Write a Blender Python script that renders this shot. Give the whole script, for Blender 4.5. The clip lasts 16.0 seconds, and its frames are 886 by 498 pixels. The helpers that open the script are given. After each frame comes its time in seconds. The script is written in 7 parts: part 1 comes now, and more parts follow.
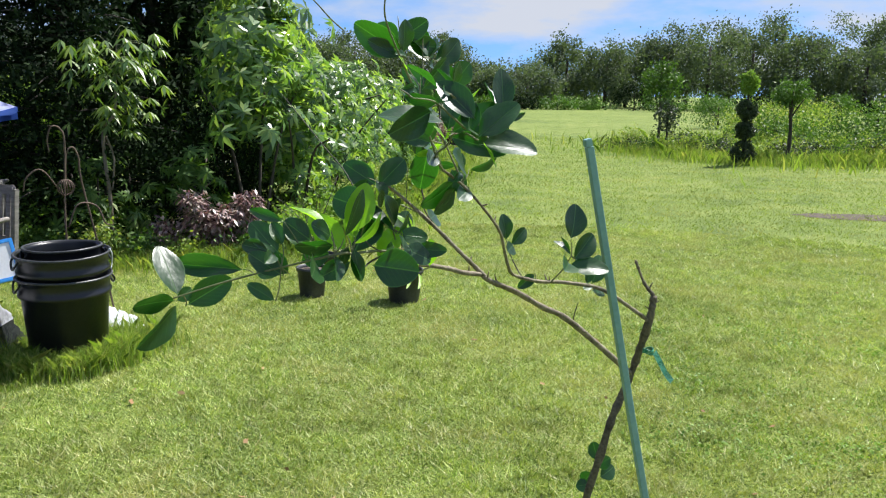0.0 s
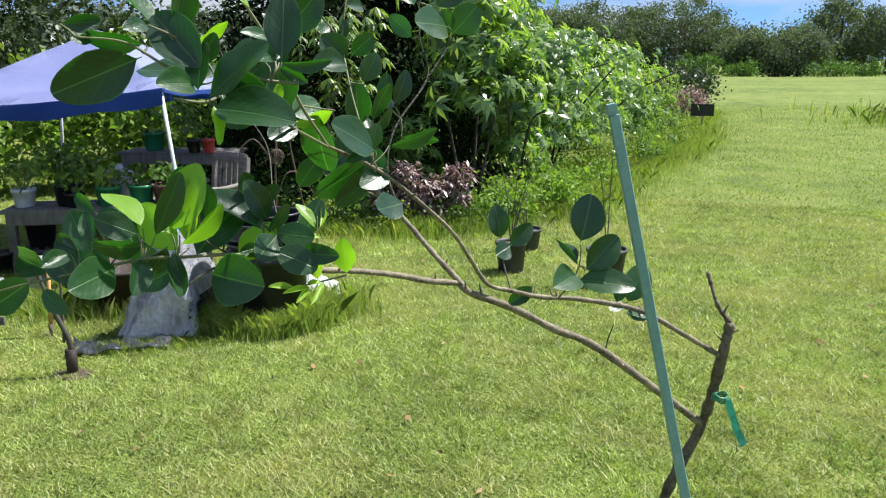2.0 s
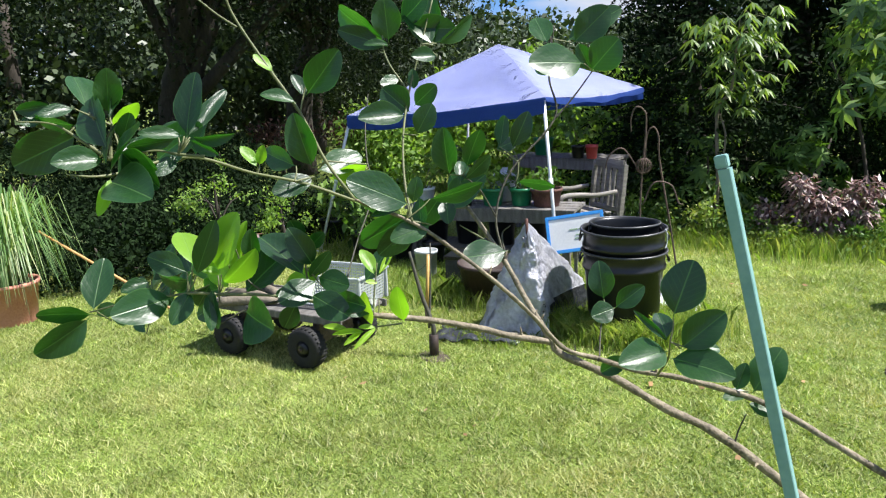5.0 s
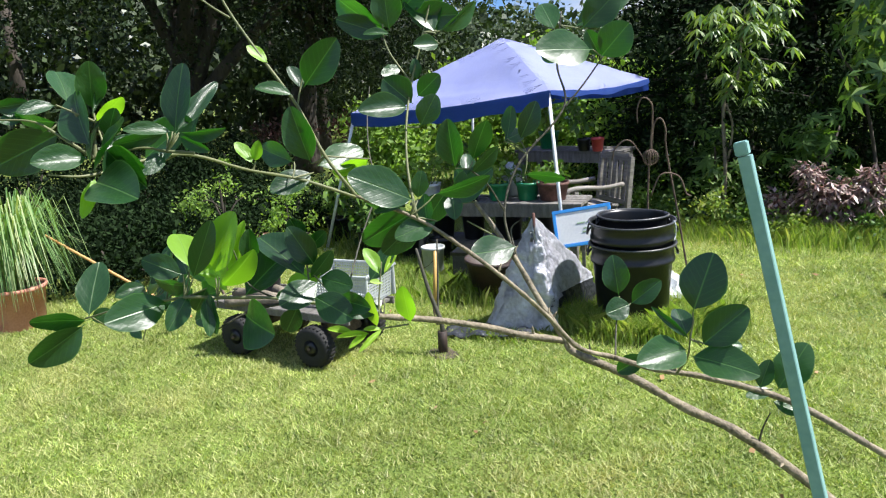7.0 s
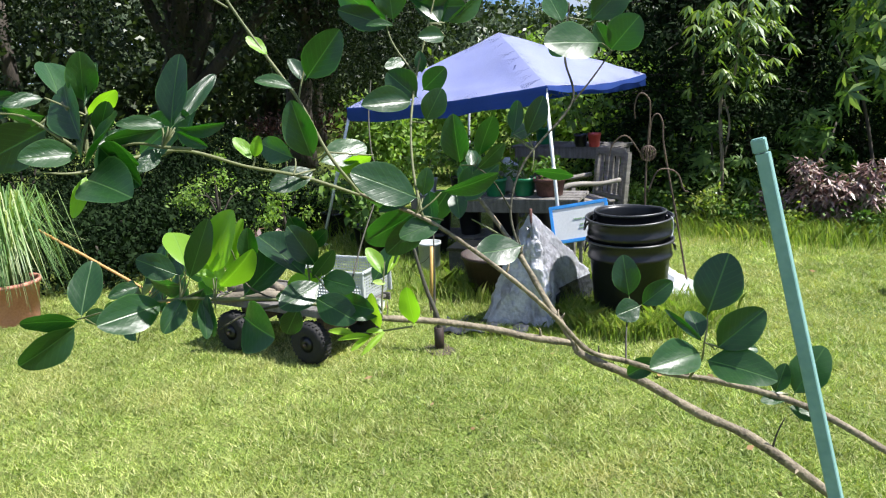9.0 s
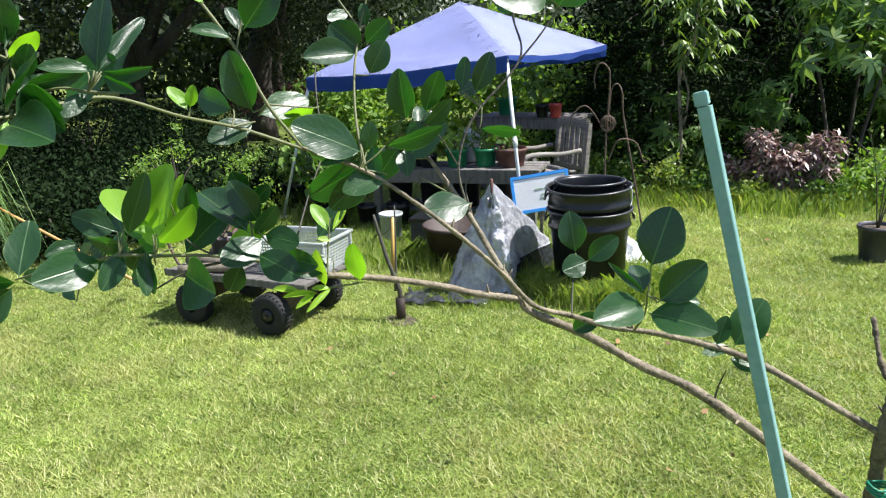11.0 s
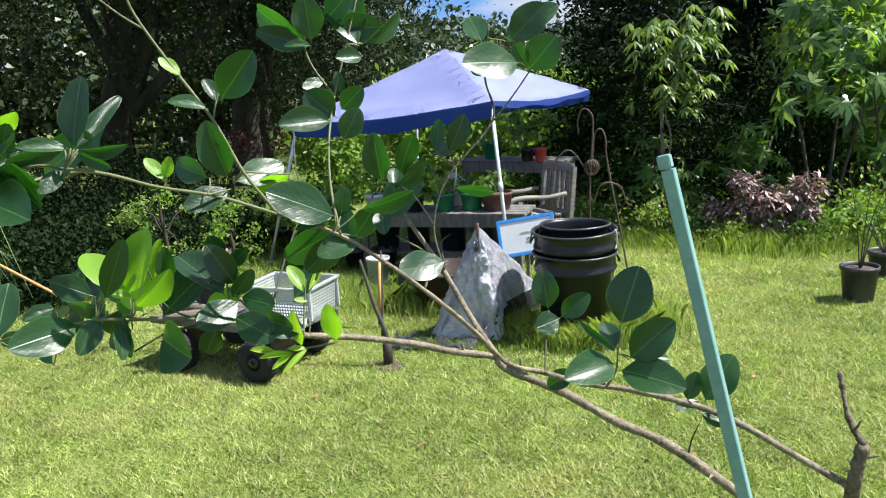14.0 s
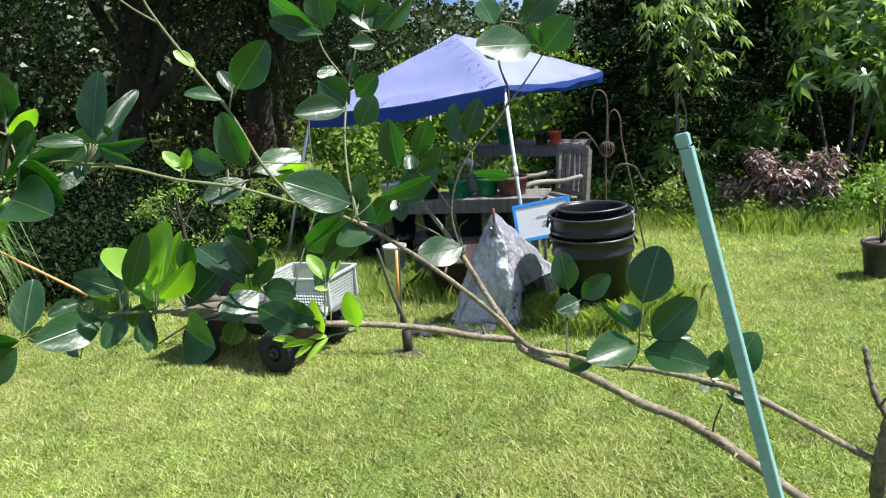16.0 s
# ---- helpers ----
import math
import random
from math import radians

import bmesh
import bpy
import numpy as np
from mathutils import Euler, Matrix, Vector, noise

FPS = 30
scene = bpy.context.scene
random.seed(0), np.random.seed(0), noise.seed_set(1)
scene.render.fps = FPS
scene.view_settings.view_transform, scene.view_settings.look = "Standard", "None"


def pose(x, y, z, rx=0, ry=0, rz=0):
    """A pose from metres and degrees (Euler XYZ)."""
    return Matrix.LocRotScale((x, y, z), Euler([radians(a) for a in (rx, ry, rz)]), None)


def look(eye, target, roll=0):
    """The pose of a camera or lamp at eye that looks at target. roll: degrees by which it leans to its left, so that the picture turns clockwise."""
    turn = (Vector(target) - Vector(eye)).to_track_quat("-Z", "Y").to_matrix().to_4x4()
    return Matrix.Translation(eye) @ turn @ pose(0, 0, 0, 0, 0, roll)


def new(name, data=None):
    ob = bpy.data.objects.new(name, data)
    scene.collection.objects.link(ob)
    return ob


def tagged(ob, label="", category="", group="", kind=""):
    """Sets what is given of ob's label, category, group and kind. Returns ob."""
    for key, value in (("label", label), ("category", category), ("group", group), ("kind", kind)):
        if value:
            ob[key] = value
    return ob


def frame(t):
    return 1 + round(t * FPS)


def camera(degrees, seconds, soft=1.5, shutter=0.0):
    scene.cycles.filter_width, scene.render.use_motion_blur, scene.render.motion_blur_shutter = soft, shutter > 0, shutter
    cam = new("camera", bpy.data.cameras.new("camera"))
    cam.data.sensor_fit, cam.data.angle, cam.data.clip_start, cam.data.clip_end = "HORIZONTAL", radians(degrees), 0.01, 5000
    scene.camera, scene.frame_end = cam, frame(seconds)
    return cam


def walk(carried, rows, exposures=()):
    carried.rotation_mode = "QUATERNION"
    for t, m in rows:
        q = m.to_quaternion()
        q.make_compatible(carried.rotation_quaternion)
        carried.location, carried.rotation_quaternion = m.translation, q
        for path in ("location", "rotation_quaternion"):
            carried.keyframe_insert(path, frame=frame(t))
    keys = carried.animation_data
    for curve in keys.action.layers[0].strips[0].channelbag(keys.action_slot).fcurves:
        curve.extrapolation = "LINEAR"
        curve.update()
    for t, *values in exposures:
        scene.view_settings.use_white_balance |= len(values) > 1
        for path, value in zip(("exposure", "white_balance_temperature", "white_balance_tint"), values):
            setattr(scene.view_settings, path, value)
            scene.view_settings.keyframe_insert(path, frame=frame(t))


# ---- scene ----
cam = camera(58.4, 16.0, soft=1.2)
PATH = [
    (0, (0.338, 0.282, 1.831), (0.07, 2.225, 1.441), 1.0),
    (0.5, (0.318, 0.372, 1.827), (-0.013, 2.299, 1.407), 0.6),
    (1, (0.349, 0.434, 1.835), (-0.137, 2.329, 1.421), -0.6),
    (1.5, (0.515, 0.527, 1.817), (-0.209, 2.345, 1.404), -0.6),
    (2, (0.598, 0.643, 1.811), (-0.24, 2.399, 1.348), -0.3),
    (2.5, (0.603, 0.78, 1.811), (-0.461, 2.404, 1.331), 0.4),
    (3, (0.701, 0.881, 1.819), (-0.697, 2.224, 1.326), -0.2),
    (3.5, (0.798, 0.92, 1.838), (-0.741, 2.109, 1.371), -1.3),
    (4, (0.807, 0.913, 1.845), (-0.779, 2.053, 1.415), -2.2),
    (4.5, (0.825, 0.905, 1.842), (-0.766, 2.042, 1.42), -2.3),
    (5, (0.829, 0.889, 1.847), (-0.768, 2.011, 1.412), -2.2),
    (7.5, (0.791, 0.91, 1.84), (-0.815, 2.016, 1.396), -3.5),
    (8, (0.782, 0.91, 1.84), (-0.82, 2.021, 1.394), -3.3),
    (10.5, (0.774, 0.925, 1.834), (-0.795, 2.059, 1.334), -3.1),
    (11, (0.785, 0.927, 1.823), (-0.745, 2.101, 1.295), -2.9),
    (11.5, (0.791, 0.946, 1.823), (-0.714, 2.149, 1.284), -3.7),
    (12, (0.785, 0.948, 1.822), (-0.703, 2.171, 1.282), -3.9),
    (12.5, (0.794, 0.937, 1.834), (-0.695, 2.171, 1.322), -4.0),
    (13, (0.807, 0.942, 1.841), (-0.696, 2.178, 1.379), -4.2),
    (13.5, (0.815, 0.947, 1.842), (-0.7, 2.178, 1.406), -4.3),
    (14, (0.802, 0.932, 1.842), (-0.727, 2.149, 1.415), -3.2),
    (14.5, (0.79, 0.905, 1.844), (-0.752, 2.101, 1.408), -2.4),
    (15, (0.8, 0.923, 1.843), (-0.746, 2.11, 1.394), -3.9),
    (15.5, (0.806, 0.925, 1.841), (-0.741, 2.109, 1.387), -4.4),
    (16, (0.801, 0.93, 1.841), (-0.749, 2.108, 1.384), -5.0),
]
walk(cam, [(t, look(eye, target, roll)) for t, eye, target, roll in PATH], exposures=[(0, 0.98, 6150, 13), (2.5, 1.0, 6150, 13), (4, 1.14, 6150, 13), (16, 1.14, 6150, 13)])

# ---- light ----
SUN = Vector((0.60, 0.72, 1.40)).normalized()
world = bpy.data.worlds.new("daylight")
scene.world = world
world.use_nodes = True
wn, wl = world.node_tree.nodes, world.node_tree.links
wn.clear()
w_out = wn.new("ShaderNodeOutputWorld")
w_bg = wn.new("ShaderNodeBackground")
sky = wn.new("ShaderNodeTexSky")
sky.sky_type = "NISHITA"
sky.sun_disc = False
sky.sun_elevation = math.asin(SUN.z)
sky.sun_rotation = math.atan2(SUN.x, SUN.y)
sky.dust_density = 0.2
sky.ozone_density = 2.0
w_bg.inputs["Strength"].default_value = 0.085
# broken cumulus over the whole dome
w_co = wn.new("ShaderNodeTexCoord")
w_map = wn.new("ShaderNodeMapping")
w_map.inputs["Scale"].default_value = (1.0, 1.0, 3.2)
w_noise = wn.new("ShaderNodeTexNoise")
w_noise.inputs["Scale"].default_value = 3.6
w_noise.inputs["Detail"].default_value = 9
w_noise.inputs["Roughness"].default_value = 0.55
w_ramp = wn.new("ShaderNodeValToRGB")
w_ramp.color_ramp.elements[0].position = 0.43
w_ramp.color_ramp.elements[1].position = 0.60
w_mix = wn.new("ShaderNodeMix")
w_mix.data_type = "RGBA"
w_mix.inputs["B"].default_value = (4.0, 4.2, 4.5, 1)
w_lift = wn.new("ShaderNodeVectorMath")
w_lift.operation = "ADD"
w_lift.inputs[1].default_value = (0, 0, 0.22)
wl.new(w_co.outputs["Generated"], w_lift.inputs[0])
wl.new(w_lift.outputs["Vector"], sky.inputs["Vector"])
wl.new(w_co.outputs["Generated"], w_map.inputs["Vector"])
wl.new(w_map.outputs["Vector"], w_noise.inputs["Vector"])
wl.new(w_noise.outputs["Fac"], w_ramp.inputs["Fac"])
wl.new(w_ramp.outputs["Color"], w_mix.inputs["Factor"])
w_hue = wn.new("ShaderNodeHueSaturation")
w_hue.inputs["Saturation"].default_value = 1.2
w_hue.inputs["Value"].default_value = 1.0
wl.new(sky.outputs["Color"], w_hue.inputs["Color"])
wl.new(w_hue.outputs["Color"], w_mix.inputs["A"])
wl.new(w_mix.outputs["Result"], w_bg.inputs["Color"])
wl.new(w_bg.outputs["Background"], w_out.inputs["Surface"])
sun_data = bpy.data.lights.new("sun", "SUN")
sun_data.energy = 5.0
sun_data.angle = radians(0.53)
sun_data.color = (1.0, 0.95, 0.86)
sun = new("sun", sun_data)
sun.matrix_world = look(SUN * 30, (0, 0, 0))

# ---- materials ----
def node_mat(name):
    m = bpy.data.materials.new(name)
    m.use_nodes = True
    nodes, links = m.node_tree.nodes, m.node_tree.links
    return m, nodes, links, nodes["Principled BSDF"]


def plain(name, dark, light, rough=0.6, scale=8.0, bump=0.15, metal=0.0, fine=60.0, stretch=(1, 1, 1), coat=0.0, vary=0.0):
    """A solid surface: two tones mixed by large stains and fine grain, with a light relief."""
    m, n, l, p = node_mat(name)
    co = n.new("ShaderNodeTexCoord")
    mp = n.new("ShaderNodeMapping")
    mp.inputs["Scale"].default_value = stretch
    l.new(co.outputs["Object"], mp.inputs["Vector"])
    big, small = n.new("ShaderNodeTexNoise"), n.new("ShaderNodeTexNoise")
    for t, s, d in ((big, scale, 4), (small, fine, 3)):
        t.inputs["Scale"].default_value, t.inputs["Detail"].default_value = s, d
        l.new(mp.outputs["Vector"], t.inputs["Vector"])
    mixn = n.new("ShaderNodeMath")
    mixn.operation = "MULTIPLY_ADD"
    mixn.inputs[1].default_value = 0.45
    l.new(small.outputs["Fac"], mixn.inputs[0])
    half = n.new("ShaderNodeMath")
    half.operation = "MULTIPLY"
    half.inputs[1].default_value = 0.6
    l.new(big.outputs["Fac"], half.inputs[0])
    l.new(half.outputs[0], mixn.inputs[2])
    ramp = n.new("ShaderNodeValToRGB")
    ramp.color_ramp.elements[0].position, ramp.color_ramp.elements[1].position = 0.36, 0.68
    ramp.color_ramp.elements[0].color, ramp.color_ramp.elements[1].color = (*dark, 1), (*light, 1)
    l.new(mixn.outputs[0], ramp.inputs["Fac"])
    col = ramp.outputs["Color"]
    if vary:
        info, hsv, mr = n.new("ShaderNodeObjectInfo"), n.new("ShaderNodeHueSaturation"), n.new("ShaderNodeMapRange")
        mr.inputs["To Min"].default_value, mr.inputs["To Max"].default_value = 1 - vary, 1 + vary
        l.new(info.outputs["Random"], mr.inputs["Value"])
        l.new(mr.outputs["Result"], hsv.inputs["Value"])
        l.new(col, hsv.inputs["Color"])
        col = hsv.outputs["Color"]
    l.new(col, p.inputs["Base Color"])
    p.inputs["Roughness"].default_value, p.inputs["Metallic"].default_value = rough, metal
    p.inputs["Coat Weight"].default_value = coat
    b = n.new("ShaderNodeBump")
    b.inputs["Strength"].default_value, b.inputs["Distance"].default_value = bump, 0.01
    l.new(small.outputs["Fac"], b.inputs["Height"])
    l.new(b.outputs["Normal"], p.inputs["Normal"])
    return m


def foliage(name, tones, rough=0.45, glow=0.3, tint=(1.3, 1.5, 0.5), spec=0.5, by_object=False, patch=None, clump=0.0):
    """Leaves and blades: tones spread piece by piece, some light let through."""
    m, n, l, p = node_mat(name)
    if by_object:
        src = n.new("ShaderNodeObjectInfo").outputs["Random"]
    else:
        src = n.new("ShaderNodeNewGeometry").outputs["Random Per Island"]
    ramp = n.new("ShaderNodeValToRGB")
    els = ramp.color_ramp.elements
    while len(els) < len(tones):
        els.new(0.5)
    for i, c in enumerate(tones):
        els[i].position, els[i].color = i / (len(tones) - 1), (*c, 1)
    l.new(src, ramp.inputs["Fac"])
    co, noise_t = n.new("ShaderNodeTexCoord"), n.new("ShaderNodeTexNoise")
    noise_t.inputs["Scale"].default_value = 0.5 if not by_object else 6.0
    noise_t.inputs["Detail"].default_value = 5
    l.new(co.outputs["Object"], noise_t.inputs["Vector"])
    hsv, mr = n.new("ShaderNodeHueSaturation"), n.new("ShaderNodeMapRange")
    mr.inputs["From Min"].default_value, mr.inputs["From Max"].default_value = 0.3, 0.7
    mr.inputs["To Min"].default_value, mr.inputs["To Max"].default_value = 0.75, 1.25
    l.new(noise_t.outputs["Fac"], mr.inputs["Value"])
    l.new(mr.outputs["Result"], hsv.inputs["Value"])
    l.new(ramp.outputs["Color"], hsv.inputs["Color"])
    tone = hsv.outputs["Color"]
    if clump:
        tufts, shade, cm = n.new("ShaderNodeTexNoise"), n.new("ShaderNodeHueSaturation"), n.new("ShaderNodeMapRange")
        tufts.inputs["Scale"].default_value, tufts.inputs["Detail"].default_value = 5.5, 3
        l.new(co.outputs["Object"], tufts.inputs["Vector"])
        cm.inputs["From Min"].default_value, cm.inputs["From Max"].default_value = 0.32, 0.66
        cm.inputs["To Min"].default_value, cm.inputs["To Max"].default_value = 1 - clump, 1 + clump
        l.new(tufts.outputs["Fac"], cm.inputs["Value"])
        l.new(cm.outputs["Result"], shade.inputs["Value"])
        l.new(tone, shade.inputs["Color"])
        tone = shade.outputs["Color"]
    if patch:
        spots, pm, dry = n.new("ShaderNodeTexNoise"), n.new("ShaderNodeMapRange"), n.new("ShaderNodeMix")
        spots.inputs["Scale"].default_value, spots.inputs["Detail"].default_value = 1.1, 6
        l.new(co.outputs["Object"], spots.inputs["Vector"])
        pm.inputs["From Min"].default_value, pm.inputs["From Max"].default_value, pm.inputs["To Max"].default_value = 0.48, 0.68, 0.75
        l.new(spots.outputs["Fac"], pm.inputs["Value"])
        dry.data_type = "RGBA"
        dry.inputs["B"].default_value = (*patch, 1)
        l.new(pm.outputs["Result"], dry.inputs["Factor"])
        l.new(tone, dry.inputs["A"])
        tone = dry.outputs["Result"]
    l.new(tone, p.inputs["Base Color"])
    p.inputs["Roughness"].default_value = rough
    p.inputs["Specular IOR Level"].default_value = spec
    tr, mixs, mul = n.new("ShaderNodeBsdfTranslucent"), n.new("ShaderNodeMixShader"), n.new("ShaderNodeMix")
    mul.data_type, mul.blend_type = "RGBA", "MULTIPLY"
    mul.inputs["Factor"].default_value = 1
    mul.inputs["B"].default_value = (*tint, 1)
    l.new(tone, mul.inputs["A"])
    l.new(mul.outputs["Result"], tr.inputs["Color"])
    mixs.inputs["Fac"].default_value = glow
    l.new(p.outputs["BSDF"], mixs.inputs[1])
    l.new(tr.outputs["BSDF"], mixs.inputs[2])
    l.new(mixs.outputs["Shader"], n["Material Output"].inputs["Surface"])
    return m


def lime_leaf(name, tones, vein, rough, glow, tint):
    """A citrus leaf along its own Y: pale midrib, raised side veins, pores, uneven gloss; some light passes through."""
    m, n, l, p = node_mat(name)
    co, sep, info = n.new("ShaderNodeTexCoord"), n.new("ShaderNodeSeparateXYZ"), n.new("ShaderNodeObjectInfo")
    l.new(co.outputs["Object"], sep.inputs["Vector"])

    def calc(op, a, b=None, c=None):
        q = n.new("ShaderNodeMath")
        q.operation = op
        for k, v in enumerate((a, b, c)):
            if v is None:
                continue
            if isinstance(v, (int, float)):
                q.inputs[k].default_value = v
            else:
                l.new(v, q.inputs[k])
        return q.outputs[0]

    ax = calc("ABSOLUTE", sep.outputs["X"])
    rib = calc("SUBTRACT", 1.0, calc("MINIMUM", calc("MULTIPLY", ax, 38.0), 1.0))
    wave = calc("SINE", calc("MULTIPLY", calc("SUBTRACT", sep.outputs["Y"], calc("MULTIPLY", ax, 0.75)), 52.0))
    side = calc("POWER", calc("MAXIMUM", wave, 0.0), 6.0)
    blot, fine = n.new("ShaderNodeTexNoise"), n.new("ShaderNodeTexNoise")
    for t, sc in ((blot, 5.0), (fine, 70.0)):
        t.noise_dimensions = "4D"
        t.inputs["Scale"].default_value, t.inputs["Detail"].default_value = sc, 4
        l.new(co.outputs["Object"], t.inputs["Vector"])
        l.new(calc("MULTIPLY", info.outputs["Random"], 40.0), t.inputs["W"])
    ramp = n.new("ShaderNodeValToRGB")
    els = ramp.color_ramp.elements
    while len(els) < len(tones):
        els.new(0.5)
    for k, c in enumerate(tones):
        els[k].position, els[k].color = k / (len(tones) - 1), (*c, 1)
    l.new(calc("ADD", calc("MULTIPLY", info.outputs["Random"], 0.75), calc("MULTIPLY", blot.outputs["Fac"], 0.3)), ramp.inputs["Fac"])
    mix = n.new("ShaderNodeMix")
    mix.data_type = "RGBA"
    mix.inputs["B"].default_value = (*vein, 1)
    across, half = n.new("ShaderNodeUVMap"), n.new("ShaderNodeSeparateXYZ")
    across.uv_map = "blade"
    l.new(across.outputs["UV"], half.inputs["Vector"])
    margin = calc("MULTIPLY", calc("MAXIMUM", calc("SUBTRACT", half.outputs["X"], 0.93), 0.0), 9.0)
    speck = calc("MULTIPLY", calc("MAXIMUM", calc("SUBTRACT", fine.outputs["Fac"], 0.66), 0.0), 6.0)
    margin = calc("MAXIMUM", margin, calc("MINIMUM", speck, 0.6))
    l.new(calc("MAXIMUM", calc("MULTIPLY", rib, 0.7), calc("MAXIMUM", margin, calc("MULTIPLY", side, 0.08))), mix.inputs["Factor"])
    l.new(ramp.outputs["Color"], mix.inputs["A"])
    l.new(mix.outputs["Result"], p.inputs["Base Color"])
    l.new(calc("ADD", rough - 0.14, calc("MULTIPLY", blot.outputs["Fac"], 0.28)), p.inputs["Roughness"])
    p.inputs["Specular IOR Level"].default_value = 0.5
    p.inputs["Coat Weight"].default_value = 0.38
    p.inputs["Coat Roughness"].default_value = 0.37
    b = n.new("ShaderNodeBump")
    b.inputs["Strength"].default_value, b.inputs["Distance"].default_value = 0.45, 0.0010
    l.new(calc("ADD", calc("ADD", calc("MULTIPLY", rib, -0.8), calc("MULTIPLY", side, -0.10)), calc("ADD", calc("MULTIPLY", fine.outputs["Fac"], 0.10), calc("MULTIPLY", blot.outputs["Fac"], 2.2))), b.inputs["Height"])
    l.new(b.outputs["Normal"], p.inputs["Normal"])
    tr, mixs, mul = n.new("ShaderNodeBsdfTranslucent"), n.new("ShaderNodeMixShader"), n.new("ShaderNodeMix")
    mul.data_type, mul.blend_type = "RGBA", "MULTIPLY"
    mul.inputs["Factor"].default_value = 1
    mul.inputs["B"].default_value = (*tint, 1)
    l.new(mix.outputs["Result"], mul.inputs["A"])
    l.new(mul.outputs["Result"], tr.inputs["Color"])
    mixs.inputs["Fac"].default_value = glow
    l.new(p.outputs["BSDF"], mixs.inputs[1])
    l.new(tr.outputs["BSDF"], mixs.inputs[2])
    l.new(mixs.outputs["Shader"], n["Material Output"].inputs["Surface"])
    return m


M_LEAF = lime_leaf("lime_leaf_mature", [(0.009, 0.034, 0.012), (0.015, 0.052, 0.014), (0.026, 0.078, 0.018)], (0.09, 0.17, 0.06), 0.36, 0.28, (1.6, 3.2, 0.3))
M_YOUNG = lime_leaf("lime_leaf_young", [(0.15, 0.31, 0.022), (0.23, 0.41, 0.035)], (0.22, 0.40, 0.09), 0.40, 0.5, (1.8, 2.1, 0.35))
M_FRESH = lime_leaf("lime_leaf_fresh", [(0.26, 0.45, 0.035), (0.32, 0.50, 0.045)], (0.3, 0.45, 0.1), 0.4, 0.45, (1.3, 1.4, 0.4))
M_BARK = plain("lime_bark", (0.055, 0.043, 0.028), (0.29, 0.245, 0.165), 0.75, 45, 0.25, fine=260)
M_STEM = plain("lime_trunk_bark", (0.035, 0.028, 0.018), (0.17, 0.14, 0.092), 0.8, 40, 0.4, fine=200)
M_TWIG = plain("green_twig", (0.10, 0.12, 0.045), (0.17, 0.175, 0.085), 0.6, 30, 0.1, fine=300)
M_DARKTWIG = plain("dark_twig", (0.03, 0.03, 0.022), (0.075, 0.07, 0.045), 0.7, 30, 0.3, fine=200)
M_STAKE = plain("stake_plastic", (0.15, 0.30, 0.29), (0.22, 0.38, 0.365), 0.45, 20, 0.06, fine=140)
M_TIE = plain("tie_tape", (0.006, 0.13, 0.07), (0.012, 0.20, 0.11), 0.4, 20, 0.1)
M_SOIL = plain("soil", (0.035, 0.026, 0.018), (0.11, 0.085, 0.06), 0.95, 14, 0.8, fine=90)
M_BLACK = plain("black_plastic", (0.004, 0.0045, 0.006), (0.010, 0.011, 0.013), 0.33, 5, 0.1, fine=40)
# Paler than the bin plastic: the rims' highlight is put into this colour.
M_BLACKRIM = plain("rim_highlight_plastic", (0.02, 0.021, 0.024), (0.07, 0.073, 0.08), 0.38, 9, 0.12, fine=60)
M_POT = plain("nursery_pot", (0.02, 0.021, 0.024), (0.06, 0.062, 0.068), 0.5, 7, 0.15, fine=50)
M_TYRE = plain("tyre_rubber", (0.006, 0.006, 0.0065), (0.016, 0.016, 0.016), 0.75, 20, 0.4, fine=120)
M_WHITE = plain("white_paint", (0.48, 0.51, 0.54), (0.66, 0.69, 0.72), 0.4, 6, 0.08)
M_STEEL = plain("white_tube", (0.55, 0.58, 0.60), (0.78, 0.80, 0.82), 0.35, 9, 0.05, metal=0.1)
def cloth(name, dark, light, glow):
    """Woven cloth that lets some daylight through."""
    m = plain(name, dark, light, 0.75, 2.2, 0.2, fine=90)
    n, l = m.node_tree.nodes, m.node_tree.links
    p = n["Principled BSDF"]
    tr, mixs = n.new("ShaderNodeBsdfTranslucent"), n.new("ShaderNodeMixShader")
    l.new(p.inputs["Base Color"].links[0].from_socket, tr.inputs["Color"])
    mixs.inputs["Fac"].default_value = glow
    l.new(p.outputs["BSDF"], mixs.inputs[1])
    l.new(tr.outputs["BSDF"], mixs.inputs[2])
    l.new(mixs.outputs["Shader"], n["Material Output"].inputs["Surface"])
    return m


M_ROOF = cloth("canopy_cloth", (0.39, 0.44, 0.76), (0.49, 0.535, 0.84), 0.2)
M_VALANCE = cloth("canopy_valance", (0.05, 0.12, 0.42), (0.07, 0.155, 0.50), 0.45)
M_TARP = plain("silver_tarp", (0.50, 0.51, 0.57), (0.86, 0.87, 0.94), 0.33, 8, 0.7, metal=0.35, fine=40)
M_TARPDARK = plain("black_sheet", (0.015, 0.017, 0.022), (0.05, 0.055, 0.065), 0.33, 10, 0.8, fine=40)
M_TEAK = plain("weathered_wood", (0.13, 0.118, 0.10), (0.29, 0.27, 0.24), 0.8, 6, 0.4, fine=90, stretch=(1, 1, 6), vary=0.12)
M_BENCH = plain("bench_timber", (0.075, 0.07, 0.062), (0.19, 0.18, 0.165), 0.85, 5, 0.4, fine=80, stretch=(6, 1, 1), vary=0.15)
M_TERRA = plain("terracotta", (0.50, 0.19, 0.13), (0.64, 0.30, 0.22), 0.8, 5, 0.2, fine=60)
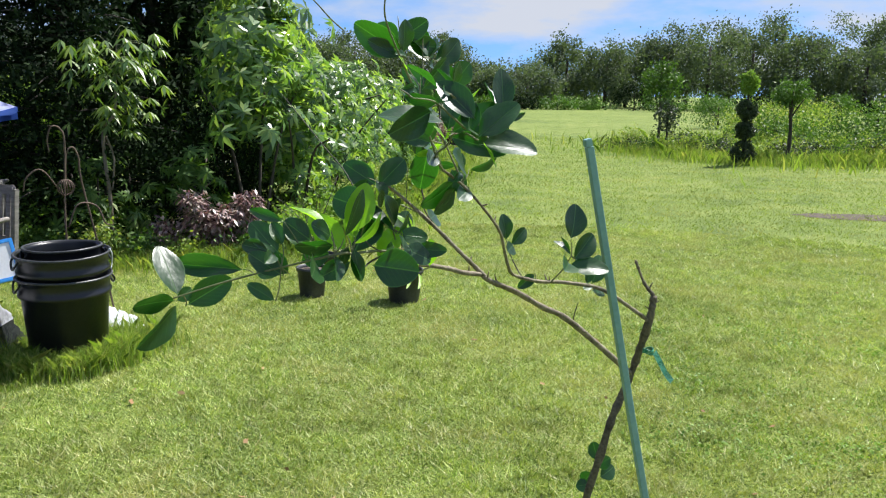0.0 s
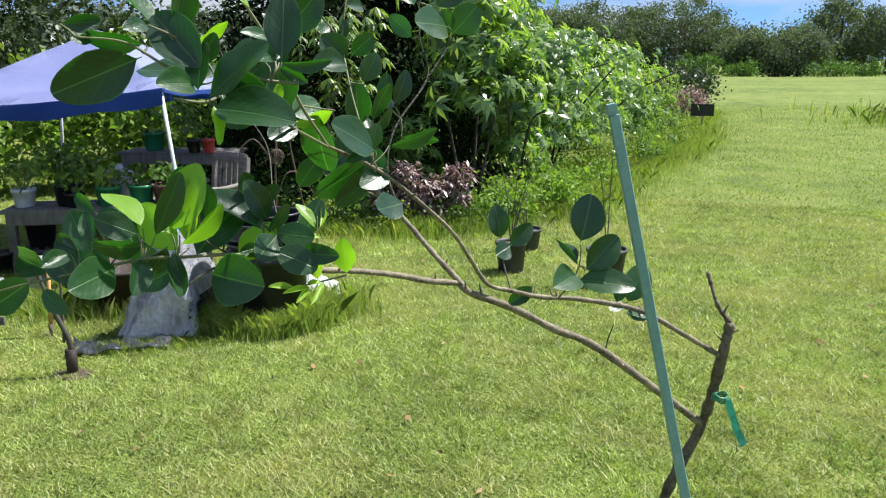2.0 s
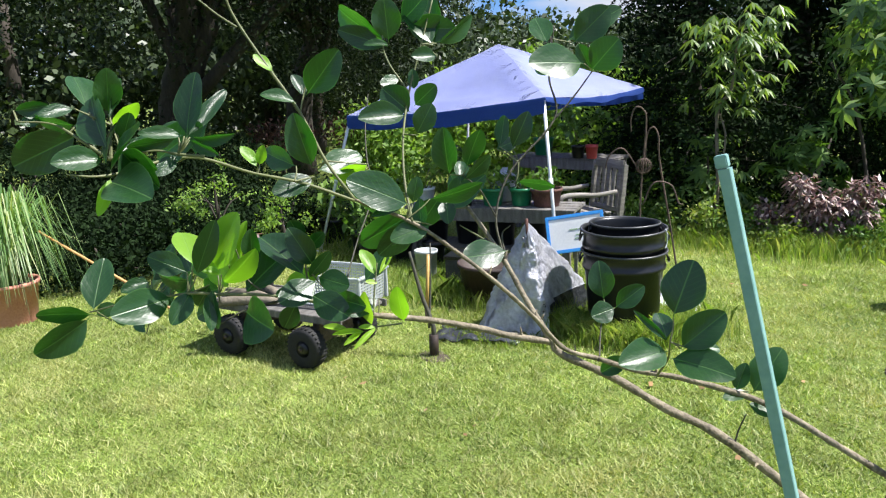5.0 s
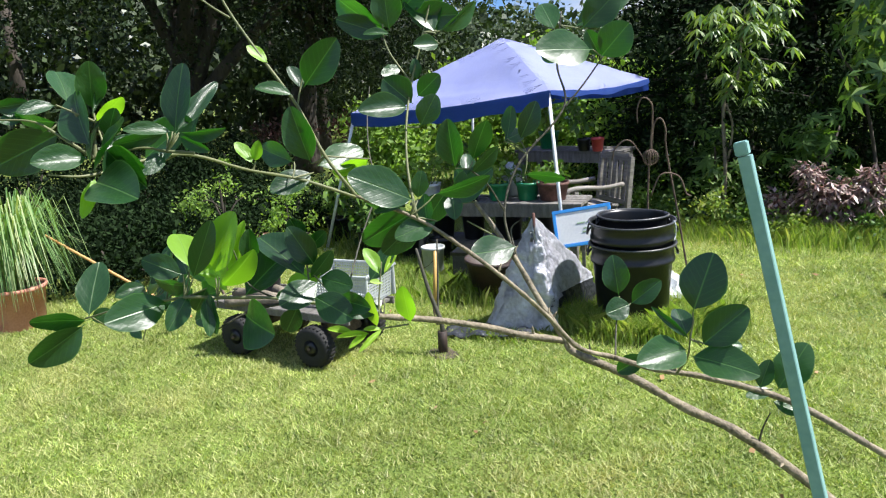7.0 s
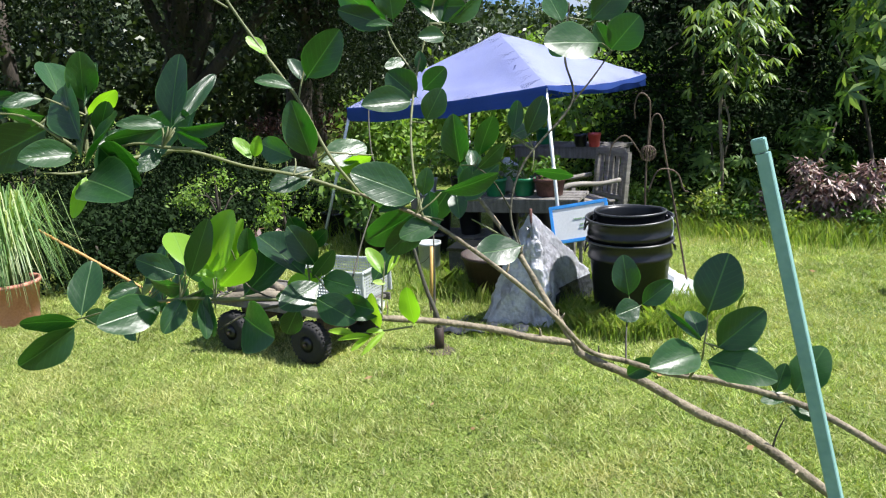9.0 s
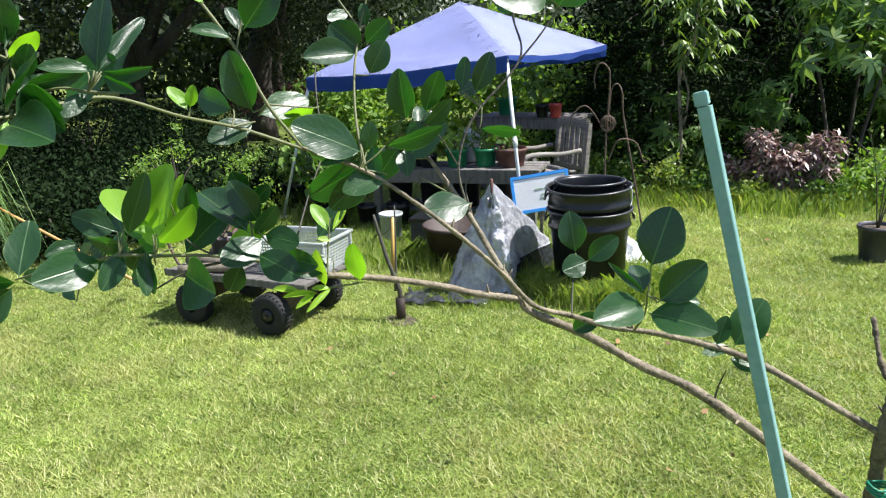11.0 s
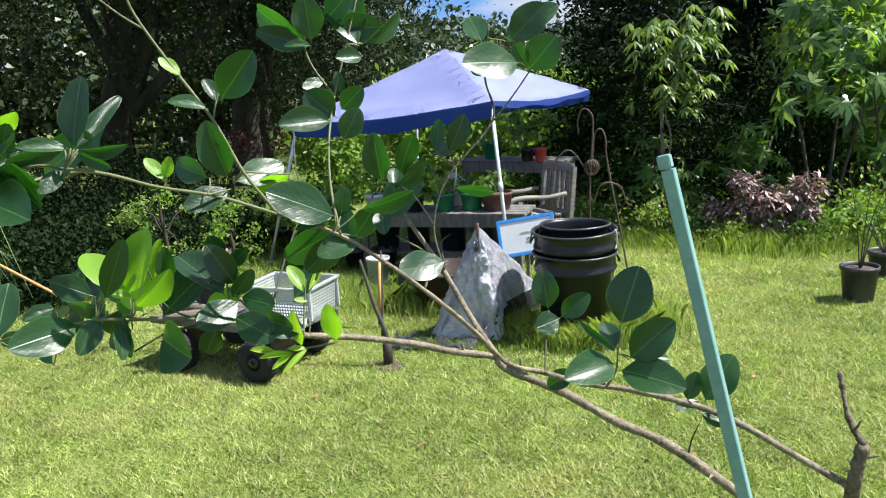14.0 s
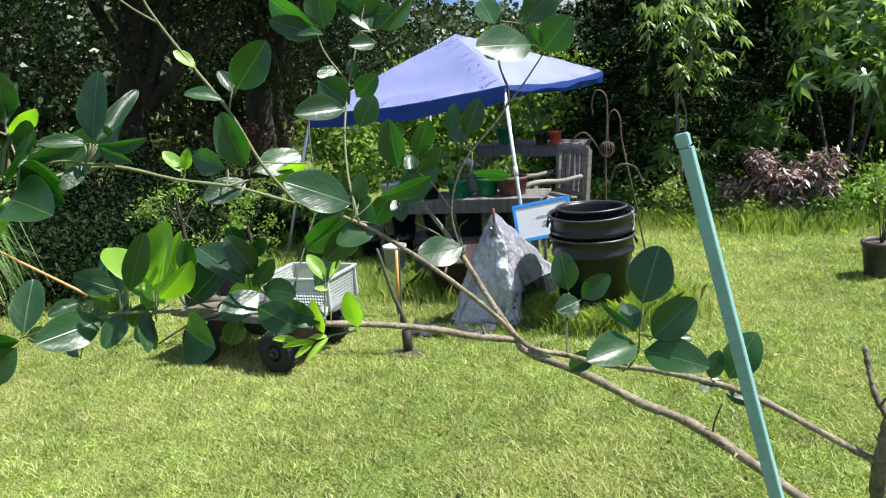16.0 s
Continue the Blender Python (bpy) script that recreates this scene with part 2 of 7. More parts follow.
M_IRON = plain("rusty_iron", (0.06, 0.045, 0.035), (0.18, 0.13, 0.10), 0.7, 25, 0.4, metal=0.5, fine=120)
M_CRATE = plain("pale_grey_plastic", (0.30, 0.33, 0.32), (0.44, 0.47, 0.46), 0.5, 6, 0.15)
M_SIGN = plain("sign_face", (0.70, 0.72, 0.72), (0.82, 0.83, 0.82), 0.5, 3, 0.05)
M_SIGNBLUE = plain("sign_blue", (0.03, 0.27, 0.70), (0.06, 0.34, 0.80), 0.5, 6, 0.05)
M_SIGNGREEN = plain("sign_print", (0.25, 0.38, 0.22), (0.35, 0.48, 0.30), 0.6, 6, 0.05)
M_YELLOW = plain("yellow_handle", (0.42, 0.25, 0.06), (0.55, 0.36, 0.12), 0.5, 12, 0.1)
M_ORANGE = plain("bamboo_cane", (0.42, 0.20, 0.06), (0.62, 0.34, 0.13), 0.6, 12, 0.2)
M_GREENPOT = plain("green_plastic", (0.01, 0.13, 0.05), (0.02, 0.20, 0.08), 0.4, 6, 0.1)
M_PURPLE = plain("purple_plastic", (0.22, 0.06, 0.15), (0.32, 0.10, 0.22), 0.45, 6, 0.1)
M_RED = plain("red_plastic", (0.32, 0.03, 0.03), (0.45, 0.06, 0.05), 0.45, 6, 0.1)
M_BROWN = plain("brown_basket", (0.06, 0.026, 0.02), (0.14, 0.065, 0.05), 0.8, 14, 0.6, fine=70)
M_TUB = plain("dark_brown_plastic", (0.022, 0.014, 0.011), (0.05, 0.032, 0.025), 0.6, 9, 0.3, fine=50)
M_TRUNK = plain("tree_bark", (0.022, 0.018, 0.014), (0.07, 0.058, 0.045), 0.9, 5, 0.9, fine=30, stretch=(1, 1, 0.3))
M_PALETRUNK = plain("pale_bark", (0.10, 0.085, 0.06), (0.21, 0.18, 0.135), 0.85, 9, 0.6, fine=60)
# Near-black tones: the dense shade between the leaves is put into the colour.
M_DARKLEAF = foliage("painted_shade_leaves", [(0.005, 0.011, 0.0045), (0.009, 0.02, 0.007), (0.014, 0.03, 0.009), (0.023, 0.042, 0.015)], 0.8, 0.1, spec=0.08)
M_OAKLEAF = foliage("oak_leaves", [(0.024, 0.042, 0.017), (0.04, 0.066, 0.026), (0.07, 0.10, 0.042)], 0.45, 0.18)
M_BUSH = foliage("bush_leaves", [(0.05, 0.10, 0.02), (0.08, 0.16, 0.03), (0.13, 0.22, 0.045)], 0.55, 0.3, spec=0.3)
M_CASTOR = foliage("broad_bright_leaves", [(0.048, 0.10, 0.042), (0.09, 0.18, 0.06), (0.16, 0.27, 0.085), (0.29, 0.39, 0.12)], 0.3, 0.42, (1.7, 1.75, 0.5), 0.6)
# Crown shade from dense foliage is painted into these dark tones.
M_SHADELEAF = foliage("painted_shade_tree_leaves", [(0.007, 0.014, 0.006), (0.013, 0.025, 0.009), (0.02, 0.036, 0.013), (0.055, 0.075, 0.034)], 0.6, 0.16, spec=0.15)
M_FEATHER = foliage("pale_drooping_leaflets", [(0.05, 0.11, 0.03), (0.12, 0.20, 0.05), (0.22, 0.30, 0.075)], 0.4, 0.35, (1.5, 1.6, 0.5), 0.5)
M_LIGHTLEAF = foliage("light_leaves", [(0.11, 0.20, 0.04), (0.18, 0.29, 0.06), (0.26, 0.36, 0.10)], 0.55, 0.36, (1.6, 1.8, 0.5), 0.25)
M_FARGRASS = foliage("distant_lawn_blades", [(0.15, 0.225, 0.04), (0.22, 0.31, 0.06), (0.28, 0.355, 0.08), (0.34, 0.39, 0.115)], 0.6, 0.3, (1.3, 1.4, 0.5), 0.25, patch=(0.44, 0.43, 0.17), clump=0.2)
M_REDLEAF = foliage("red_leaves", [(0.07, 0.04, 0.036), (0.17, 0.10, 0.095), (0.36, 0.25, 0.235), (0.50, 0.40, 0.37), (0.16, 0.16, 0.08)], 0.4, 0.18, (1.4, 0.85, 0.75))
M_DARKRED = foliage("dull_red_leaves", [(0.03, 0.016, 0.013), (0.07, 0.03, 0.026), (0.13, 0.065, 0.055), (0.03, 0.04, 0.016)], 0.5, 0.15, (1.4, 0.85, 0.75), 0.2)
# Lighter, greyer greens: distance haze is mixed into the leaf colour.
M_FARLEAF = foliage("hazed_wood_leaves", [(0.062, 0.088, 0.056), (0.085, 0.115, 0.068), (0.115, 0.145, 0.082)], 0.7, 0.34)
M_REED = foliage("lemongrass_blades", [(0.08, 0.17, 0.055), (0.14, 0.25, 0.08), (0.23, 0.33, 0.13), (0.38, 0.43, 0.22)], 0.45, 0.3)
M_GRASS = foliage("lawn_blades", [(0.09, 0.15, 0.028), (0.20, 0.285, 0.055), (0.29, 0.365, 0.085), (0.36, 0.41, 0.125), (0.48, 0.46, 0.23)], 0.5, 0.3, (1.3, 1.4, 0.5), 0.4, patch=(0.46, 0.44, 0.19), clump=0.28)
M_WEED = foliage("tall_grass_blades", [(0.12, 0.20, 0.035), (0.18, 0.28, 0.05), (0.25, 0.34, 0.075), (0.36, 0.38, 0.15)], 0.55, 0.38, (1.4, 1.45, 0.5), 0.3)

M_LAWNWEED = foliage("lawn_weed_leaves", [(0.10, 0.19, 0.03), (0.16, 0.28, 0.04), (0.23, 0.35, 0.06)], 0.5, 0.3, (1.3, 1.4, 0.5), 0.3)
M_DEADLEAF = foliage("dead_leaves", [(0.14, 0.08, 0.035), (0.26, 0.16, 0.07), (0.34, 0.25, 0.13)], 0.7, 0.1, (1.2, 1.0, 0.7), 0.2)


def ground_material():
    m, n, l, p = node_mat("mown_turf")
    co = n.new("ShaderNodeTexCoord")
    tones = []
    for s, d in ((0.16, 5), (1.3, 6), (38.0, 4)):
        t = n.new("ShaderNodeTexNoise")
        t.inputs["Scale"].default_value, t.inputs["Detail"].default_value = s, d
        l.new(co.outputs["Object"], t.inputs["Vector"])
        tones.append(t)
    ramp = n.new("ShaderNodeValToRGB")
    e = ramp.color_ramp.elements
    e[0].position, e[0].color = 0.34, (0.085, 0.13, 0.03, 1)
    e[1].position, e[1].color = 0.68, (0.23, 0.265, 0.075, 1)
    mid = e.new(0.5)
    mid.color = (0.15, 0.205, 0.042, 1)
    add = n.new("ShaderNodeMath")
    add.operation = "MULTIPLY_ADD"
    add.inputs[1].default_value = 0.45
    l.new(tones[0].outputs["Fac"], add.inputs[0])
    sc = n.new("ShaderNodeMath")
    sc.operation = "MULTIPLY"
    sc.inputs[1].default_value = 0.55
    l.new(tones[1].outputs["Fac"], sc.inputs[0])
    l.new(sc.outputs[0], add.inputs[2])
    l.new(add.outputs[0], ramp.inputs["Fac"])
    thatch = n.new("ShaderNodeMix")
    thatch.data_type = "RGBA"
    thatch.inputs["B"].default_value = (0.33, 0.30, 0.14, 1)
    tr = n.new("ShaderNodeMapRange")
    tr.inputs["From Min"].default_value, tr.inputs["From Max"].default_value = 0.55, 0.75
    tr.inputs["To Max"].default_value = 0.6
    l.new(tones[2].outputs["Fac"], tr.inputs["Value"])
    l.new(tr.outputs["Result"], thatch.inputs["Factor"])
    l.new(ramp.outputs["Color"], thatch.inputs["A"])
    l.new(thatch.outputs["Result"], p.inputs["Base Color"])
    p.inputs["Roughness"].default_value = 0.9
    p.inputs["Specular IOR Level"].default_value = 0.15
    b = n.new("ShaderNodeBump")
    b.inputs["Strength"].default_value, b.inputs["Distance"].default_value = 0.9, 0.05
    l.new(tones[2].outputs["Fac"], b.inputs["Height"])
    l.new(b.outputs["Normal"], p.inputs["Normal"])
    return m


M_TURF = ground_material()

# ---- builders ----
def thing(name, loc=(0, 0, 0), turn=0.0, label="", category="", group="", kind=""):
    ob = new(name)
    ob.empty_display_size = 0.1
    ob.matrix_basis = pose(*loc, 0, 0, turn)
    return tagged(ob, label, category, group, kind)


def part(name, bm, material, parent=None, label="", smooth=True):
    """Links a bmesh (or a ready mesh) as one mesh object under a thing or a part."""
    if isinstance(bm, bmesh.types.BMesh):
        me = bpy.data.meshes.new(name)
        bm.to_mesh(me)
        bm.free()
        for f in me.polygons:
            f.use_smooth = smooth
    else:
        me = bm
    if material and not me.materials:
        me.materials.append(material)
    ob = new(name, me)
    ob.parent = parent
    return tagged(ob, label)


def smooth_line(pts, steps=6):
    """Catmull-Rom through the points (the last entry of each, if there are four, is a radius)."""
    p = [np.array(q, float) for q in pts]
    p = [2 * p[0] - p[1]] + p + [2 * p[-1] - p[-2]]
    out = []
    for i in range(1, len(p) - 2):
        for k in range(steps):
            t = k / steps
            out.append(0.5 * (2 * p[i] + (p[i + 1] - p[i - 1]) * t + (2 * p[i - 1] - 5 * p[i] + 4 * p[i + 1] - p[i + 2]) * t**2
                              + (3 * p[i] - p[i - 1] - 3 * p[i + 1] + p[i + 2]) * t**3))
    out.append(p[-2])
    return out


def tube(bm, pts, sides=8, steps=6, knots=0.0, seed=0):
    """A round limb along points (x, y, z, radius), smoothed, closed at both ends, with uneven girth by knots."""
    rnd = random.Random(seed)
    line = smooth_line(pts, steps) if steps > 1 else [np.array(q, float) for q in pts]
    rings = []
    up = Vector((0.13, 0.31, 0.94))
    for i, q in enumerate(line):
        a, b = line[max(i - 1, 0)][:3], line[min(i + 1, len(line) - 1)][:3]
        d = Vector(b - a).normalized()
        u = d.cross(up)
        if u.length < 0.05:
            u = d.cross(Vector((1, 0, 0)))
        u.normalize()
        v = d.cross(u)
        r = max(float(q[3]), 0.0004) * (1 + knots * (rnd.random() - 0.4))
        rings.append([bm.verts.new(Vector(q[:3]) + r * (math.cos(w) * u + math.sin(w) * v)) for w in (2 * math.pi * k / sides for k in range(sides))])
    for a, b in zip(rings, rings[1:]):
        for k in range(sides):
            bm.faces.new((a[k], a[(k + 1) % sides], b[(k + 1) % sides], b[k]))
    bm.faces.new(rings[0][::-1])
    bm.faces.new(rings[-1])
    return bm


def tube_part(name, pts, material, parent, sides=8, steps=6, knots=0.0, label="", seed=0):
    return part(name, tube(bmesh.new(), pts, sides, steps, knots, seed), material, parent, label)


def lathe(profile, sides=28):
    """A turned body from (radius, height) pairs."""
    bm = bmesh.new()
    rings = [[bm.verts.new((r * math.cos(2 * math.pi * k / sides), r * math.sin(2 * math.pi * k / sides), z)) for k in range(sides)] for r, z in profile]
    for a, b in zip(rings, rings[1:]):
        for k in range(sides):
            bm.faces.new((a[k], a[(k + 1) % sides], b[(k + 1) % sides], b[k]))
    bm.faces.new(rings[0][::-1])
    if profile[-1][0] > 1e-3:
        bm.faces.new(rings[-1])
    return bm


def box(bm, lo, hi, m=None, bevel=0.0):
    vs = bmesh.ops.create_cube(bm, size=1)["verts"]
    c, s = [(a + b) / 2 for a, b in zip(lo, hi)], [b - a for a, b in zip(lo, hi)]
    for v in vs:
        v.co = Vector((v.co.x * s[0] + c[0], v.co.y * s[1] + c[1], v.co.z * s[2] + c[2]))
    if bevel:
        es = list({e for v in vs for e in v.link_edges})
        r = bmesh.ops.bevel(bm, geom=es, offset=bevel, segments=2, affect="EDGES")
        vs = r["verts"]
    if m:
        bmesh.ops.transform(bm, matrix=m, verts=list(vs))
    return bm


def board(name, lo, hi, material, parent, m=None, bevel=0.004, label=""):
    return part(name, box(bmesh.new(), lo, hi, m, bevel), material, parent, label, smooth=False)


def mesh_of(name, verts, per, material):
    """A mesh of loose faces with the same number of corners, from a numpy array of their corners in order."""
    me = bpy.data.meshes.new(name)
    nv = len(verts)
    me.vertices.add(nv)
    me.vertices.foreach_set("co", np.ascontiguousarray(verts, dtype=np.float32).ravel())
    me.loops.add(nv)
    me.loops.foreach_set("vertex_index", np.arange(nv, dtype=np.int32))
    me.polygons.add(nv // per)
    me.polygons.foreach_set("loop_start", np.arange(0, nv, per, dtype=np.int32))
    me.polygons.foreach_set("loop_total", np.full(nv // per, per, dtype=np.int32))
    me.update(calc_edges=True)
    me.materials.append(material)
    return me


def leaf_faces(at, size, rng, aspect=0.5, droop=0.25, flat=0.0):
    """Corners of one small four-cornered leaf at each place, turned at random and a little drooping."""
    n = len(at)
    a = rng.normal(size=(n, 3))
    a[:, 2] = a[:, 2] * (1 - flat) - droop
    a /= np.linalg.norm(a, axis=1)[:, None]
    s = np.cross(a, rng.normal(size=(n, 3)) * (1, 1, 1 - flat) + (0, 0, flat * 2))
    s /= np.linalg.norm(s, axis=1)[:, None] + 1e-9
    nor = np.cross(a, s)
    ln = (size * rng.uniform(0.6, 1.3, n))[:, None]
    v = np.empty((n, 4, 3))
    v[:, 0] = at
    v[:, 1] = at + ln * (0.45 * a + 0.5 * aspect * s + 0.06 * nor)
    v[:, 2] = at + ln * a
    v[:, 3] = at + ln * (0.45 * a - 0.5 * aspect * s + 0.06 * nor)
    return v.reshape(-1, 3)


def crown_points(rng, centre, radii, clumps, per, spread, shell=0.55):
    """Places of leaves: clumps over an uneven ellipsoid, each a soft ball of leaves, with gaps between them."""
    d = rng.normal(size=(clumps, 3))
    d /= np.linalg.norm(d, axis=1)[:, None]
    r = shell + (1 - shell) * rng.random(clumps) ** 0.6
    cs = np.array(centre) + d * np.array(radii) * (r * rng.uniform(0.8, 1.15, clumps))[:, None]
    pts = cs[:, None] + rng.normal(size=(clumps, per, 3)) * spread * rng.uniform(0.6, 1.3, clumps)[:, None, None] * (1, 1, 0.75)
    return cs, pts.reshape(-1, 3)


def plant(name, loc, trunk_h, trunk_r, centre_z, radii, clumps, per, spread, leaf, material, label, category, seed, bark=None, shell=0.5, aspect=0.5, group="", limbs=9, lean=(0, 0), droop=0.25, flat=0.0, floor=0.05):
    """A tree or bush: tapered trunk, limbs out to some of the clumps, a crown of many small leaves."""
    rng = np.random.default_rng(seed)
    top = thing(name, loc, 0, label, category, group)
    c = np.array((lean[0], lean[1], centre_z))
    cs, pts = crown_points(rng, c, radii, clumps, per, spread, shell)
    pts = pts[pts[:, 2] > floor]
    bm = bmesh.new()
    tube(bm, [(0, 0, -0.05, trunk_r * 1.25), (0.03 * trunk_h, 0.02, trunk_h * 0.5, trunk_r), (lean[0] * 0.5, lean[1] * 0.5, trunk_h, trunk_r * 0.75), (lean[0], lean[1], centre_z + radii[2] * 0.5, trunk_r * 0.25)], 8, 4, 0.15, seed)
    part("trunk", bm, bark or M_TRUNK, top)
    for q in cs[rng.permutation(clumps)[:limbs]]:
        s = np.array((lean[0] * 0.4, lean[1] * 0.4, min(trunk_h * rng.uniform(0.5, 1.0), q[2] + 0.3)))
        m = (s + q) / 2 + (0, 0, 0.12 * radii[2])
        tube_part("limb", [(*s, trunk_r * 0.5), (*m, trunk_r * 0.32), (*q, trunk_r * 0.12)], bark or M_TRUNK, top, 6, 4)
    part("crown", mesh_of("crown", leaf_faces(pts, leaf, rng, aspect, droop, flat), 4, material), None, top)
    return top

# ---- ground ----
bm = bmesh.new()
bmesh.ops.create_circle(bm, cap_ends=True, radius=900.0, segments=48)
ground = part("ground", bm, M_TURF, None, "sunlit mown lawn that runs out to the far wood", False)
tagged(ground, category="lawn", kind="structure")


def blades(n, region, height, width, rng, lie=0.5, keep=None):
    """Corners of grass blades (triangles) in a ring sector round a place: (x, y, r0, r1, a0, a1), denser inwards."""
    x, y, r0, r1, a0, a1 = region
    r = np.sqrt(rng.uniform(r0**1.4, r1**1.4, n) ** (2 / 1.4))
    a = rng.uniform(a0, a1, n)
    p = np.stack([x - r * np.sin(a), y + r * np.cos(a), np.zeros(n)], 1)
    if keep is not None:
        p = p[keep(p)]
    n = len(p)
    t = rng.uniform(0, 2 * np.pi, n)
    w = np.stack([np.cos(t), np.sin(t), np.zeros(n)], 1) * (width * rng.uniform(0.6, 1.3, n) / 2)[:, None]
    tuft = np.array([noise.noise(Vector((q[0] * 7, q[1] * 7, 0))) + 0.6 * noise.noise(Vector((q[0] * 1.7, q[1] * 1.7, 3))) for q in p])
    h = height * rng.uniform(0.45, 1.2, n) * np.clip(1 + 0.8 * tuft, 0.25, 1.9)
    k = rng.normal(size=(n, 2)) * lie
    tip = p + np.stack([k[:, 0] * h, k[:, 1] * h, h], 1)
    return np.stack([p - w, p + w, tip], 1).reshape(-1, 3)


def patchy(p, scale, shift):
    """Slow waves that thicken and thin a sward."""
    return 0.5 + 0.25 * (np.sin(p[:, 0] * scale + shift) + np.cos(p[:, 1] * scale * 1.3 + 2 * shift + p[:, 0] * 0.7))


rng = np.random.default_rng(5)
near = blades(600000, (0.7, 0.9, 2.4, 10.5, radians(-28), radians(92)), 0.030, 0.0066, rng, 0.85)
lawn = part("lawn_grass", mesh_of("lawn_grass", near, 3, M_GRASS), None, None, "short yellow-green mown lawn grass, dry in spots")
tagged(lawn, category="grass", kind="stuff")
under = np.concatenate([blades(70000, (0.7, 0.9, 0.02, 2.5, -math.pi, math.pi), 0.036, 0.0075, rng, 0.75), blades(60000, (0.7, 0.9, 2.4, 9.0, radians(92), radians(332)), 0.04, 0.011, rng, 0.75)])
lawn_round = part("surrounding_lawn_grass", mesh_of("surrounding_lawn_grass", under, 3, M_GRASS), None, None, "short mown lawn grass round the young tree")
tagged(lawn_round, category="grass", kind="stuff")
far = blades(170000, (0.7, 0.9, 10.0, 34.0, radians(-30), radians(60)), 0.034, 0.018, rng, 0.8)
lawn_far = part("distant_lawn_grass", mesh_of("distant_lawn_grass", far, 3, M_FARGRASS), None, None, "mown lawn grass further out, bright green")
tagged(lawn_far, category="grass", kind="stuff")


def tuft_belt(name, line, wide, n, height, width, seed, label):
    """Unmown grass along a line of the plan."""
    r = np.random.default_rng(seed)
    L = np.array(line, float)
    seg = r.integers(0, len(L) - 1, n)
    t = r.random(n)[:, None]
    p = L[seg] * (1 - t) + L[seg + 1] * t + r.normal(size=(n, 2)) * wide
    p = np.c_[p, np.zeros(n)]
    a = r.uniform(0, 2 * np.pi, n)
    w = np.stack([np.cos(a), np.sin(a), 0 * a], 1) * (width * r.uniform(0.5, 1.2, n) / 2)[:, None]
    h = height * r.uniform(0.3, 1.2, n) * (0.6 + 0.5 * patchy(p, 3.1, seed))
    k = r.normal(size=(n, 2)) * 0.45
    mid = p + np.stack([k[:, 0] * h * 0.3, k[:, 1] * h * 0.3, h * 0.62], 1)
    tip = p + np.stack([k[:, 0] * h, k[:, 1] * h, h * 0.95], 1)
    v = np.stack([p - w, p + w, mid + w * 0.7, tip, mid - w * 0.7], 1).reshape(-1, 3)
    ob = part(name, mesh_of(name, v, 5, M_WEED), None, None, label)
    return tagged(ob, category="grass", kind="stuff")


tuft_belt("unmown_grass", [(-4.7, 4.5), (-3.75, 4.8), (-3.2, 5.05), (-2.9, 5.3), (-2.5, 5.4)], 0.16, 12000, 0.17, 0.006, 21, "tall unmown grass round the tarp and bins")
tuft_belt("unmown_grass", [(-3.2, 4.72), (-2.95, 4.64), (-2.68, 4.74), (-2.52, 4.95), (-2.5, 5.2)], 0.06, 7000, 0.24, 0.007, 31, "long grass standing against the bins")
tuft_belt("unmown_grass", [(-3.66, 4.2), (-3.4, 4.1), (-3.05, 4.36), (-2.85, 4.6)], 0.07, 3000, 0.07, 0.006, 32, "long grass at the foot of the tarp")
tuft_belt("unmown_grass", [(-6.5, 4.6), (-5.2, 4.9), (-4.6, 5.2), (-3.6, 5.7)], 0.35, 9000, 0.13, 0.005, 22, "rank grass along the edge of the planting")
tuft_belt("unmown_grass", [(-5.0, 7.7), (-4.2, 7.95), (-3.3, 8.2), (-2.9, 8.9), (-2.6, 10.4)], 0.32, 16000, 0.22, 0.007, 23, "tall weeds at the foot of the shrubs")
tuft_belt("unmown_grass", [(-2.65, 9.6), (-2.5, 11.0), (-2.5, 14.0), (-2.2, 17.5), (-2.6, 22.0), (-3.4, 30.0)], 0.45, 42000, 0.2, 0.008, 25, "knee-high weeds between the shrubs and the lawn")
tuft_belt("unmown_grass", [(3.0, 26.6), (5.4, 23.6), (8.0, 23.6), (12.0, 26.5)], 0.8, 9000, 0.36, 0.02, 26, "rank grass in the overgrown bed")
tuft_belt("unmown_grass", [(-10.5, 3.0), (-9.0, 4.2), (-7.5, 4.8)], 0.5, 6000, 0.28, 0.012, 24, "tall weeds under the trees")


tuft_belt("meadow_grass", [(7.5, 29.0), (14.0, 31.0), (24.0, 38.0), (40.0, 46.0)], 3.2, 26000, 0.55, 0.045, 27, "rough pale green meadow grass beyond the bed")
# broad-leaved weeds and fallen leaves in the sward
rng = np.random.default_rng(61)
mats = []
for k in range(40):
    c = np.array((rng.uniform(0.9, 4.2), rng.uniform(2.2, 7.5), 0.026))
    n = int(rng.uniform(60, 260))
    mats.append(c + rng.normal(size=(n, 3)) * (rng.uniform(0.08, 0.28), rng.uniform(0.08, 0.28), 0.006))
weeds = part("lawn_weeds", mesh_of("lawn_weeds", leaf_faces(np.concatenate(mats), 0.019, rng, 0.75, 0.0, 0.6), 4, M_LAWNWEED), None, None, "patches of small broad-leaved weeds in the lawn")
tagged(weeds, category="weeds", kind="stuff")
at = np.c_[rng.uniform(-5, 3.5, 70), rng.uniform(2.6, 8.0, 70), np.full(70, 0.03)]
dead = part("fallen_leaves", mesh_of("fallen_leaves", leaf_faces(at, 0.05, rng, 0.55, 0.0, 0.75), 4, M_DEADLEAF), None, None, "dry brown leaves scattered over the lawn")
tagged(dead, category="leaves", kind="stuff")


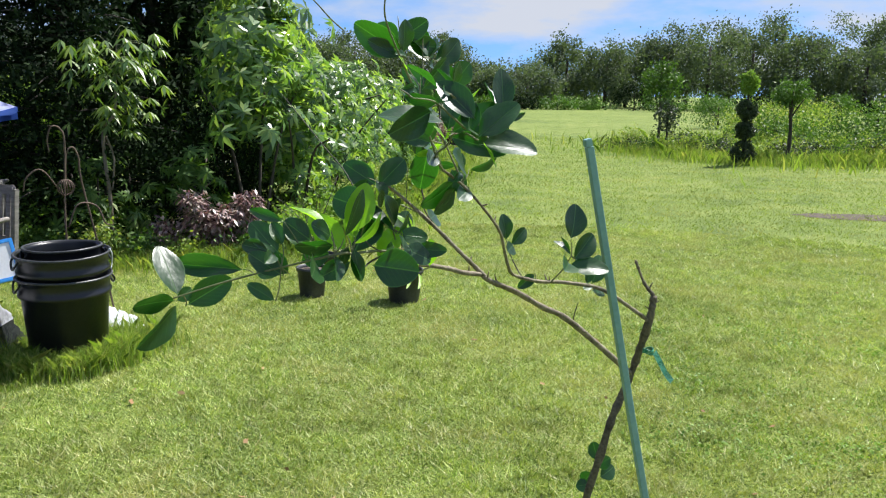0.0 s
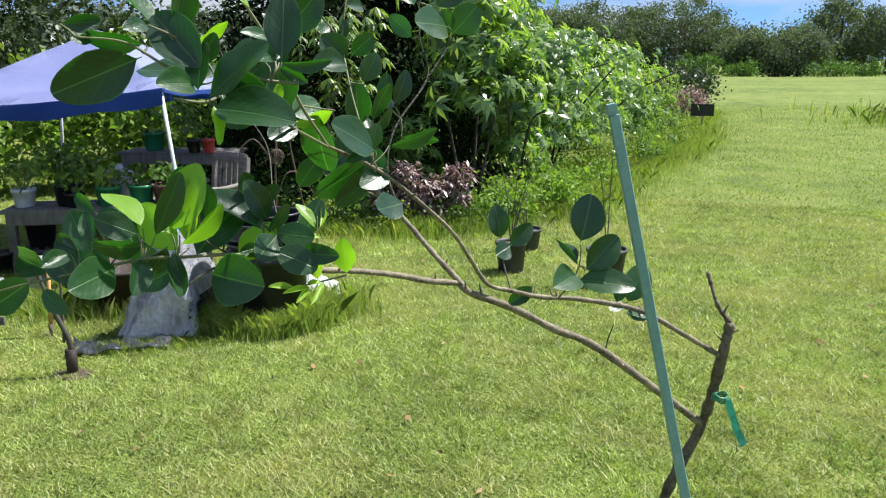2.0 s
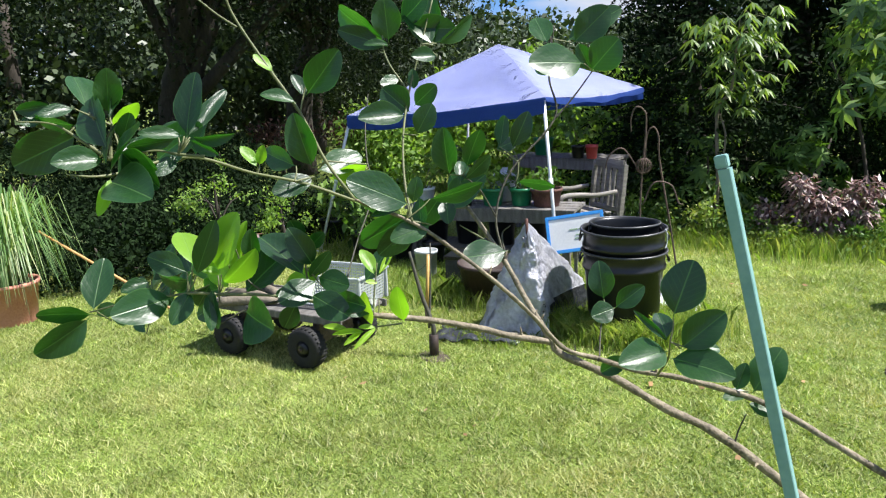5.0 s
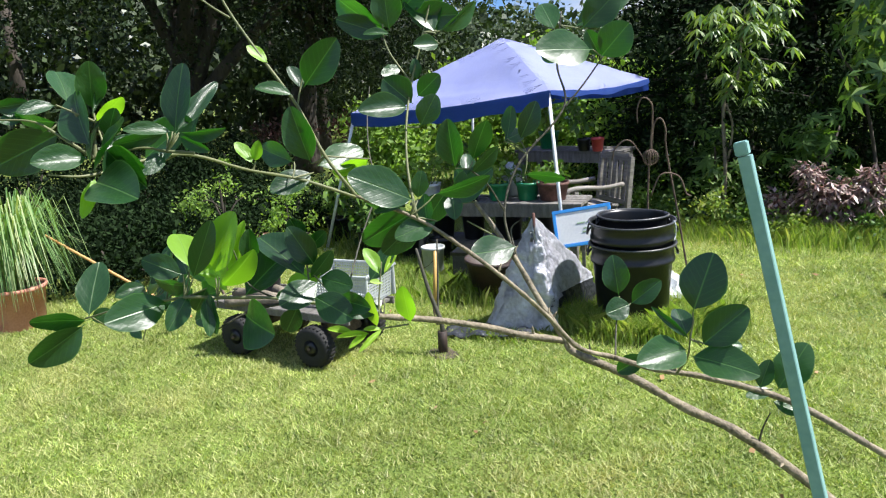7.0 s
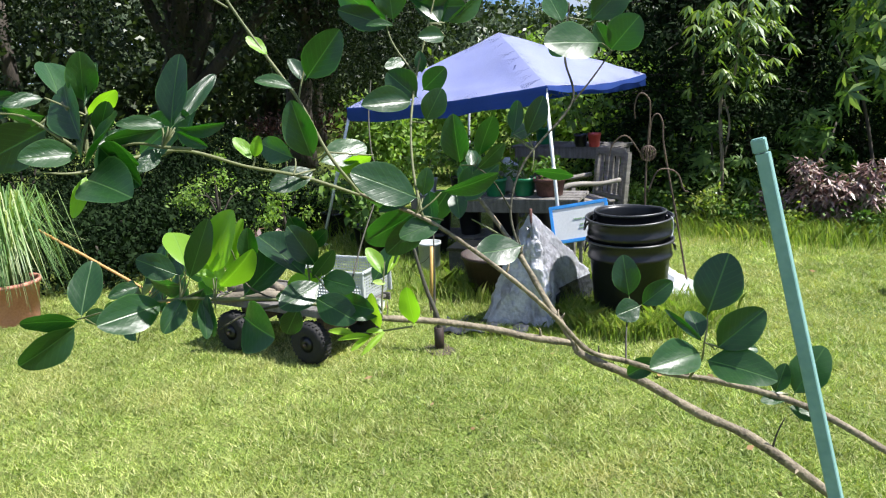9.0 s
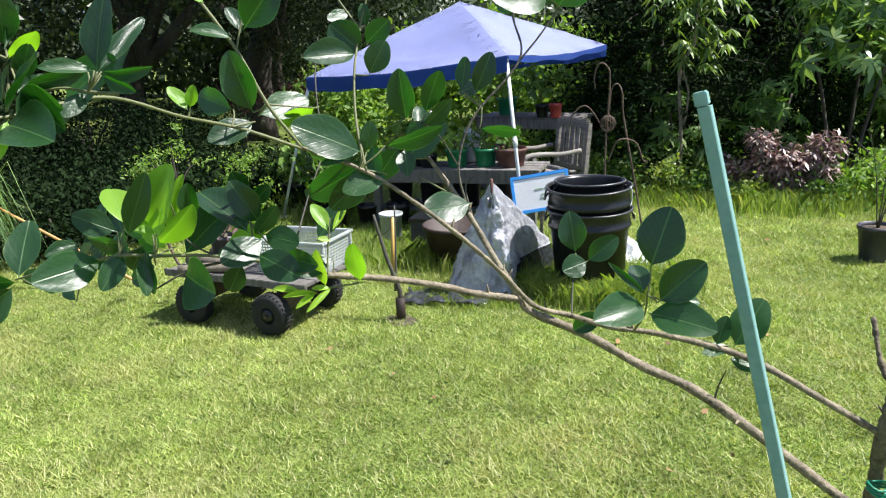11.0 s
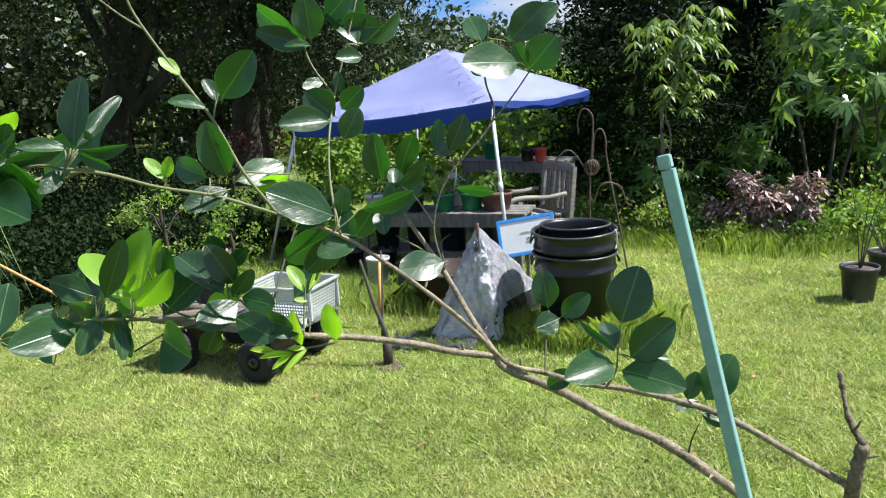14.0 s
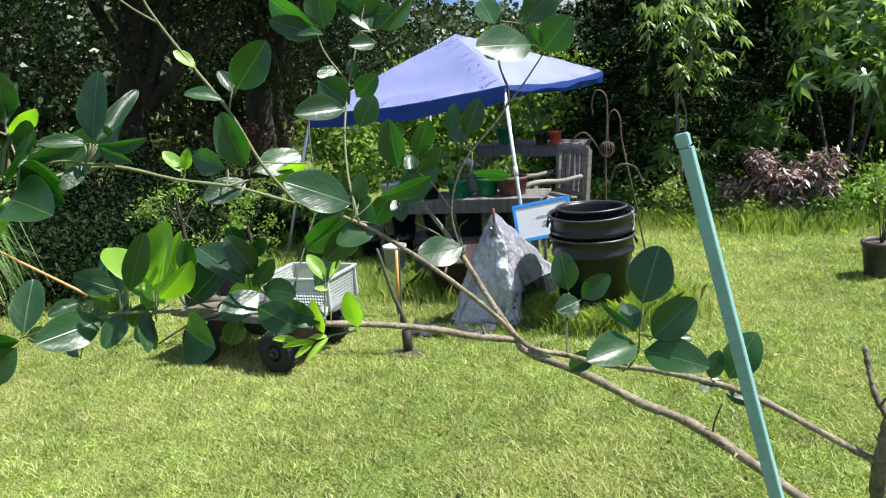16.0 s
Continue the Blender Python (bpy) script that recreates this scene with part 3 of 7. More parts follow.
def soil_patch(loc, rx, ry, seed, label):
    r = random.Random(seed)
    bm = bmesh.new()
    vs = [bm.verts.new((rx * math.cos(a) * r.uniform(0.75, 1.1), ry * math.sin(a) * r.uniform(0.75, 1.1), 0.0)) for a in (2 * math.pi * k / 22 for k in range(22))]
    c = bm.verts.new((0, 0, 0.008))
    for k in range(22):
        bm.faces.new((vs[k], vs[(k + 1) % 22], c))
    ob = part("soil_patch", bm, M_SOIL, None, label)
    ob.location = (*loc, 0.006)
    return tagged(ob, category="soil", kind="structure")


soil_patch((0.62, 1.66), 0.45, 0.4, 1, "bare dug soil round the young tree")
soil_patch((-3.31, 3.69), 0.13, 0.10, 2, "bare soil round the slim trunk")
soil_patch((5.3, 13.4), 1.2, 0.35, 3, "scuffed bare earth in the lawn")

# ---- young lime tree ----
TREE_BASE = Vector((0.60, 1.67, 0.0))
lime = thing("young_lime_tree", TREE_BASE, 0, "young lime tree with glossy oval leaves, leaning on a stake", "tree")


def rel(p):
    return (p[0] - TREE_BASE.x, p[1] - TREE_BASE.y, p[2], *p[3:])


def branch(name, pts, material=M_BARK, knots=0.12, sides=9, label=""):
    """A limb of the tree with its swellings; woody ones carry a few short thorns."""
    seed = len(bpy.data.objects)
    pts = [(*p[:3], p[3] * (0.8 if material in (M_BARK, M_STEM) else 0.74)) for p in pts]
    ob = tube_part(name, [rel(p) for p in pts], material, lime, sides, 9, knots + 0.1, label, seed=seed)
    rnd = random.Random(seed)
    if material in (M_BARK, M_STEM):
        line = smooth_line([rel(p) for p in pts], 9)
        for k in range({"trunk": 6, "stub": 1}.get(name, 3)):
            i = rnd.randrange(4, len(line) - 3)
            q, ahead = Vector(line[i][:3]), Vector(line[i + 1][:3]) - Vector(line[i][:3])
            r = line[i][3]
            side = ahead.cross(Vector((rnd.gauss(0, 1), rnd.gauss(0, 1), rnd.gauss(0, 1)))).normalized()
            if side.z < -0.3:
                side = -side
            ln = rnd.uniform(0.006, 0.013)
            d = (side + ahead.normalized() * 0.4).normalized()
            tube_part("thorn", [(*(q + d * r * 0.5), r * 0.45), (*(q + d * (r + ln * 0.35)), 0.0013), (*(q + d * (r + ln)), 0.0005)], material, lime, 6, 3)
    return ob


def leaf_mesh(name, fold, curl, wave):
    """One oval leaf along +Y, one long and one wide, folded a little at the midrib, with a short stalk."""
    bm = bmesh.new()
    prof = [(0.0, 0.02), (0.06, 0.025), (0.09, 0.13), (0.15, 0.40), (0.25, 0.70), (0.37, 0.91), (0.50, 1.0), (0.62, 0.98), (0.74, 0.88), (0.85, 0.70), (0.93, 0.48), (0.98, 0.26), (1.0, 0.10)]
    cols = (-1.0, -0.9, -0.5, 0.0, 0.5, 0.9, 1.0)
    rows = []
    for i, (y, w) in enumerate(prof):
        row = []
        for c in cols:
            x = 0.5 * w * c
            x += 0.014 * w * c * math.sin(61 * y + 3 * c) * (abs(c) > 0.95)
            z = fold * abs(x) + curl * (y - 0.1) ** 2 + wave * math.sin(9 * y + 2 * c) * abs(c) * w
            row.append(bm.verts.new((x, y, z)))
        rows.append(row)
    for a, b in zip(rows, rows[1:]):
        for k in range(6):
            bm.faces.new((a[k], a[k + 1], b[k + 1], b[k]))
    uv = bm.loops.layers.uv.new("blade")
    share = {v: abs(c) for row in rows for v, c in zip(row, cols)}
    for f in bm.faces:
        for lp in f.loops:
            lp[uv].uv = (share[lp.vert], lp.vert.co.y)
    me = bpy.data.meshes.new(name)
    bm.to_mesh(me)
    bm.free()
    for f in me.polygons:
        f.use_smooth = True
    return me


SHAPES = [(0.10, -0.10, 0.018), (0.16, -0.20, 0.024), (0.08, 0.12, 0.022), (0.24, -0.16, 0.016), (0.13, -0.04, 0.03), (0.30, -0.12, 0.02)]
mature, young, fresh = [], [], []
for kinds, mat in ((mature, M_LEAF), (young, M_YOUNG), (fresh, M_FRESH)):
    for f, c, w in SHAPES:
        me = leaf_mesh("leaf", f, c, w)
        me.materials.append(mat)
        kinds.append(me)
leaf_rnd = random.Random(11)


def leaf(base, tip, normal, width, kinds):
    """A leaf from its stalk's foot to its tip, its face towards normal, that wide."""
    b, t = Vector(base), Vector(tip)
    y = t - b
    n = Vector(normal)
    x = y.cross(n).normalized()
    z = x.cross(y).normalized()
    ln = y.length
    m = Matrix.Identity(4)
    for i in range(3):
        m[i][0], m[i][1], m[i][2], m[i][3] = x[i] * width, y[i], z[i] * ln, b[i] - TREE_BASE[i]
    ob = new("leaf", leaf_rnd.choice(kinds))
    ob.parent = lime
    ob.matrix_basis = m
    return ob


branch('trunk', [(0.60, 1.67, -0.03, 0.014), (0.50, 1.66, 0.45, 0.0115), (0.41, 1.63, 0.95, 0.0095), (0.448, 1.63, 1.22, 0.0085), (0.49, 1.659, 1.343, 0.0082), (0.511, 1.63, 1.45, 0.0076), (0.517, 1.632, 1.495, 0.0068)], M_STEM, 0.32)
branch('stub', [(0.517, 1.632, 1.495, 0.0048), (0.500, 1.638, 1.515, 0.0036), (0.484, 1.651, 1.552, 0.0026)], M_STEM, 0.5)
branch('main_branch', [(0.49, 1.659, 1.343, 0.0068), (0.377, 1.561, 1.461, 0.006), (0.33, 1.516, 1.496, 0.0056), (0.288, 1.48, 1.528, 0.0054), (0.251, 1.443, 1.552, 0.005), (0.235, 1.444, 1.563, 0.0044)], M_BARK, 0.12)
branch('snag', [(0.248, 1.442, 1.554, 0.0042), (0.205, 1.441, 1.594, 0.004), (0.165, 1.444, 1.631, 0.0037), (0.125, 1.445, 1.665, 0.0032), (0.093, 1.445, 1.69, 0.0026)], M_BARK, 0.12)
branch('snag_spur', [(0.141, 1.445, 1.651, 0.0018), (0.122, 1.439, 1.66, 0.0014), (0.098, 1.428, 1.672, 0.0008)], M_TWIG, 0.12)
branch('snag_spur', [(0.167, 1.445, 1.626, 0.0016), (0.144, 1.453, 1.662, 0.0013), (0.148, 1.463, 1.674, 0.0006)], M_DARKTWIG, 0.12)
branch('upper_arm', [(0.511, 1.63, 1.45, 0.0045), (0.478, 1.598, 1.479, 0.004), (0.422, 1.55, 1.522, 0.0038), (0.362, 1.508, 1.54, 0.0036), (0.325, 1.476, 1.547, 0.0034), (0.296, 1.45, 1.558, 0.0034)], M_BARK, 0.12)
branch('long_shoot', [(0.296, 1.45, 1.558, 0.0032), (0.282, 1.417, 1.573, 0.003), (0.274, 1.386, 1.609, 0.0028), (0.268, 1.351, 1.645, 0.0026), (0.246, 1.313, 1.684, 0.0023), (0.225, 1.278, 1.714, 0.0021), (0.205, 1.232, 1.738, 0.002)], M_BARK, 0.12)
branch('side_shoot', [(0.205, 1.232, 1.737, 0.0019), (0.203, 1.184, 1.758, 0.0018), (0.223, 1.131, 1.774, 0.0016), (0.241, 1.075, 1.793, 0.0016), (0.267, 1.013, 1.788, 0.0012), (0.267, 0.987, 1.791, 0.0006)], M_TWIG, 0.12)
branch('rising_shoot', [(0.205, 1.233, 1.737, 0.002), (0.193, 1.212, 1.774, 0.0019), (0.182, 1.196, 1.817, 0.0018), (0.166, 1.173, 1.862, 0.0016), (0.151, 1.153, 1.906, 0.0014), (0.152, 1.148, 1.935, 0.001)], M_TWIG, 0.12)
branch('fork_twig', [(0.099, 1.178, 1.895, 0.0013), (0.087, 1.165, 1.907, 0.0011), (0.077, 1.153, 1.92, 0.001), (0.066, 1.141, 1.933, 0.0006)], M_TWIG, 0.12)
branch('fork_twig', [(0.182, 1.196, 1.817, 0.0012), (0.181, 1.201, 1.832, 0.0009), (0.181, 1.206, 1.846, 0.0006)], M_TWIG, 0.12)
branch('upright_twig', [(0.226, 1.279, 1.714, 0.002), (0.207, 1.285, 1.752, 0.0016), (0.187, 1.299, 1.791, 0.0015), (0.167, 1.321, 1.83, 0.0013), (0.162, 1.335, 1.859, 0.0012), (0.157, 1.36, 1.918, 0.001)], M_TWIG, 0.12)
branch('upright_fork', [(0.167, 1.321, 1.828, 0.0012), (0.141, 1.31, 1.871, 0.001), (0.13, 1.325, 1.925, 0.0008)], M_TWIG, 0.12)
branch('back_twig', [(0.161, 1.442, 1.64, 0.0018), (0.144, 1.445, 1.686, 0.0017), (0.142, 1.469, 1.734, 0.0017), (0.158, 1.523, 1.791, 0.0017), (0.147, 1.525, 1.838, 0.0015), (0.141, 1.539, 1.894, 0.001)], M_DARKTWIG, 0.12)
branch('back_fork', [(0.158, 1.523, 1.79, 0.0015), (0.167, 1.545, 1.815, 0.0013), (0.175, 1.566, 1.842, 0.001)], M_DARKTWIG, 0.12)
branch('mid_twig', [(0.144, 1.445, 1.686, 0.0012), (0.144, 1.422, 1.72, 0.001), (0.154, 1.392, 1.739, 0.0008)], M_DARKTWIG, 0.12)
branch('level_branch', [(0.238, 1.445, 1.561, 0.0046), (0.213, 1.401, 1.573, 0.0043), (0.199, 1.375, 1.583, 0.0041), (0.178, 1.325, 1.598, 0.0039), (0.16, 1.263, 1.613, 0.0035), (0.16, 1.232, 1.626, 0.003), (0.159, 1.209, 1.637, 0.0026)], M_BARK, 0.12)
branch('level_tip', [(0.159, 1.209, 1.637, 0.0024), (0.142, 1.171, 1.647, 0.002), (0.119, 1.131, 1.651, 0.002), (0.105, 1.104, 1.654, 0.0018), (0.006, 1.071, 1.63, 0.0014), (-0.056, 1.047, 1.611, 0.001)], M_TWIG, 0.12)
branch('spur', [(0.143, 1.179, 1.64, 0.0018), (0.132, 1.152, 1.636, 0.0015), (0.123, 1.126, 1.624, 0.0009)], M_DARKTWIG, 0.12)
branch('spur', [(0.141, 1.177, 1.644, 0.0014), (0.131, 1.16, 1.656, 0.001), (0.123, 1.153, 1.667, 0.0006)], M_DARKTWIG, 0.12)
branch('fresh_shoot', [(0.166, 1.267, 1.613, 0.0013), (0.162, 1.271, 1.63, 0.0011), (0.16, 1.275, 1.647, 0.001), (0.158, 1.279, 1.663, 0.0006)], M_TWIG, 0.12)
branch('fresh_spray', [(0.182, 1.29, 1.603, 0.0012), (0.164, 1.263, 1.6, 0.0011), (0.153, 1.247, 1.599, 0.0009), (0.143, 1.233, 1.599, 0.0006)], M_TWIG, 0.12)
branch('leaf_stalk', [(0.297, 1.451, 1.559, 0.0014), (0.284, 1.466, 1.577, 0.0012), (0.271, 1.483, 1.598, 0.0009)], M_DARKTWIG, 0.12)
branch('leaf_stalk', [(0.34, 1.488, 1.543, 0.0016), (0.359, 1.48, 1.568, 0.0014), (0.37, 1.469, 1.591, 0.001)], M_TWIG, 0.12)
branch('leaf_stalk', [(0.38, 1.564, 1.46, 0.0015), (0.383, 1.566, 1.477, 0.0012), (0.388, 1.57, 1.494, 0.0007)], M_DARKTWIG, 0.12)
branch('leaf_stalk', [(0.401, 1.536, 1.532, 0.0012), (0.404, 1.546, 1.531, 0.001)], M_TWIG, 0.12)
branch('rear_twig', [(0.16, 1.232, 1.626, 0.0013), (0.1, 1.288, 1.67, 0.0011), (0.057, 1.338, 1.718, 0.001), (0.025, 1.351, 1.75, 0.001), (-0.013, 1.373, 1.786, 0.0009), (-0.057, 1.405, 1.824, 0.0006)], M_DARKTWIG, 0.1)
# short stalks from the twigs to their leaves
branch('whorl_stem', [(0.256, 1.018, 1.797, 0.0016), (0.251, 1.017, 1.812, 0.0013), (0.242, 1.011, 1.829, 0.0010)], M_TWIG, 0.12)
branch('whorl_stem', [(0.256, 1.018, 1.797, 0.0016), (0.244, 1.005, 1.809, 0.0013), (0.230, 0.990, 1.822, 0.0010), (0.214, 0.970, 1.825, 0.0007)], M_TWIG, 0.12)
branch('whorl_stem', [(0.256, 1.018, 1.797, 0.0016), (0.253, 1.020, 1.811, 0.0013), (0.252, 1.022, 1.820, 0.0010)], M_TWIG, 0.12)
branch('whorl_stem', [(0.157, 1.206, 1.641, 0.0016), (0.151, 1.205, 1.660, 0.0013), (0.144, 1.208, 1.691, 0.0010)], M_TWIG, 0.12)
branch('side_shoot_tip', [(0.292, 1.070, 1.797, 0.0016), (0.281, 1.056, 1.799, 0.0013), (0.271, 1.042, 1.802, 0.0010), (0.256, 1.018, 1.797, 0.0007)], M_TWIG, 0.12)
branch('leaf_stalk', [(0.252, 1.022, 1.820, 0.0011), (0.246, 1.023, 1.824, 0.0009), (0.239, 1.024, 1.827, 0.0007)], M_TWIG, 0.1)
branch('leaf_stalk', [(0.252, 1.022, 1.820, 0.0011), (0.253, 1.025, 1.812, 0.0009), (0.251, 1.027, 1.807, 0.0007)], M_TWIG, 0.1)
branch('leaf_stalk', [(0.252, 1.022, 1.820, 0.0011), (0.244, 1.011, 1.827, 0.0009), (0.236, 1.003, 1.832, 0.0007)], M_TWIG, 0.1)
branch('leaf_stalk', [(0.236, 0.997, 1.816, 0.0011), (0.236, 1.001, 1.819, 0.0009), (0.233, 1.003, 1.821, 0.0007)], M_TWIG, 0.1)
branch('leaf_stalk', [(0.252, 1.022, 1.820, 0.0011), (0.262, 1.022, 1.810, 0.0009), (0.266, 1.022, 1.804, 0.0007)], M_TWIG, 0.1)
branch('leaf_stalk', [(0.281, 1.056, 1.799, 0.0011), (0.280, 1.058, 1.806, 0.0009), (0.276, 1.059, 1.810, 0.0007)], M_TWIG, 0.1)
branch('leaf_stalk', [(0.214, 0.970, 1.825, 0.0011), (0.209, 0.970, 1.829, 0.0009), (0.203, 0.970, 1.832, 0.0007)], M_TWIG, 0.1)
branch('leaf_stalk', [(0.281, 1.056, 1.799, 0.0011), (0.283, 1.059, 1.806, 0.0009), (0.282, 1.061, 1.811, 0.0007)], M_TWIG, 0.1)
branch('leaf_stalk', [(0.281, 1.056, 1.799, 0.0011), (0.286, 1.059, 1.806, 0.0009), (0.287, 1.061, 1.810, 0.0007)], M_TWIG, 0.1)
branch('leaf_stalk', [(0.281, 1.056, 1.799, 0.0011), (0.283, 1.060, 1.806, 0.0009), (0.281, 1.063, 1.810, 0.0007)], M_TWIG, 0.1)
branch('leaf_stalk', [(0.281, 1.056, 1.799, 0.0011), (0.283, 1.061, 1.806, 0.0009), (0.282, 1.065, 1.810, 0.0007)], M_TWIG, 0.1)
branch('leaf_stalk', [(0.281, 1.056, 1.799, 0.0011), (0.282, 1.061, 1.804, 0.0009), (0.280, 1.065, 1.808, 0.0007)], M_TWIG, 0.1)
branch('leaf_stalk', [(0.193, 1.212, 1.774, 0.0011), (0.189, 1.207, 1.770, 0.0009), (0.184, 1.203, 1.768, 0.0007)], M_TWIG, 0.1)
branch('leaf_stalk', [(0.221, 1.136, 1.773, 0.0011), (0.221, 1.138, 1.777, 0.0009), (0.219, 1.139, 1.779, 0.0007)], M_TWIG, 0.1)
branch('leaf_stalk', [(0.207, 1.174, 1.761, 0.0011), (0.204, 1.178, 1.768, 0.0009), (0.200, 1.180, 1.773, 0.0007)], M_TWIG, 0.1)
branch('leaf_stalk', [(0.207, 1.174, 1.761, 0.0011), (0.204, 1.188, 1.762, 0.0009), (0.199, 1.197, 1.762, 0.0007)], M_TWIG, 0.1)
branch('leaf_stalk', [(0.193, 1.212, 1.774, 0.0011), (0.189, 1.209, 1.769, 0.0009), (0.184, 1.207, 1.765, 0.0007)], M_TWIG, 0.1)
branch('leaf_stalk', [(0.193, 1.212, 1.774, 0.0011), (0.200, 1.235, 1.770, 0.0009), (0.202, 1.250, 1.768, 0.0007)], M_TWIG, 0.1)
branch('leaf_stalk', [(0.223, 1.274, 1.716, 0.0011), (0.228, 1.275, 1.724, 0.0009), (0.228, 1.276, 1.730, 0.0007)], M_TWIG, 0.1)
branch('leaf_stalk', [(0.223, 1.274, 1.716, 0.0011), (0.225, 1.276, 1.725, 0.0009), (0.223, 1.277, 1.731, 0.0007)], M_TWIG, 0.1)
branch('leaf_stalk', [(0.223, 1.274, 1.716, 0.0011), (0.222, 1.281, 1.724, 0.0009), (0.218, 1.286, 1.729, 0.0007)], M_TWIG, 0.1)
branch('leaf_stalk', [(0.223, 1.274, 1.716, 0.0011), (0.229, 1.288, 1.726, 0.0009), (0.230, 1.297, 1.733, 0.0007)], M_TWIG, 0.1)
branch('leaf_stalk', [(0.223, 1.274, 1.716, 0.0011), (0.229, 1.288, 1.712, 0.0009), (0.231, 1.297, 1.709, 0.0007)], M_TWIG, 0.1)
branch('leaf_stalk', [(0.161, 1.342, 1.875, 0.0011), (0.167, 1.347, 1.874, 0.0009), (0.168, 1.351, 1.873, 0.0007)], M_TWIG, 0.1)
branch('leaf_stalk', [(0.161, 1.342, 1.875, 0.0011), (0.164, 1.350, 1.876, 0.0009), (0.164, 1.355, 1.876, 0.0007)], M_TWIG, 0.1)
branch('leaf_stalk', [(0.161, 1.342, 1.875, 0.0011), (0.166, 1.350, 1.875, 0.0009), (0.167, 1.356, 1.875, 0.0007)], M_TWIG, 0.1)
branch('leaf_stalk', [(0.161, 1.342, 1.875, 0.0011), (0.170, 1.347, 1.868, 0.0009), (0.173, 1.351, 1.863, 0.0007)], M_TWIG, 0.1)
branch('leaf_stalk', [(0.187, 1.299, 1.791, 0.0011), (0.194, 1.304, 1.790, 0.0009), (0.196, 1.308, 1.790, 0.0007)], M_TWIG, 0.1)
branch('leaf_stalk', [(0.154, 1.392, 1.739, 0.0011), (0.151, 1.385, 1.740, 0.0009), (0.146, 1.381, 1.740, 0.0007)], M_TWIG, 0.1)
branch('leaf_stalk', [(0.154, 1.392, 1.739, 0.0011), (0.154, 1.396, 1.743, 0.0009), (0.152, 1.399, 1.746, 0.0007)], M_TWIG, 0.1)
branch('leaf_stalk', [(0.093, 1.445, 1.690, 0.0011), (0.079, 1.432, 1.698, 0.0009), (0.067, 1.424, 1.704, 0.0007)], M_TWIG, 0.1)
branch('leaf_stalk', [(0.093, 1.445, 1.690, 0.0011), (0.086, 1.432, 1.697, 0.0009), (0.079, 1.423, 1.702, 0.0007)], M_TWIG, 0.1)
branch('leaf_stalk', [(0.145, 1.479, 1.744, 0.0011), (0.138, 1.470, 1.755, 0.0009), (0.130, 1.464, 1.762, 0.0007)], M_TWIG, 0.1)
branch('leaf_stalk', [(0.145, 1.479, 1.744, 0.0011), (0.141, 1.478, 1.753, 0.0009), (0.136, 1.477, 1.759, 0.0007)], M_TWIG, 0.1)
branch('leaf_stalk', [(0.145, 1.479, 1.744, 0.0011), (0.138, 1.467, 1.754, 0.0009), (0.130, 1.459, 1.760, 0.0007)], M_TWIG, 0.1)
branch('leaf_stalk', [(0.145, 1.479, 1.744, 0.0011), (0.148, 1.475, 1.731, 0.0009), (0.148, 1.472, 1.723, 0.0007)], M_TWIG, 0.1)
branch('leaf_stalk', [(0.175, 1.566, 1.842, 0.0011), (0.174, 1.560, 1.847, 0.0009), (0.171, 1.556, 1.851, 0.0007)], M_TWIG, 0.1)
branch('leaf_stalk', [(0.143, 1.535, 1.879, 0.0011), (0.150, 1.549, 1.876, 0.0009), (0.152, 1.558, 1.874, 0.0007)], M_TWIG, 0.1)
branch('leaf_stalk', [(0.051, 1.086, 1.641, 0.0011), (0.046, 1.088, 1.650, 0.0009), (0.041, 1.089, 1.656, 0.0007)], M_TWIG, 0.1)
branch('leaf_stalk', [(0.105, 1.104, 1.654, 0.0011), (0.104, 1.106, 1.666, 0.0009), (0.101, 1.107, 1.674, 0.0007)], M_TWIG, 0.1)
branch('leaf_stalk', [(0.105, 1.104, 1.654, 0.0011), (0.106, 1.108, 1.660, 0.0009), (0.104, 1.111, 1.664, 0.0007)], M_TWIG, 0.1)
branch('leaf_stalk', [(0.105, 1.104, 1.654, 0.0011), (0.103, 1.110, 1.668, 0.0009), (0.099, 1.114, 1.678, 0.0007)], M_TWIG, 0.1)
branch('leaf_stalk', [(0.105, 1.104, 1.654, 0.0011), (0.112, 1.108, 1.664, 0.0009), (0.114, 1.111, 1.671, 0.0007)], M_TWIG, 0.1)
branch('leaf_stalk', [(0.118, 1.129, 1.651, 0.0011), (0.116, 1.131, 1.663, 0.0009), (0.112, 1.132, 1.671, 0.0007)], M_TWIG, 0.1)
branch('leaf_stalk', [(0.118, 1.129, 1.651, 0.0011), (0.119, 1.132, 1.656, 0.0009), (0.118, 1.134, 1.660, 0.0007)], M_TWIG, 0.1)
branch('leaf_stalk', [(0.118, 1.129, 1.651, 0.0011), (0.121, 1.131, 1.662, 0.0009), (0.120, 1.133, 1.670, 0.0007)], M_TWIG, 0.1)
branch('leaf_stalk', [(0.105, 1.104, 1.654, 0.0011), (0.114, 1.115, 1.659, 0.0009), (0.117, 1.122, 1.662, 0.0007)], M_TWIG, 0.1)
branch('leaf_stalk', [(0.149, 1.206, 1.668, 0.0011), (0.151, 1.211, 1.669, 0.0009), (0.150, 1.214, 1.669, 0.0007)], M_TWIG, 0.1)
branch('leaf_stalk', [(0.123, 1.153, 1.667, 0.0011), (0.123, 1.160, 1.674, 0.0009), (0.120, 1.164, 1.678, 0.0007)], M_TWIG, 0.1)
branch('leaf_stalk', [(0.149, 1.206, 1.668, 0.0011), (0.153, 1.211, 1.663, 0.0009), (0.154, 1.214, 1.660, 0.0007)], M_TWIG, 0.1)
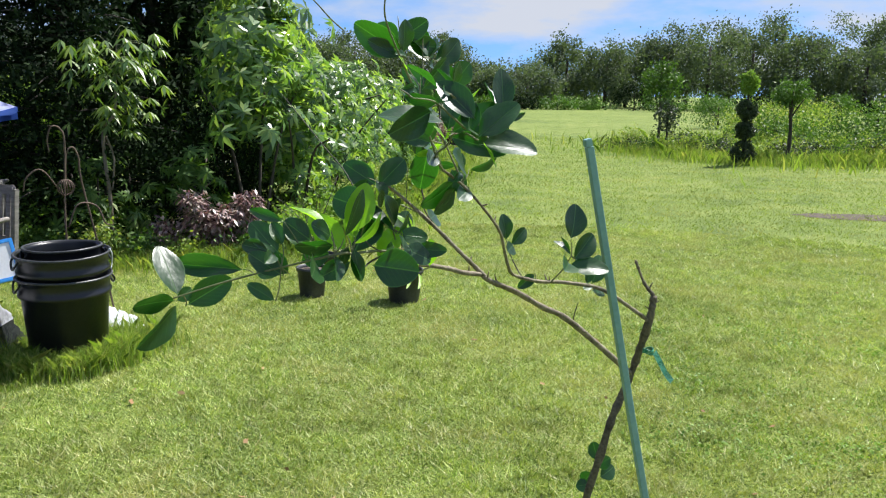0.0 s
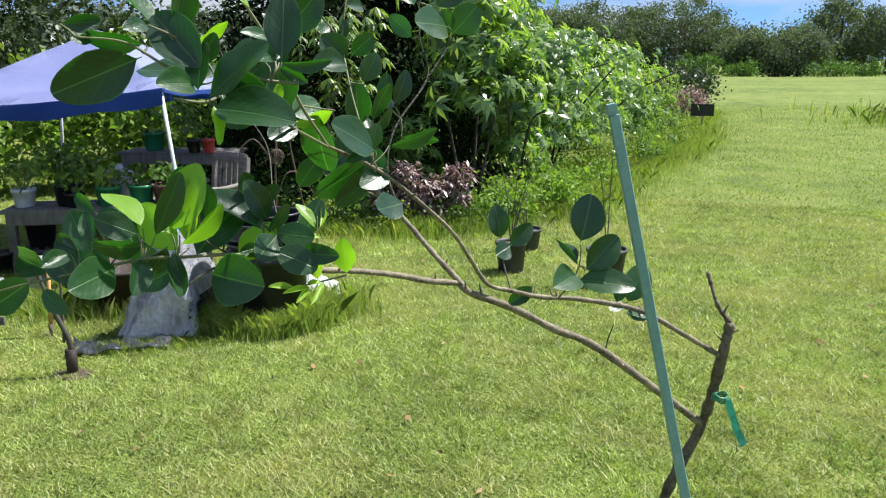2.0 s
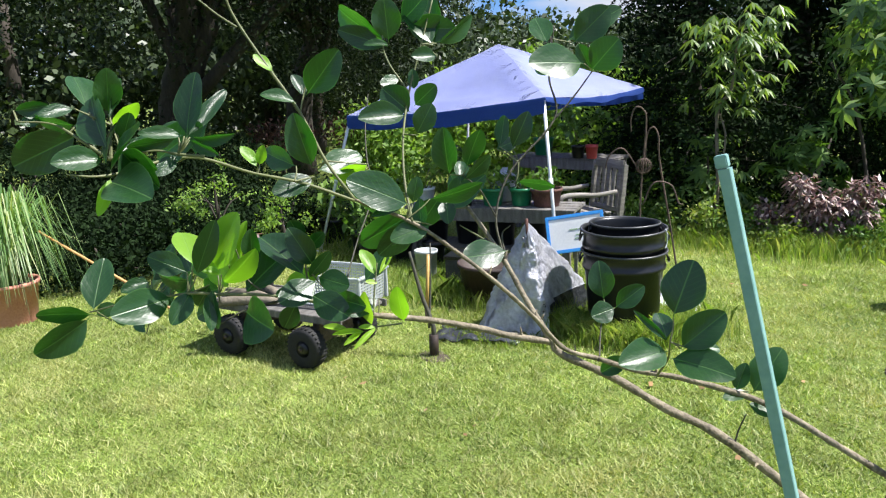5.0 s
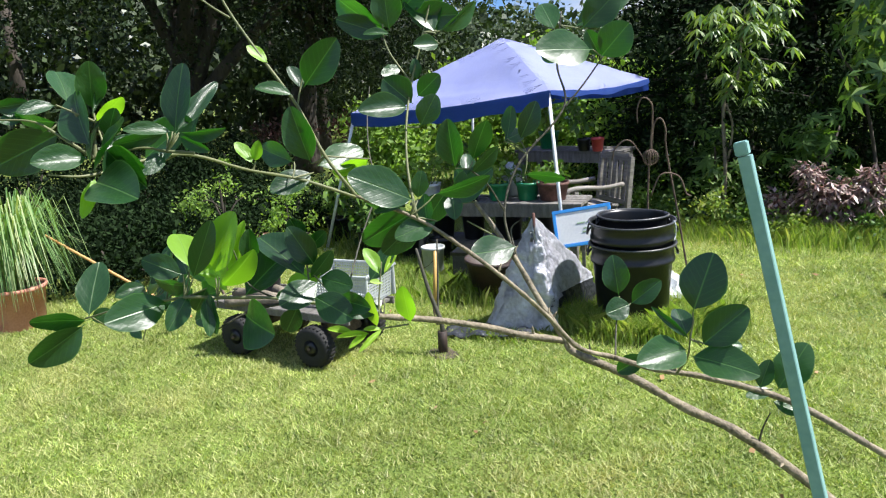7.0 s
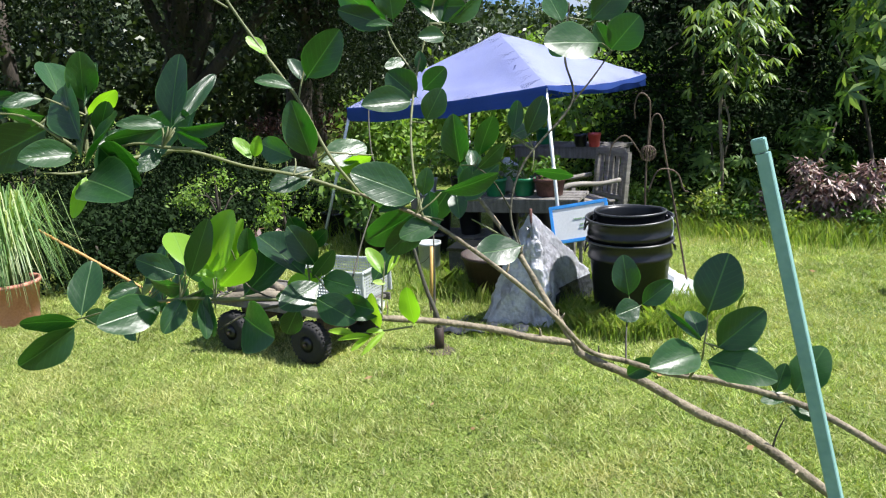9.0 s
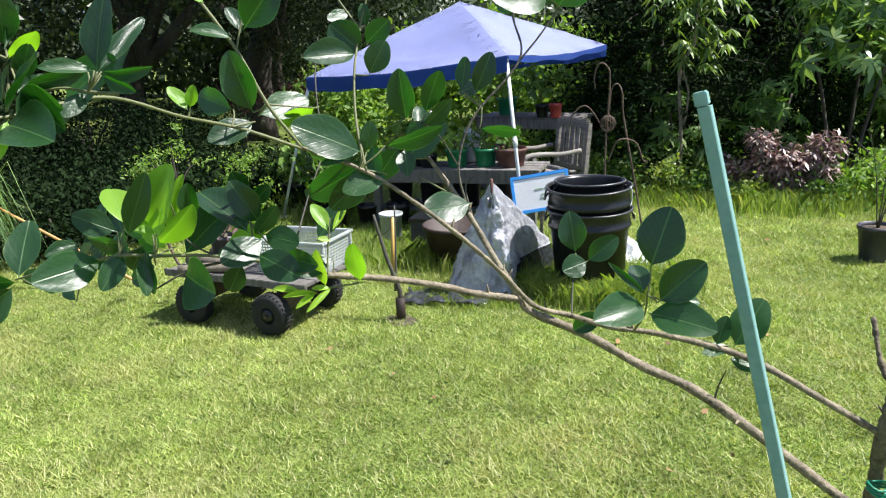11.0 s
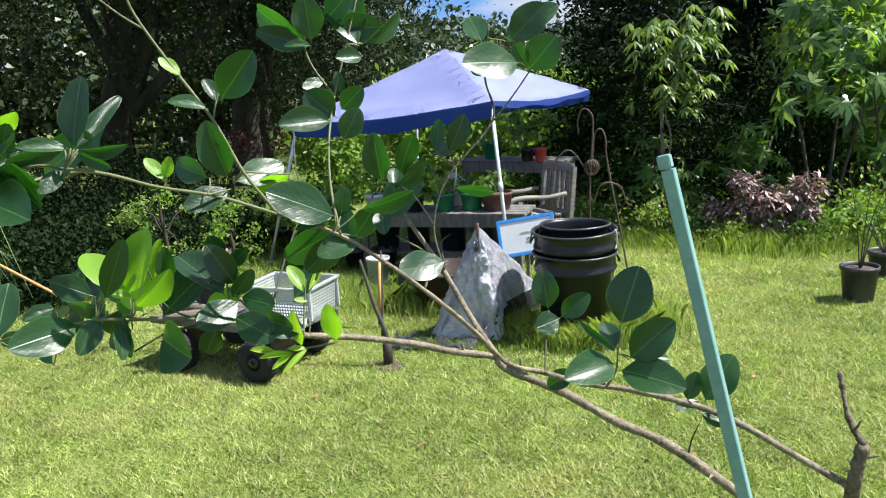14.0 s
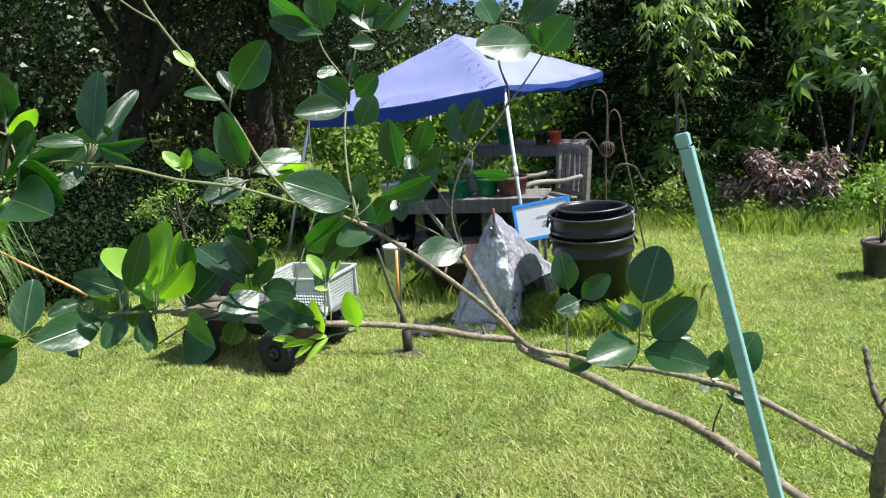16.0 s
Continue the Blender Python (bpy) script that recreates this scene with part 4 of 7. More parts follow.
branch('leaf_stalk', [(0.149, 1.206, 1.668, 0.0011), (0.158, 1.209, 1.662, 0.0009), (0.161, 1.211, 1.658, 0.0007)], M_TWIG, 0.1)
branch('leaf_stalk', [(0.163, 1.274, 1.610, 0.0011), (0.161, 1.277, 1.620, 0.0009), (0.157, 1.279, 1.626, 0.0007)], M_TWIG, 0.1)
branch('leaf_stalk', [(0.151, 1.192, 1.642, 0.0011), (0.153, 1.194, 1.646, 0.0009), (0.152, 1.195, 1.649, 0.0007)], M_TWIG, 0.1)
branch('leaf_stalk', [(0.271, 1.483, 1.598, 0.0011), (0.272, 1.485, 1.603, 0.0009), (0.270, 1.486, 1.607, 0.0007)], M_TWIG, 0.1)
branch('leaf_stalk', [(0.271, 1.483, 1.598, 0.0011), (0.276, 1.490, 1.598, 0.0009), (0.277, 1.495, 1.598, 0.0007)], M_TWIG, 0.1)
branch('leaf_stalk', [(0.271, 1.483, 1.598, 0.0011), (0.279, 1.488, 1.599, 0.0009), (0.281, 1.491, 1.600, 0.0007)], M_TWIG, 0.1)
branch('leaf_stalk', [(0.370, 1.469, 1.591, 0.0011), (0.370, 1.473, 1.605, 0.0009), (0.368, 1.475, 1.614, 0.0007)], M_TWIG, 0.1)
branch('leaf_stalk', [(0.370, 1.469, 1.591, 0.0011), (0.373, 1.476, 1.586, 0.0009), (0.373, 1.480, 1.582, 0.0007)], M_TWIG, 0.1)
branch('leaf_stalk', [(0.317, 1.469, 1.550, 0.0011), (0.318, 1.472, 1.556, 0.0009), (0.316, 1.474, 1.560, 0.0007)], M_TWIG, 0.1)
branch('leaf_stalk', [(0.370, 1.469, 1.591, 0.0011), (0.376, 1.485, 1.583, 0.0009), (0.377, 1.495, 1.577, 0.0007)], M_TWIG, 0.1)
branch('leaf_stalk', [(0.024, 1.077, 1.634, 0.0011), (0.017, 1.087, 1.635, 0.0009), (0.009, 1.094, 1.635, 0.0007)], M_TWIG, 0.1)
branch('leaf_stalk', [(-0.045, 1.051, 1.614, 0.0011), (-0.047, 1.061, 1.604, 0.0009), (-0.051, 1.067, 1.598, 0.0007)], M_TWIG, 0.1)
branch('leaf_stalk', [(0.051, 1.086, 1.641, 0.0011), (0.054, 1.085, 1.636, 0.0009), (0.053, 1.085, 1.632, 0.0007)], M_TWIG, 0.1)
branch('leaf_stalk', [(0.051, 1.086, 1.641, 0.0011), (0.054, 1.097, 1.634, 0.0009), (0.054, 1.105, 1.629, 0.0007)], M_TWIG, 0.1)
branch('leaf_stalk', [(0.051, 1.086, 1.641, 0.0011), (0.050, 1.081, 1.620, 0.0009), (0.047, 1.077, 1.606, 0.0007)], M_TWIG, 0.1)
branch('leaf_stalk', [(0.051, 1.086, 1.641, 0.0011), (0.041, 1.097, 1.649, 0.0009), (0.031, 1.105, 1.655, 0.0007)], M_TWIG, 0.1)
branch('leaf_stalk', [(0.051, 1.086, 1.641, 0.0011), (0.047, 1.099, 1.647, 0.0009), (0.042, 1.107, 1.651, 0.0007)], M_TWIG, 0.1)
branch('leaf_stalk', [(0.051, 1.086, 1.641, 0.0011), (0.049, 1.100, 1.652, 0.0009), (0.045, 1.110, 1.660, 0.0007)], M_TWIG, 0.1)
branch('leaf_stalk', [(0.078, 1.095, 1.647, 0.0011), (0.077, 1.109, 1.658, 0.0009), (0.074, 1.119, 1.666, 0.0007)], M_TWIG, 0.1)
branch('leaf_stalk', [(0.078, 1.095, 1.647, 0.0011), (0.060, 1.108, 1.670, 0.0009), (0.045, 1.116, 1.686, 0.0007)], M_TWIG, 0.1)
branch('leaf_stalk', [(0.118, 1.129, 1.651, 0.0011), (0.116, 1.142, 1.653, 0.0009), (0.112, 1.151, 1.654, 0.0007)], M_TWIG, 0.1)
branch('leaf_stalk', [(0.118, 1.129, 1.651, 0.0011), (0.119, 1.129, 1.646, 0.0009), (0.118, 1.129, 1.643, 0.0007)], M_TWIG, 0.1)
branch('leaf_stalk', [(0.123, 1.153, 1.667, 0.0011), (0.130, 1.147, 1.687, 0.0009), (0.132, 1.143, 1.700, 0.0007)], M_TWIG, 0.1)
branch('leaf_stalk', [(0.149, 1.206, 1.668, 0.0011), (0.157, 1.217, 1.651, 0.0009), (0.159, 1.225, 1.639, 0.0007)], M_TWIG, 0.1)
branch('leaf_stalk', [(0.160, 1.274, 1.644, 0.0011), (0.152, 1.272, 1.642, 0.0009), (0.145, 1.270, 1.641, 0.0007)], M_TWIG, 0.1)
branch('leaf_stalk', [(0.093, 1.445, 1.690, 0.0011), (0.082, 1.454, 1.689, 0.0009), (0.072, 1.460, 1.689, 0.0007)], M_TWIG, 0.1)
branch('leaf_stalk', [(0.093, 1.445, 1.690, 0.0011), (0.088, 1.431, 1.691, 0.0009), (0.082, 1.421, 1.691, 0.0007)], M_TWIG, 0.1)
branch('leaf_stalk', [(0.241, 1.075, 1.793, 0.0011), (0.239, 1.061, 1.792, 0.0009), (0.236, 1.052, 1.791, 0.0007)], M_TWIG, 0.1)
branch('leaf_stalk', [(0.241, 1.075, 1.793, 0.0011), (0.238, 1.068, 1.790, 0.0009), (0.234, 1.063, 1.788, 0.0007)], M_TWIG, 0.1)
branch('leaf_stalk', [(0.241, 1.075, 1.793, 0.0011), (0.236, 1.080, 1.792, 0.0009), (0.230, 1.084, 1.791, 0.0007)], M_TWIG, 0.1)
branch('leaf_stalk', [(0.147, 1.525, 1.838, 0.0011), (0.138, 1.535, 1.838, 0.0009), (0.129, 1.542, 1.838, 0.0007)], M_TWIG, 0.1)
# leaves of the whorl at the outer end
leaf((0.232, 1.012, 1.831), (0.204, 1.013, 1.857), (0.68, 0.16, 0.71), 0.021, mature)
leaf((0.239, 1.024, 1.827), (0.249, 1.024, 1.858), (0.93, -0.22, -0.29), 0.019, mature)
leaf((0.248, 1.021, 1.823), (0.229, 1.038, 1.854), (0.87, 0.03, 0.50), 0.005, mature)
leaf((0.266, 1.014, 1.805), (0.231, 1.011, 1.841), (0.44, -0.83, 0.35), 0.027, mature)
leaf((0.248, 1.023, 1.820), (0.267, 1.037, 1.834), (0.63, -0.05, -0.78), 0.014, young)
leaf((0.251, 1.027, 1.807), (0.260, 1.033, 1.828), (0.90, -0.34, -0.29), 0.013, mature)
leaf((0.236, 1.003, 1.832), (0.244, 0.980, 1.831), (0.78, 0.28, 0.56), 0.010, mature)
leaf((0.233, 1.003, 1.821), (0.208, 0.979, 1.824), (0.51, -0.61, -0.60), 0.015, mature)
leaf((0.227, 1.005, 1.814), (0.196, 0.965, 1.793), (0.81, -0.56, -0.14), 0.030, mature)
leaf((0.259, 1.013, 1.798), (0.266, 0.980, 1.801), (0.86, 0.21, 0.47), 0.018, mature)
leaf((0.266, 1.022, 1.804), (0.300, 1.033, 1.781), (0.50, -0.80, 0.33), 0.023, mature)
leaf((0.272, 1.013, 1.787), (0.287, 0.999, 1.765), (0.85, 0.03, 0.53), 0.009, young)
leaf((0.260, 1.018, 1.800), (0.253, 1.042, 1.811), (0.91, 0.09, 0.41), 0.007, mature)
leaf((0.276, 1.059, 1.810), (0.265, 1.027, 1.804), (0.92, -0.23, -0.31), 0.011, mature)
leaf((0.203, 0.970, 1.832), (0.214, 0.990, 1.834), (0.85, -0.44, -0.27), 0.011, mature)
leaf((0.208, 0.971, 1.823), (0.205, 0.988, 1.825), (0.78, 0.03, 0.63), 0.010, mature)
# leaves of the inner whorl
leaf((0.282, 1.061, 1.811), (0.283, 1.032, 1.817), (0.85, 0.15, 0.50), 0.010, mature)
leaf((0.287, 1.061, 1.810), (0.285, 1.070, 1.854), (0.51, -0.84, 0.19), 0.024, mature)
leaf((0.281, 1.063, 1.810), (0.266, 1.100, 1.841), (0.86, -0.08, 0.51), 0.011, mature)
leaf((0.282, 1.065, 1.810), (0.309, 1.085, 1.810), (0.46, -0.63, -0.63), 0.010, mature)
leaf((0.280, 1.065, 1.808), (0.293, 1.079, 1.797), (0.71, -0.71, -0.06), 0.008, mature)
leaf((0.275, 1.057, 1.798), (0.283, 1.040, 1.787), (0.88, 0.07, 0.48), 0.011, mature)
# leaves of the rising shoot
leaf((0.171, 1.179, 1.853), (0.164, 1.165, 1.868), (0.89, 0.07, 0.45), 0.012, young)
leaf((0.181, 1.194, 1.826), (0.174, 1.165, 1.836), (0.79, 0.02, 0.62), 0.014, mature)
leaf((0.180, 1.203, 1.830), (0.170, 1.198, 1.851), (0.89, -0.06, 0.45), 0.013, mature)
leaf((0.183, 1.203, 1.832), (0.212, 1.221, 1.868), (0.73, -0.62, -0.28), 0.029, mature)
leaf((0.184, 1.203, 1.768), (0.187, 1.186, 1.816), (0.77, -0.58, -0.26), 0.027, mature)
leaf((0.222, 1.136, 1.778), (0.209, 1.129, 1.795), (0.79, -0.03, 0.61), 0.011, young)
leaf((0.219, 1.139, 1.779), (0.225, 1.141, 1.795), (0.86, -0.44, -0.26), 0.009, young)
leaf((0.200, 1.180, 1.773), (0.166, 1.163, 1.785), (0.50, -0.85, 0.18), 0.021, mature)
leaf((0.199, 1.197, 1.762), (0.200, 1.157, 1.752), (0.81, -0.12, 0.57), 0.021, mature)
leaf((0.184, 1.207, 1.765), (0.184, 1.255, 1.776), (0.84, -0.14, 0.53), 0.025, mature)
leaf((0.202, 1.250, 1.768), (0.174, 1.228, 1.755), (0.63, -0.41, -0.66), 0.020, young)
leaf((0.228, 1.276, 1.730), (0.224, 1.218, 1.760), (0.96, 0.07, 0.26), 0.035, mature)
leaf((0.223, 1.277, 1.731), (0.220, 1.241, 1.725), (0.79, -0.17, 0.58), 0.010, mature)
leaf((0.218, 1.286, 1.729), (0.223, 1.289, 1.754), (0.80, -0.60, -0.07), 0.015, mature)
# leaves of the foot of the upright twig
leaf((0.230, 1.297, 1.733), (0.268, 1.329, 1.743), (0.60, -0.55, -0.59), 0.019, mature)
leaf((0.213, 1.287, 1.719), (0.183, 1.247, 1.688), (0.85, -0.48, -0.21), 0.032, mature)
leaf((0.215, 1.289, 1.711), (0.192, 1.262, 1.679), (0.84, -0.51, -0.17), 0.026, mature)
leaf((0.231, 1.297, 1.709), (0.224, 1.257, 1.701), (0.71, -0.24, 0.66), 0.023, mature)
# leaves of the upright twig
leaf((0.140, 1.316, 1.877), (0.082, 1.288, 1.911), (0.23, -0.90, -0.36), 0.039, mature)
leaf((0.137, 1.318, 1.874), (0.097, 1.287, 1.892), (0.62, -0.78, 0.07), 0.022, mature)
leaf((0.144, 1.316, 1.875), (0.135, 1.292, 1.878), (0.75, -0.21, 0.63), 0.009, mature)
leaf((0.139, 1.318, 1.878), (0.143, 1.312, 1.920), (0.84, -0.52, -0.18), 0.029, mature)
leaf((0.168, 1.351, 1.873), (0.136, 1.345, 1.915), (0.79, -0.28, 0.55), 0.028, mature)
leaf((0.164, 1.355, 1.876), (0.139, 1.369, 1.922), (0.17, -0.92, 0.35), 0.029, mature)
leaf((0.167, 1.356, 1.875), (0.172, 1.404, 1.898), (0.87, 0.14, -0.47), 0.021, mature)
leaf((0.173, 1.351, 1.863), (0.175, 1.322, 1.864), (0.93, 0.05, 0.36), 0.016, mature)
leaf((0.156, 1.319, 1.845), (0.155, 1.295, 1.837), (0.88, -0.19, 0.44), 0.012, mature)
leaf((0.175, 1.316, 1.810), (0.163, 1.293, 1.834), (0.87, -0.49, -0.02), 0.029, mature)
leaf((0.176, 1.320, 1.816), (0.196, 1.332, 1.835), (0.65, -0.74, -0.19), 0.020, mature)
leaf((0.180, 1.308, 1.808), (0.178, 1.258, 1.810), (0.88, -0.02, 0.47), 0.025, mature)
leaf((0.196, 1.308, 1.790), (0.208, 1.319, 1.818), (0.77, -0.63, -0.08), 0.022, mature)
leaf((0.164, 1.329, 1.831), (0.165, 1.327, 1.851), (0.83, -0.55, -0.09), 0.011, mature)
# leaves of the snag twigs
leaf((0.146, 1.381, 1.740), (0.152, 1.369, 1.790), (0.62, -0.74, -0.25), 0.028, mature)
leaf((0.152, 1.399, 1.746), (0.169, 1.404, 1.789), (0.91, -0.23, -0.34), 0.025, mature)
leaf((0.153, 1.390, 1.731), (0.139, 1.403, 1.754), (0.74, -0.28, 0.61), 0.016, mature)
leaf((0.150, 1.397, 1.733), (0.165, 1.423, 1.758), (0.91, -0.12, -0.40), 0.020, mature)
leaf((0.067, 1.424, 1.704), (0.048, 1.405, 1.668), (0.72, -0.69, -0.03), 0.029, mature)
leaf((0.079, 1.423, 1.702), (0.096, 1.413, 1.677), (0.62, -0.50, 0.61), 0.021, mature)
leaf((0.167, 1.442, 1.651), (0.163, 1.380, 1.650), (0.82, -0.06, 0.57), 0.034, mature)
leaf((0.130, 1.464, 1.762), (0.130, 1.474, 1.796), (0.36, -0.90, 0.24), 0.019, mature)
leaf((0.136, 1.477, 1.759), (0.152, 1.490, 1.799), (0.84, -0.52, -0.15), 0.024, mature)
leaf((0.130, 1.459, 1.760), (0.126, 1.492, 1.767), (0.87, -0.01, 0.48), 0.018, mature)
leaf((0.148, 1.472, 1.723), (0.184, 1.499, 1.721), (0.47, -0.67, -0.57), 0.016, mature)
# leaves of the back twig
leaf((0.171, 1.556, 1.851), (0.172, 1.478, 1.856), (0.91, 0.05, 0.42), 0.042, mature)
leaf((0.139, 1.531, 1.874), (0.103, 1.544, 1.908), (0.45, -0.56, 0.69), 0.027, mature)
leaf((0.152, 1.558, 1.874), (0.179, 1.588, 1.912), (0.74, -0.68, 0.02), 0.037, mature)
leaf((0.171, 1.567, 1.842), (0.199, 1.582, 1.876), (0.58, -0.80, -0.14), 0.039, mature)
leaf((0.168, 1.571, 1.843), (0.166, 1.553, 1.871), (0.75, -0.58, -0.31), 0.020, mature)
# leaves of the tip of the level branch
leaf((-0.050, 1.049, 1.612), (-0.079, 1.072, 1.664), (0.71, -0.40, 0.57), 0.034, mature)
leaf((-0.052, 1.049, 1.609), (-0.077, 1.000, 1.616), (0.78, -0.46, -0.42), 0.025, mature)
leaf((-0.049, 1.045, 1.607), (-0.059, 0.990, 1.572), (0.98, -0.07, -0.18), 0.036, mature)
leaf((-0.054, 1.052, 1.607), (-0.044, 1.070, 1.617), (0.85, -0.52, 0.11), 0.016, mature)
# leaves of the bright whorl
leaf((0.086, 1.096, 1.648), (0.105, 1.037, 1.647), (0.89, 0.29, 0.36), 0.033, mature)
leaf((0.041, 1.089, 1.656), (0.045, 1.059, 1.653), (0.75, 0.03, 0.67), 0.015, mature)
leaf((0.101, 1.107, 1.674), (0.091, 1.076, 1.692), (0.96, -0.20, 0.19), 0.023, mature)
leaf((0.104, 1.111, 1.664), (0.068, 1.087, 1.661), (0.53, -0.71, -0.47), 0.022, mature)
leaf((0.099, 1.114, 1.678), (0.056, 1.121, 1.709), (0.59, 0.05, 0.80), 0.029, young)
leaf((0.114, 1.111, 1.671), (0.135, 1.126, 1.723), (0.86, -0.46, -0.21), 0.021, mature)
leaf((0.112, 1.132, 1.671), (0.135, 1.143, 1.728), (0.50, -0.86, -0.04), 0.034, young)
leaf((0.118, 1.134, 1.660), (0.150, 1.157, 1.691), (0.75, -0.18, -0.63), 0.026, young)
leaf((0.120, 1.133, 1.670), (0.116, 1.116, 1.677), (0.68, 0.12, 0.73), 0.010, young)
leaf((0.117, 1.122, 1.662), (0.104, 1.112, 1.638), (0.82, -0.54, -0.19), 0.017, mature)
leaf((0.104, 1.108, 1.655), (0.117, 1.084, 1.632), (0.85, -0.03, 0.52), 0.020, mature)
leaf((0.117, 1.119, 1.655), (0.136, 1.114, 1.624), (0.85, 0.11, 0.51), 0.014, mature)
leaf((0.122, 1.122, 1.660), (0.131, 1.120, 1.622), (0.47, -0.87, 0.15), 0.016, mature)
# leaves of the middle whorl
leaf((0.155, 1.201, 1.663), (0.102, 1.182, 1.700), (0.60, -0.11, 0.79), 0.036, mature)
leaf((0.150, 1.214, 1.669), (0.148, 1.192, 1.708), (0.96, -0.26, -0.10), 0.025, mature)
leaf((0.120, 1.164, 1.678), (0.127, 1.162, 1.709), (0.82, -0.53, -0.20), 0.018, mature)
leaf((0.134, 1.211, 1.691), (0.133, 1.200, 1.715), (0.95, -0.28, -0.12), 0.018, mature)
leaf((0.139, 1.213, 1.684), (0.153, 1.226, 1.702), (0.74, -0.67, -0.06), 0.014, mature)
leaf((0.154, 1.205, 1.660), (0.168, 1.223, 1.684), (0.90, -0.22, -0.37), 0.018, mature)
leaf((0.154, 1.214, 1.660), (0.186, 1.233, 1.653), (0.55, -0.75, 0.38), 0.023, mature)
leaf((0.161, 1.211, 1.658), (0.170, 1.165, 1.645), (0.84, 0.01, 0.54), 0.026, mature)
leaf((0.161, 1.203, 1.646), (0.195, 1.223, 1.628), (0.61, -0.64, 0.46), 0.028, mature)
leaf((0.152, 1.192, 1.638), (0.142, 1.181, 1.611), (0.81, -0.57, -0.08), 0.020, mature)
leaf((0.157, 1.279, 1.626), (0.161, 1.240, 1.619), (0.76, -0.03, 0.65), 0.021, mature)
leaf((0.152, 1.195, 1.649), (0.152, 1.173, 1.650), (0.96, 0.01, 0.27), 0.013, mature)
# leaves of the fresh shoot
leaf((0.159, 1.275, 1.651), (0.142, 1.272, 1.677), (0.84, -0.10, 0.53), 0.015, young)
leaf((0.161, 1.278, 1.651), (0.151, 1.301, 1.670), (0.77, -0.18, 0.61), 0.007, fresh)
leaf((0.162, 1.277, 1.643), (0.158, 1.265, 1.647), (0.79, -0.02, 0.61), 0.006, fresh)
leaf((0.165, 1.265, 1.601), (0.167, 1.255, 1.638), (0.37, -0.89, -0.26), 0.015, fresh)
leaf((0.181, 1.293, 1.603), (0.184, 1.283, 1.641), (0.52, -0.81, -0.25), 0.021, young)
leaf((0.154, 1.247, 1.596), (0.138, 1.225, 1.605), (0.64, -0.16, 0.75), 0.008, fresh)
leaf((0.160, 1.257, 1.597), (0.163, 1.234, 1.589), (0.75, -0.11, 0.65), 0.006, fresh)
leaf((0.170, 1.268, 1.601), (0.179, 1.237, 1.590), (0.70, -0.05, 0.71), 0.006, fresh)
leaf((0.162, 1.259, 1.596), (0.153, 1.227, 1.599), (0.76, -0.15, 0.63), 0.006, fresh)
leaf((0.168, 1.269, 1.600), (0.163, 1.251, 1.603), (0.66, -0.08, 0.75), 0.006, fresh)
# leaves of the upper arm
leaf((0.270, 1.486, 1.607), (0.267, 1.481, 1.648), (0.69, -0.72, -0.02), 0.027, mature)
leaf((0.277, 1.495, 1.598), (0.300, 1.512, 1.623), (0.49, -0.86, 0.15), 0.022, mature)
leaf((0.281, 1.491, 1.600), (0.275, 1.463, 1.595), (0.86, -0.24, 0.46), 0.024, mature)
leaf((0.368, 1.475, 1.614), (0.378, 1.489, 1.667), (0.54, -0.84, 0.11), 0.041, mature)
leaf((0.373, 1.480, 1.582), (0.404, 1.503, 1.620), (0.42, -0.89, 0.18), 0.033, mature)
leaf((0.364, 1.477, 1.571), (0.428, 1.482, 1.575), (-0.01, -0.66, 0.75), 0.035, mature)
leaf((0.366, 1.471, 1.580), (0.365, 1.411, 1.585), (0.71, 0.04, 0.70), 0.033, mature)
leaf((0.316, 1.474, 1.560), (0.293, 1.457, 1.540), (0.46, -0.86, 0.23), 0.019, mature)
leaf((0.368, 1.467, 1.593), (0.344, 1.483, 1.613), (0.48, -0.32, 0.82), 0.019, mature)
leaf((0.369, 1.470, 1.590), (0.356, 1.436, 1.624), (0.90, -0.44, -0.09), 0.007, mature)
leaf((0.377, 1.495, 1.577), (0.391, 1.518, 1.579), (0.52, -0.36, 0.77), 0.015, mature)
leaf((0.398, 1.535, 1.532), (0.403, 1.542, 1.560), (0.45, -0.88, 0.15), 0.017, mature)
leaf((0.407, 1.549, 1.529), (0.423, 1.569, 1.574), (0.42, -0.87, 0.24), 0.034, mature)
leaf((0.405, 1.547, 1.530), (0.395, 1.520, 1.529), (0.48, -0.23, 0.85), 0.014, mature)
leaf((0.407, 1.541, 1.521), (0.427, 1.561, 1.509), (0.68, -0.27, 0.69), 0.017, mature)
# inner leaves, seen from the lawn side
leaf((0.009, 1.094, 1.635), (-0.104, 1.141, 1.627), (-0.38, -0.87, 0.32), 0.027, mature)
leaf((-0.051, 1.067, 1.598), (-0.005, 1.085, 1.627), (0.28, -0.95, 0.16), 0.030, mature)
leaf((0.053, 1.085, 1.632), (0.017, 1.081, 1.657), (0.32, -0.89, 0.33), 0.023, mature)
leaf((0.054, 1.105, 1.629), (0.024, 1.103, 1.655), (0.33, -0.89, 0.32), 0.023, mature)
leaf((0.047, 1.077, 1.606), (0.017, 1.074, 1.625), (0.33, -0.87, 0.36), 0.016, mature)
leaf((0.031, 1.105, 1.655), (-0.002, 1.106, 1.661), (0.04, -0.94, 0.34), 0.018, mature)
leaf((0.042, 1.107, 1.651), (0.004, 1.122, 1.684), (0.13, -0.83, 0.54), 0.028, mature)
leaf((0.045, 1.110, 1.660), (0.031, 1.116, 1.686), (0.33, -0.87, 0.37), 0.016, mature)
leaf((0.074, 1.119, 1.666), (0.043, 1.121, 1.687), (0.20, -0.92, 0.35), 0.025, mature)
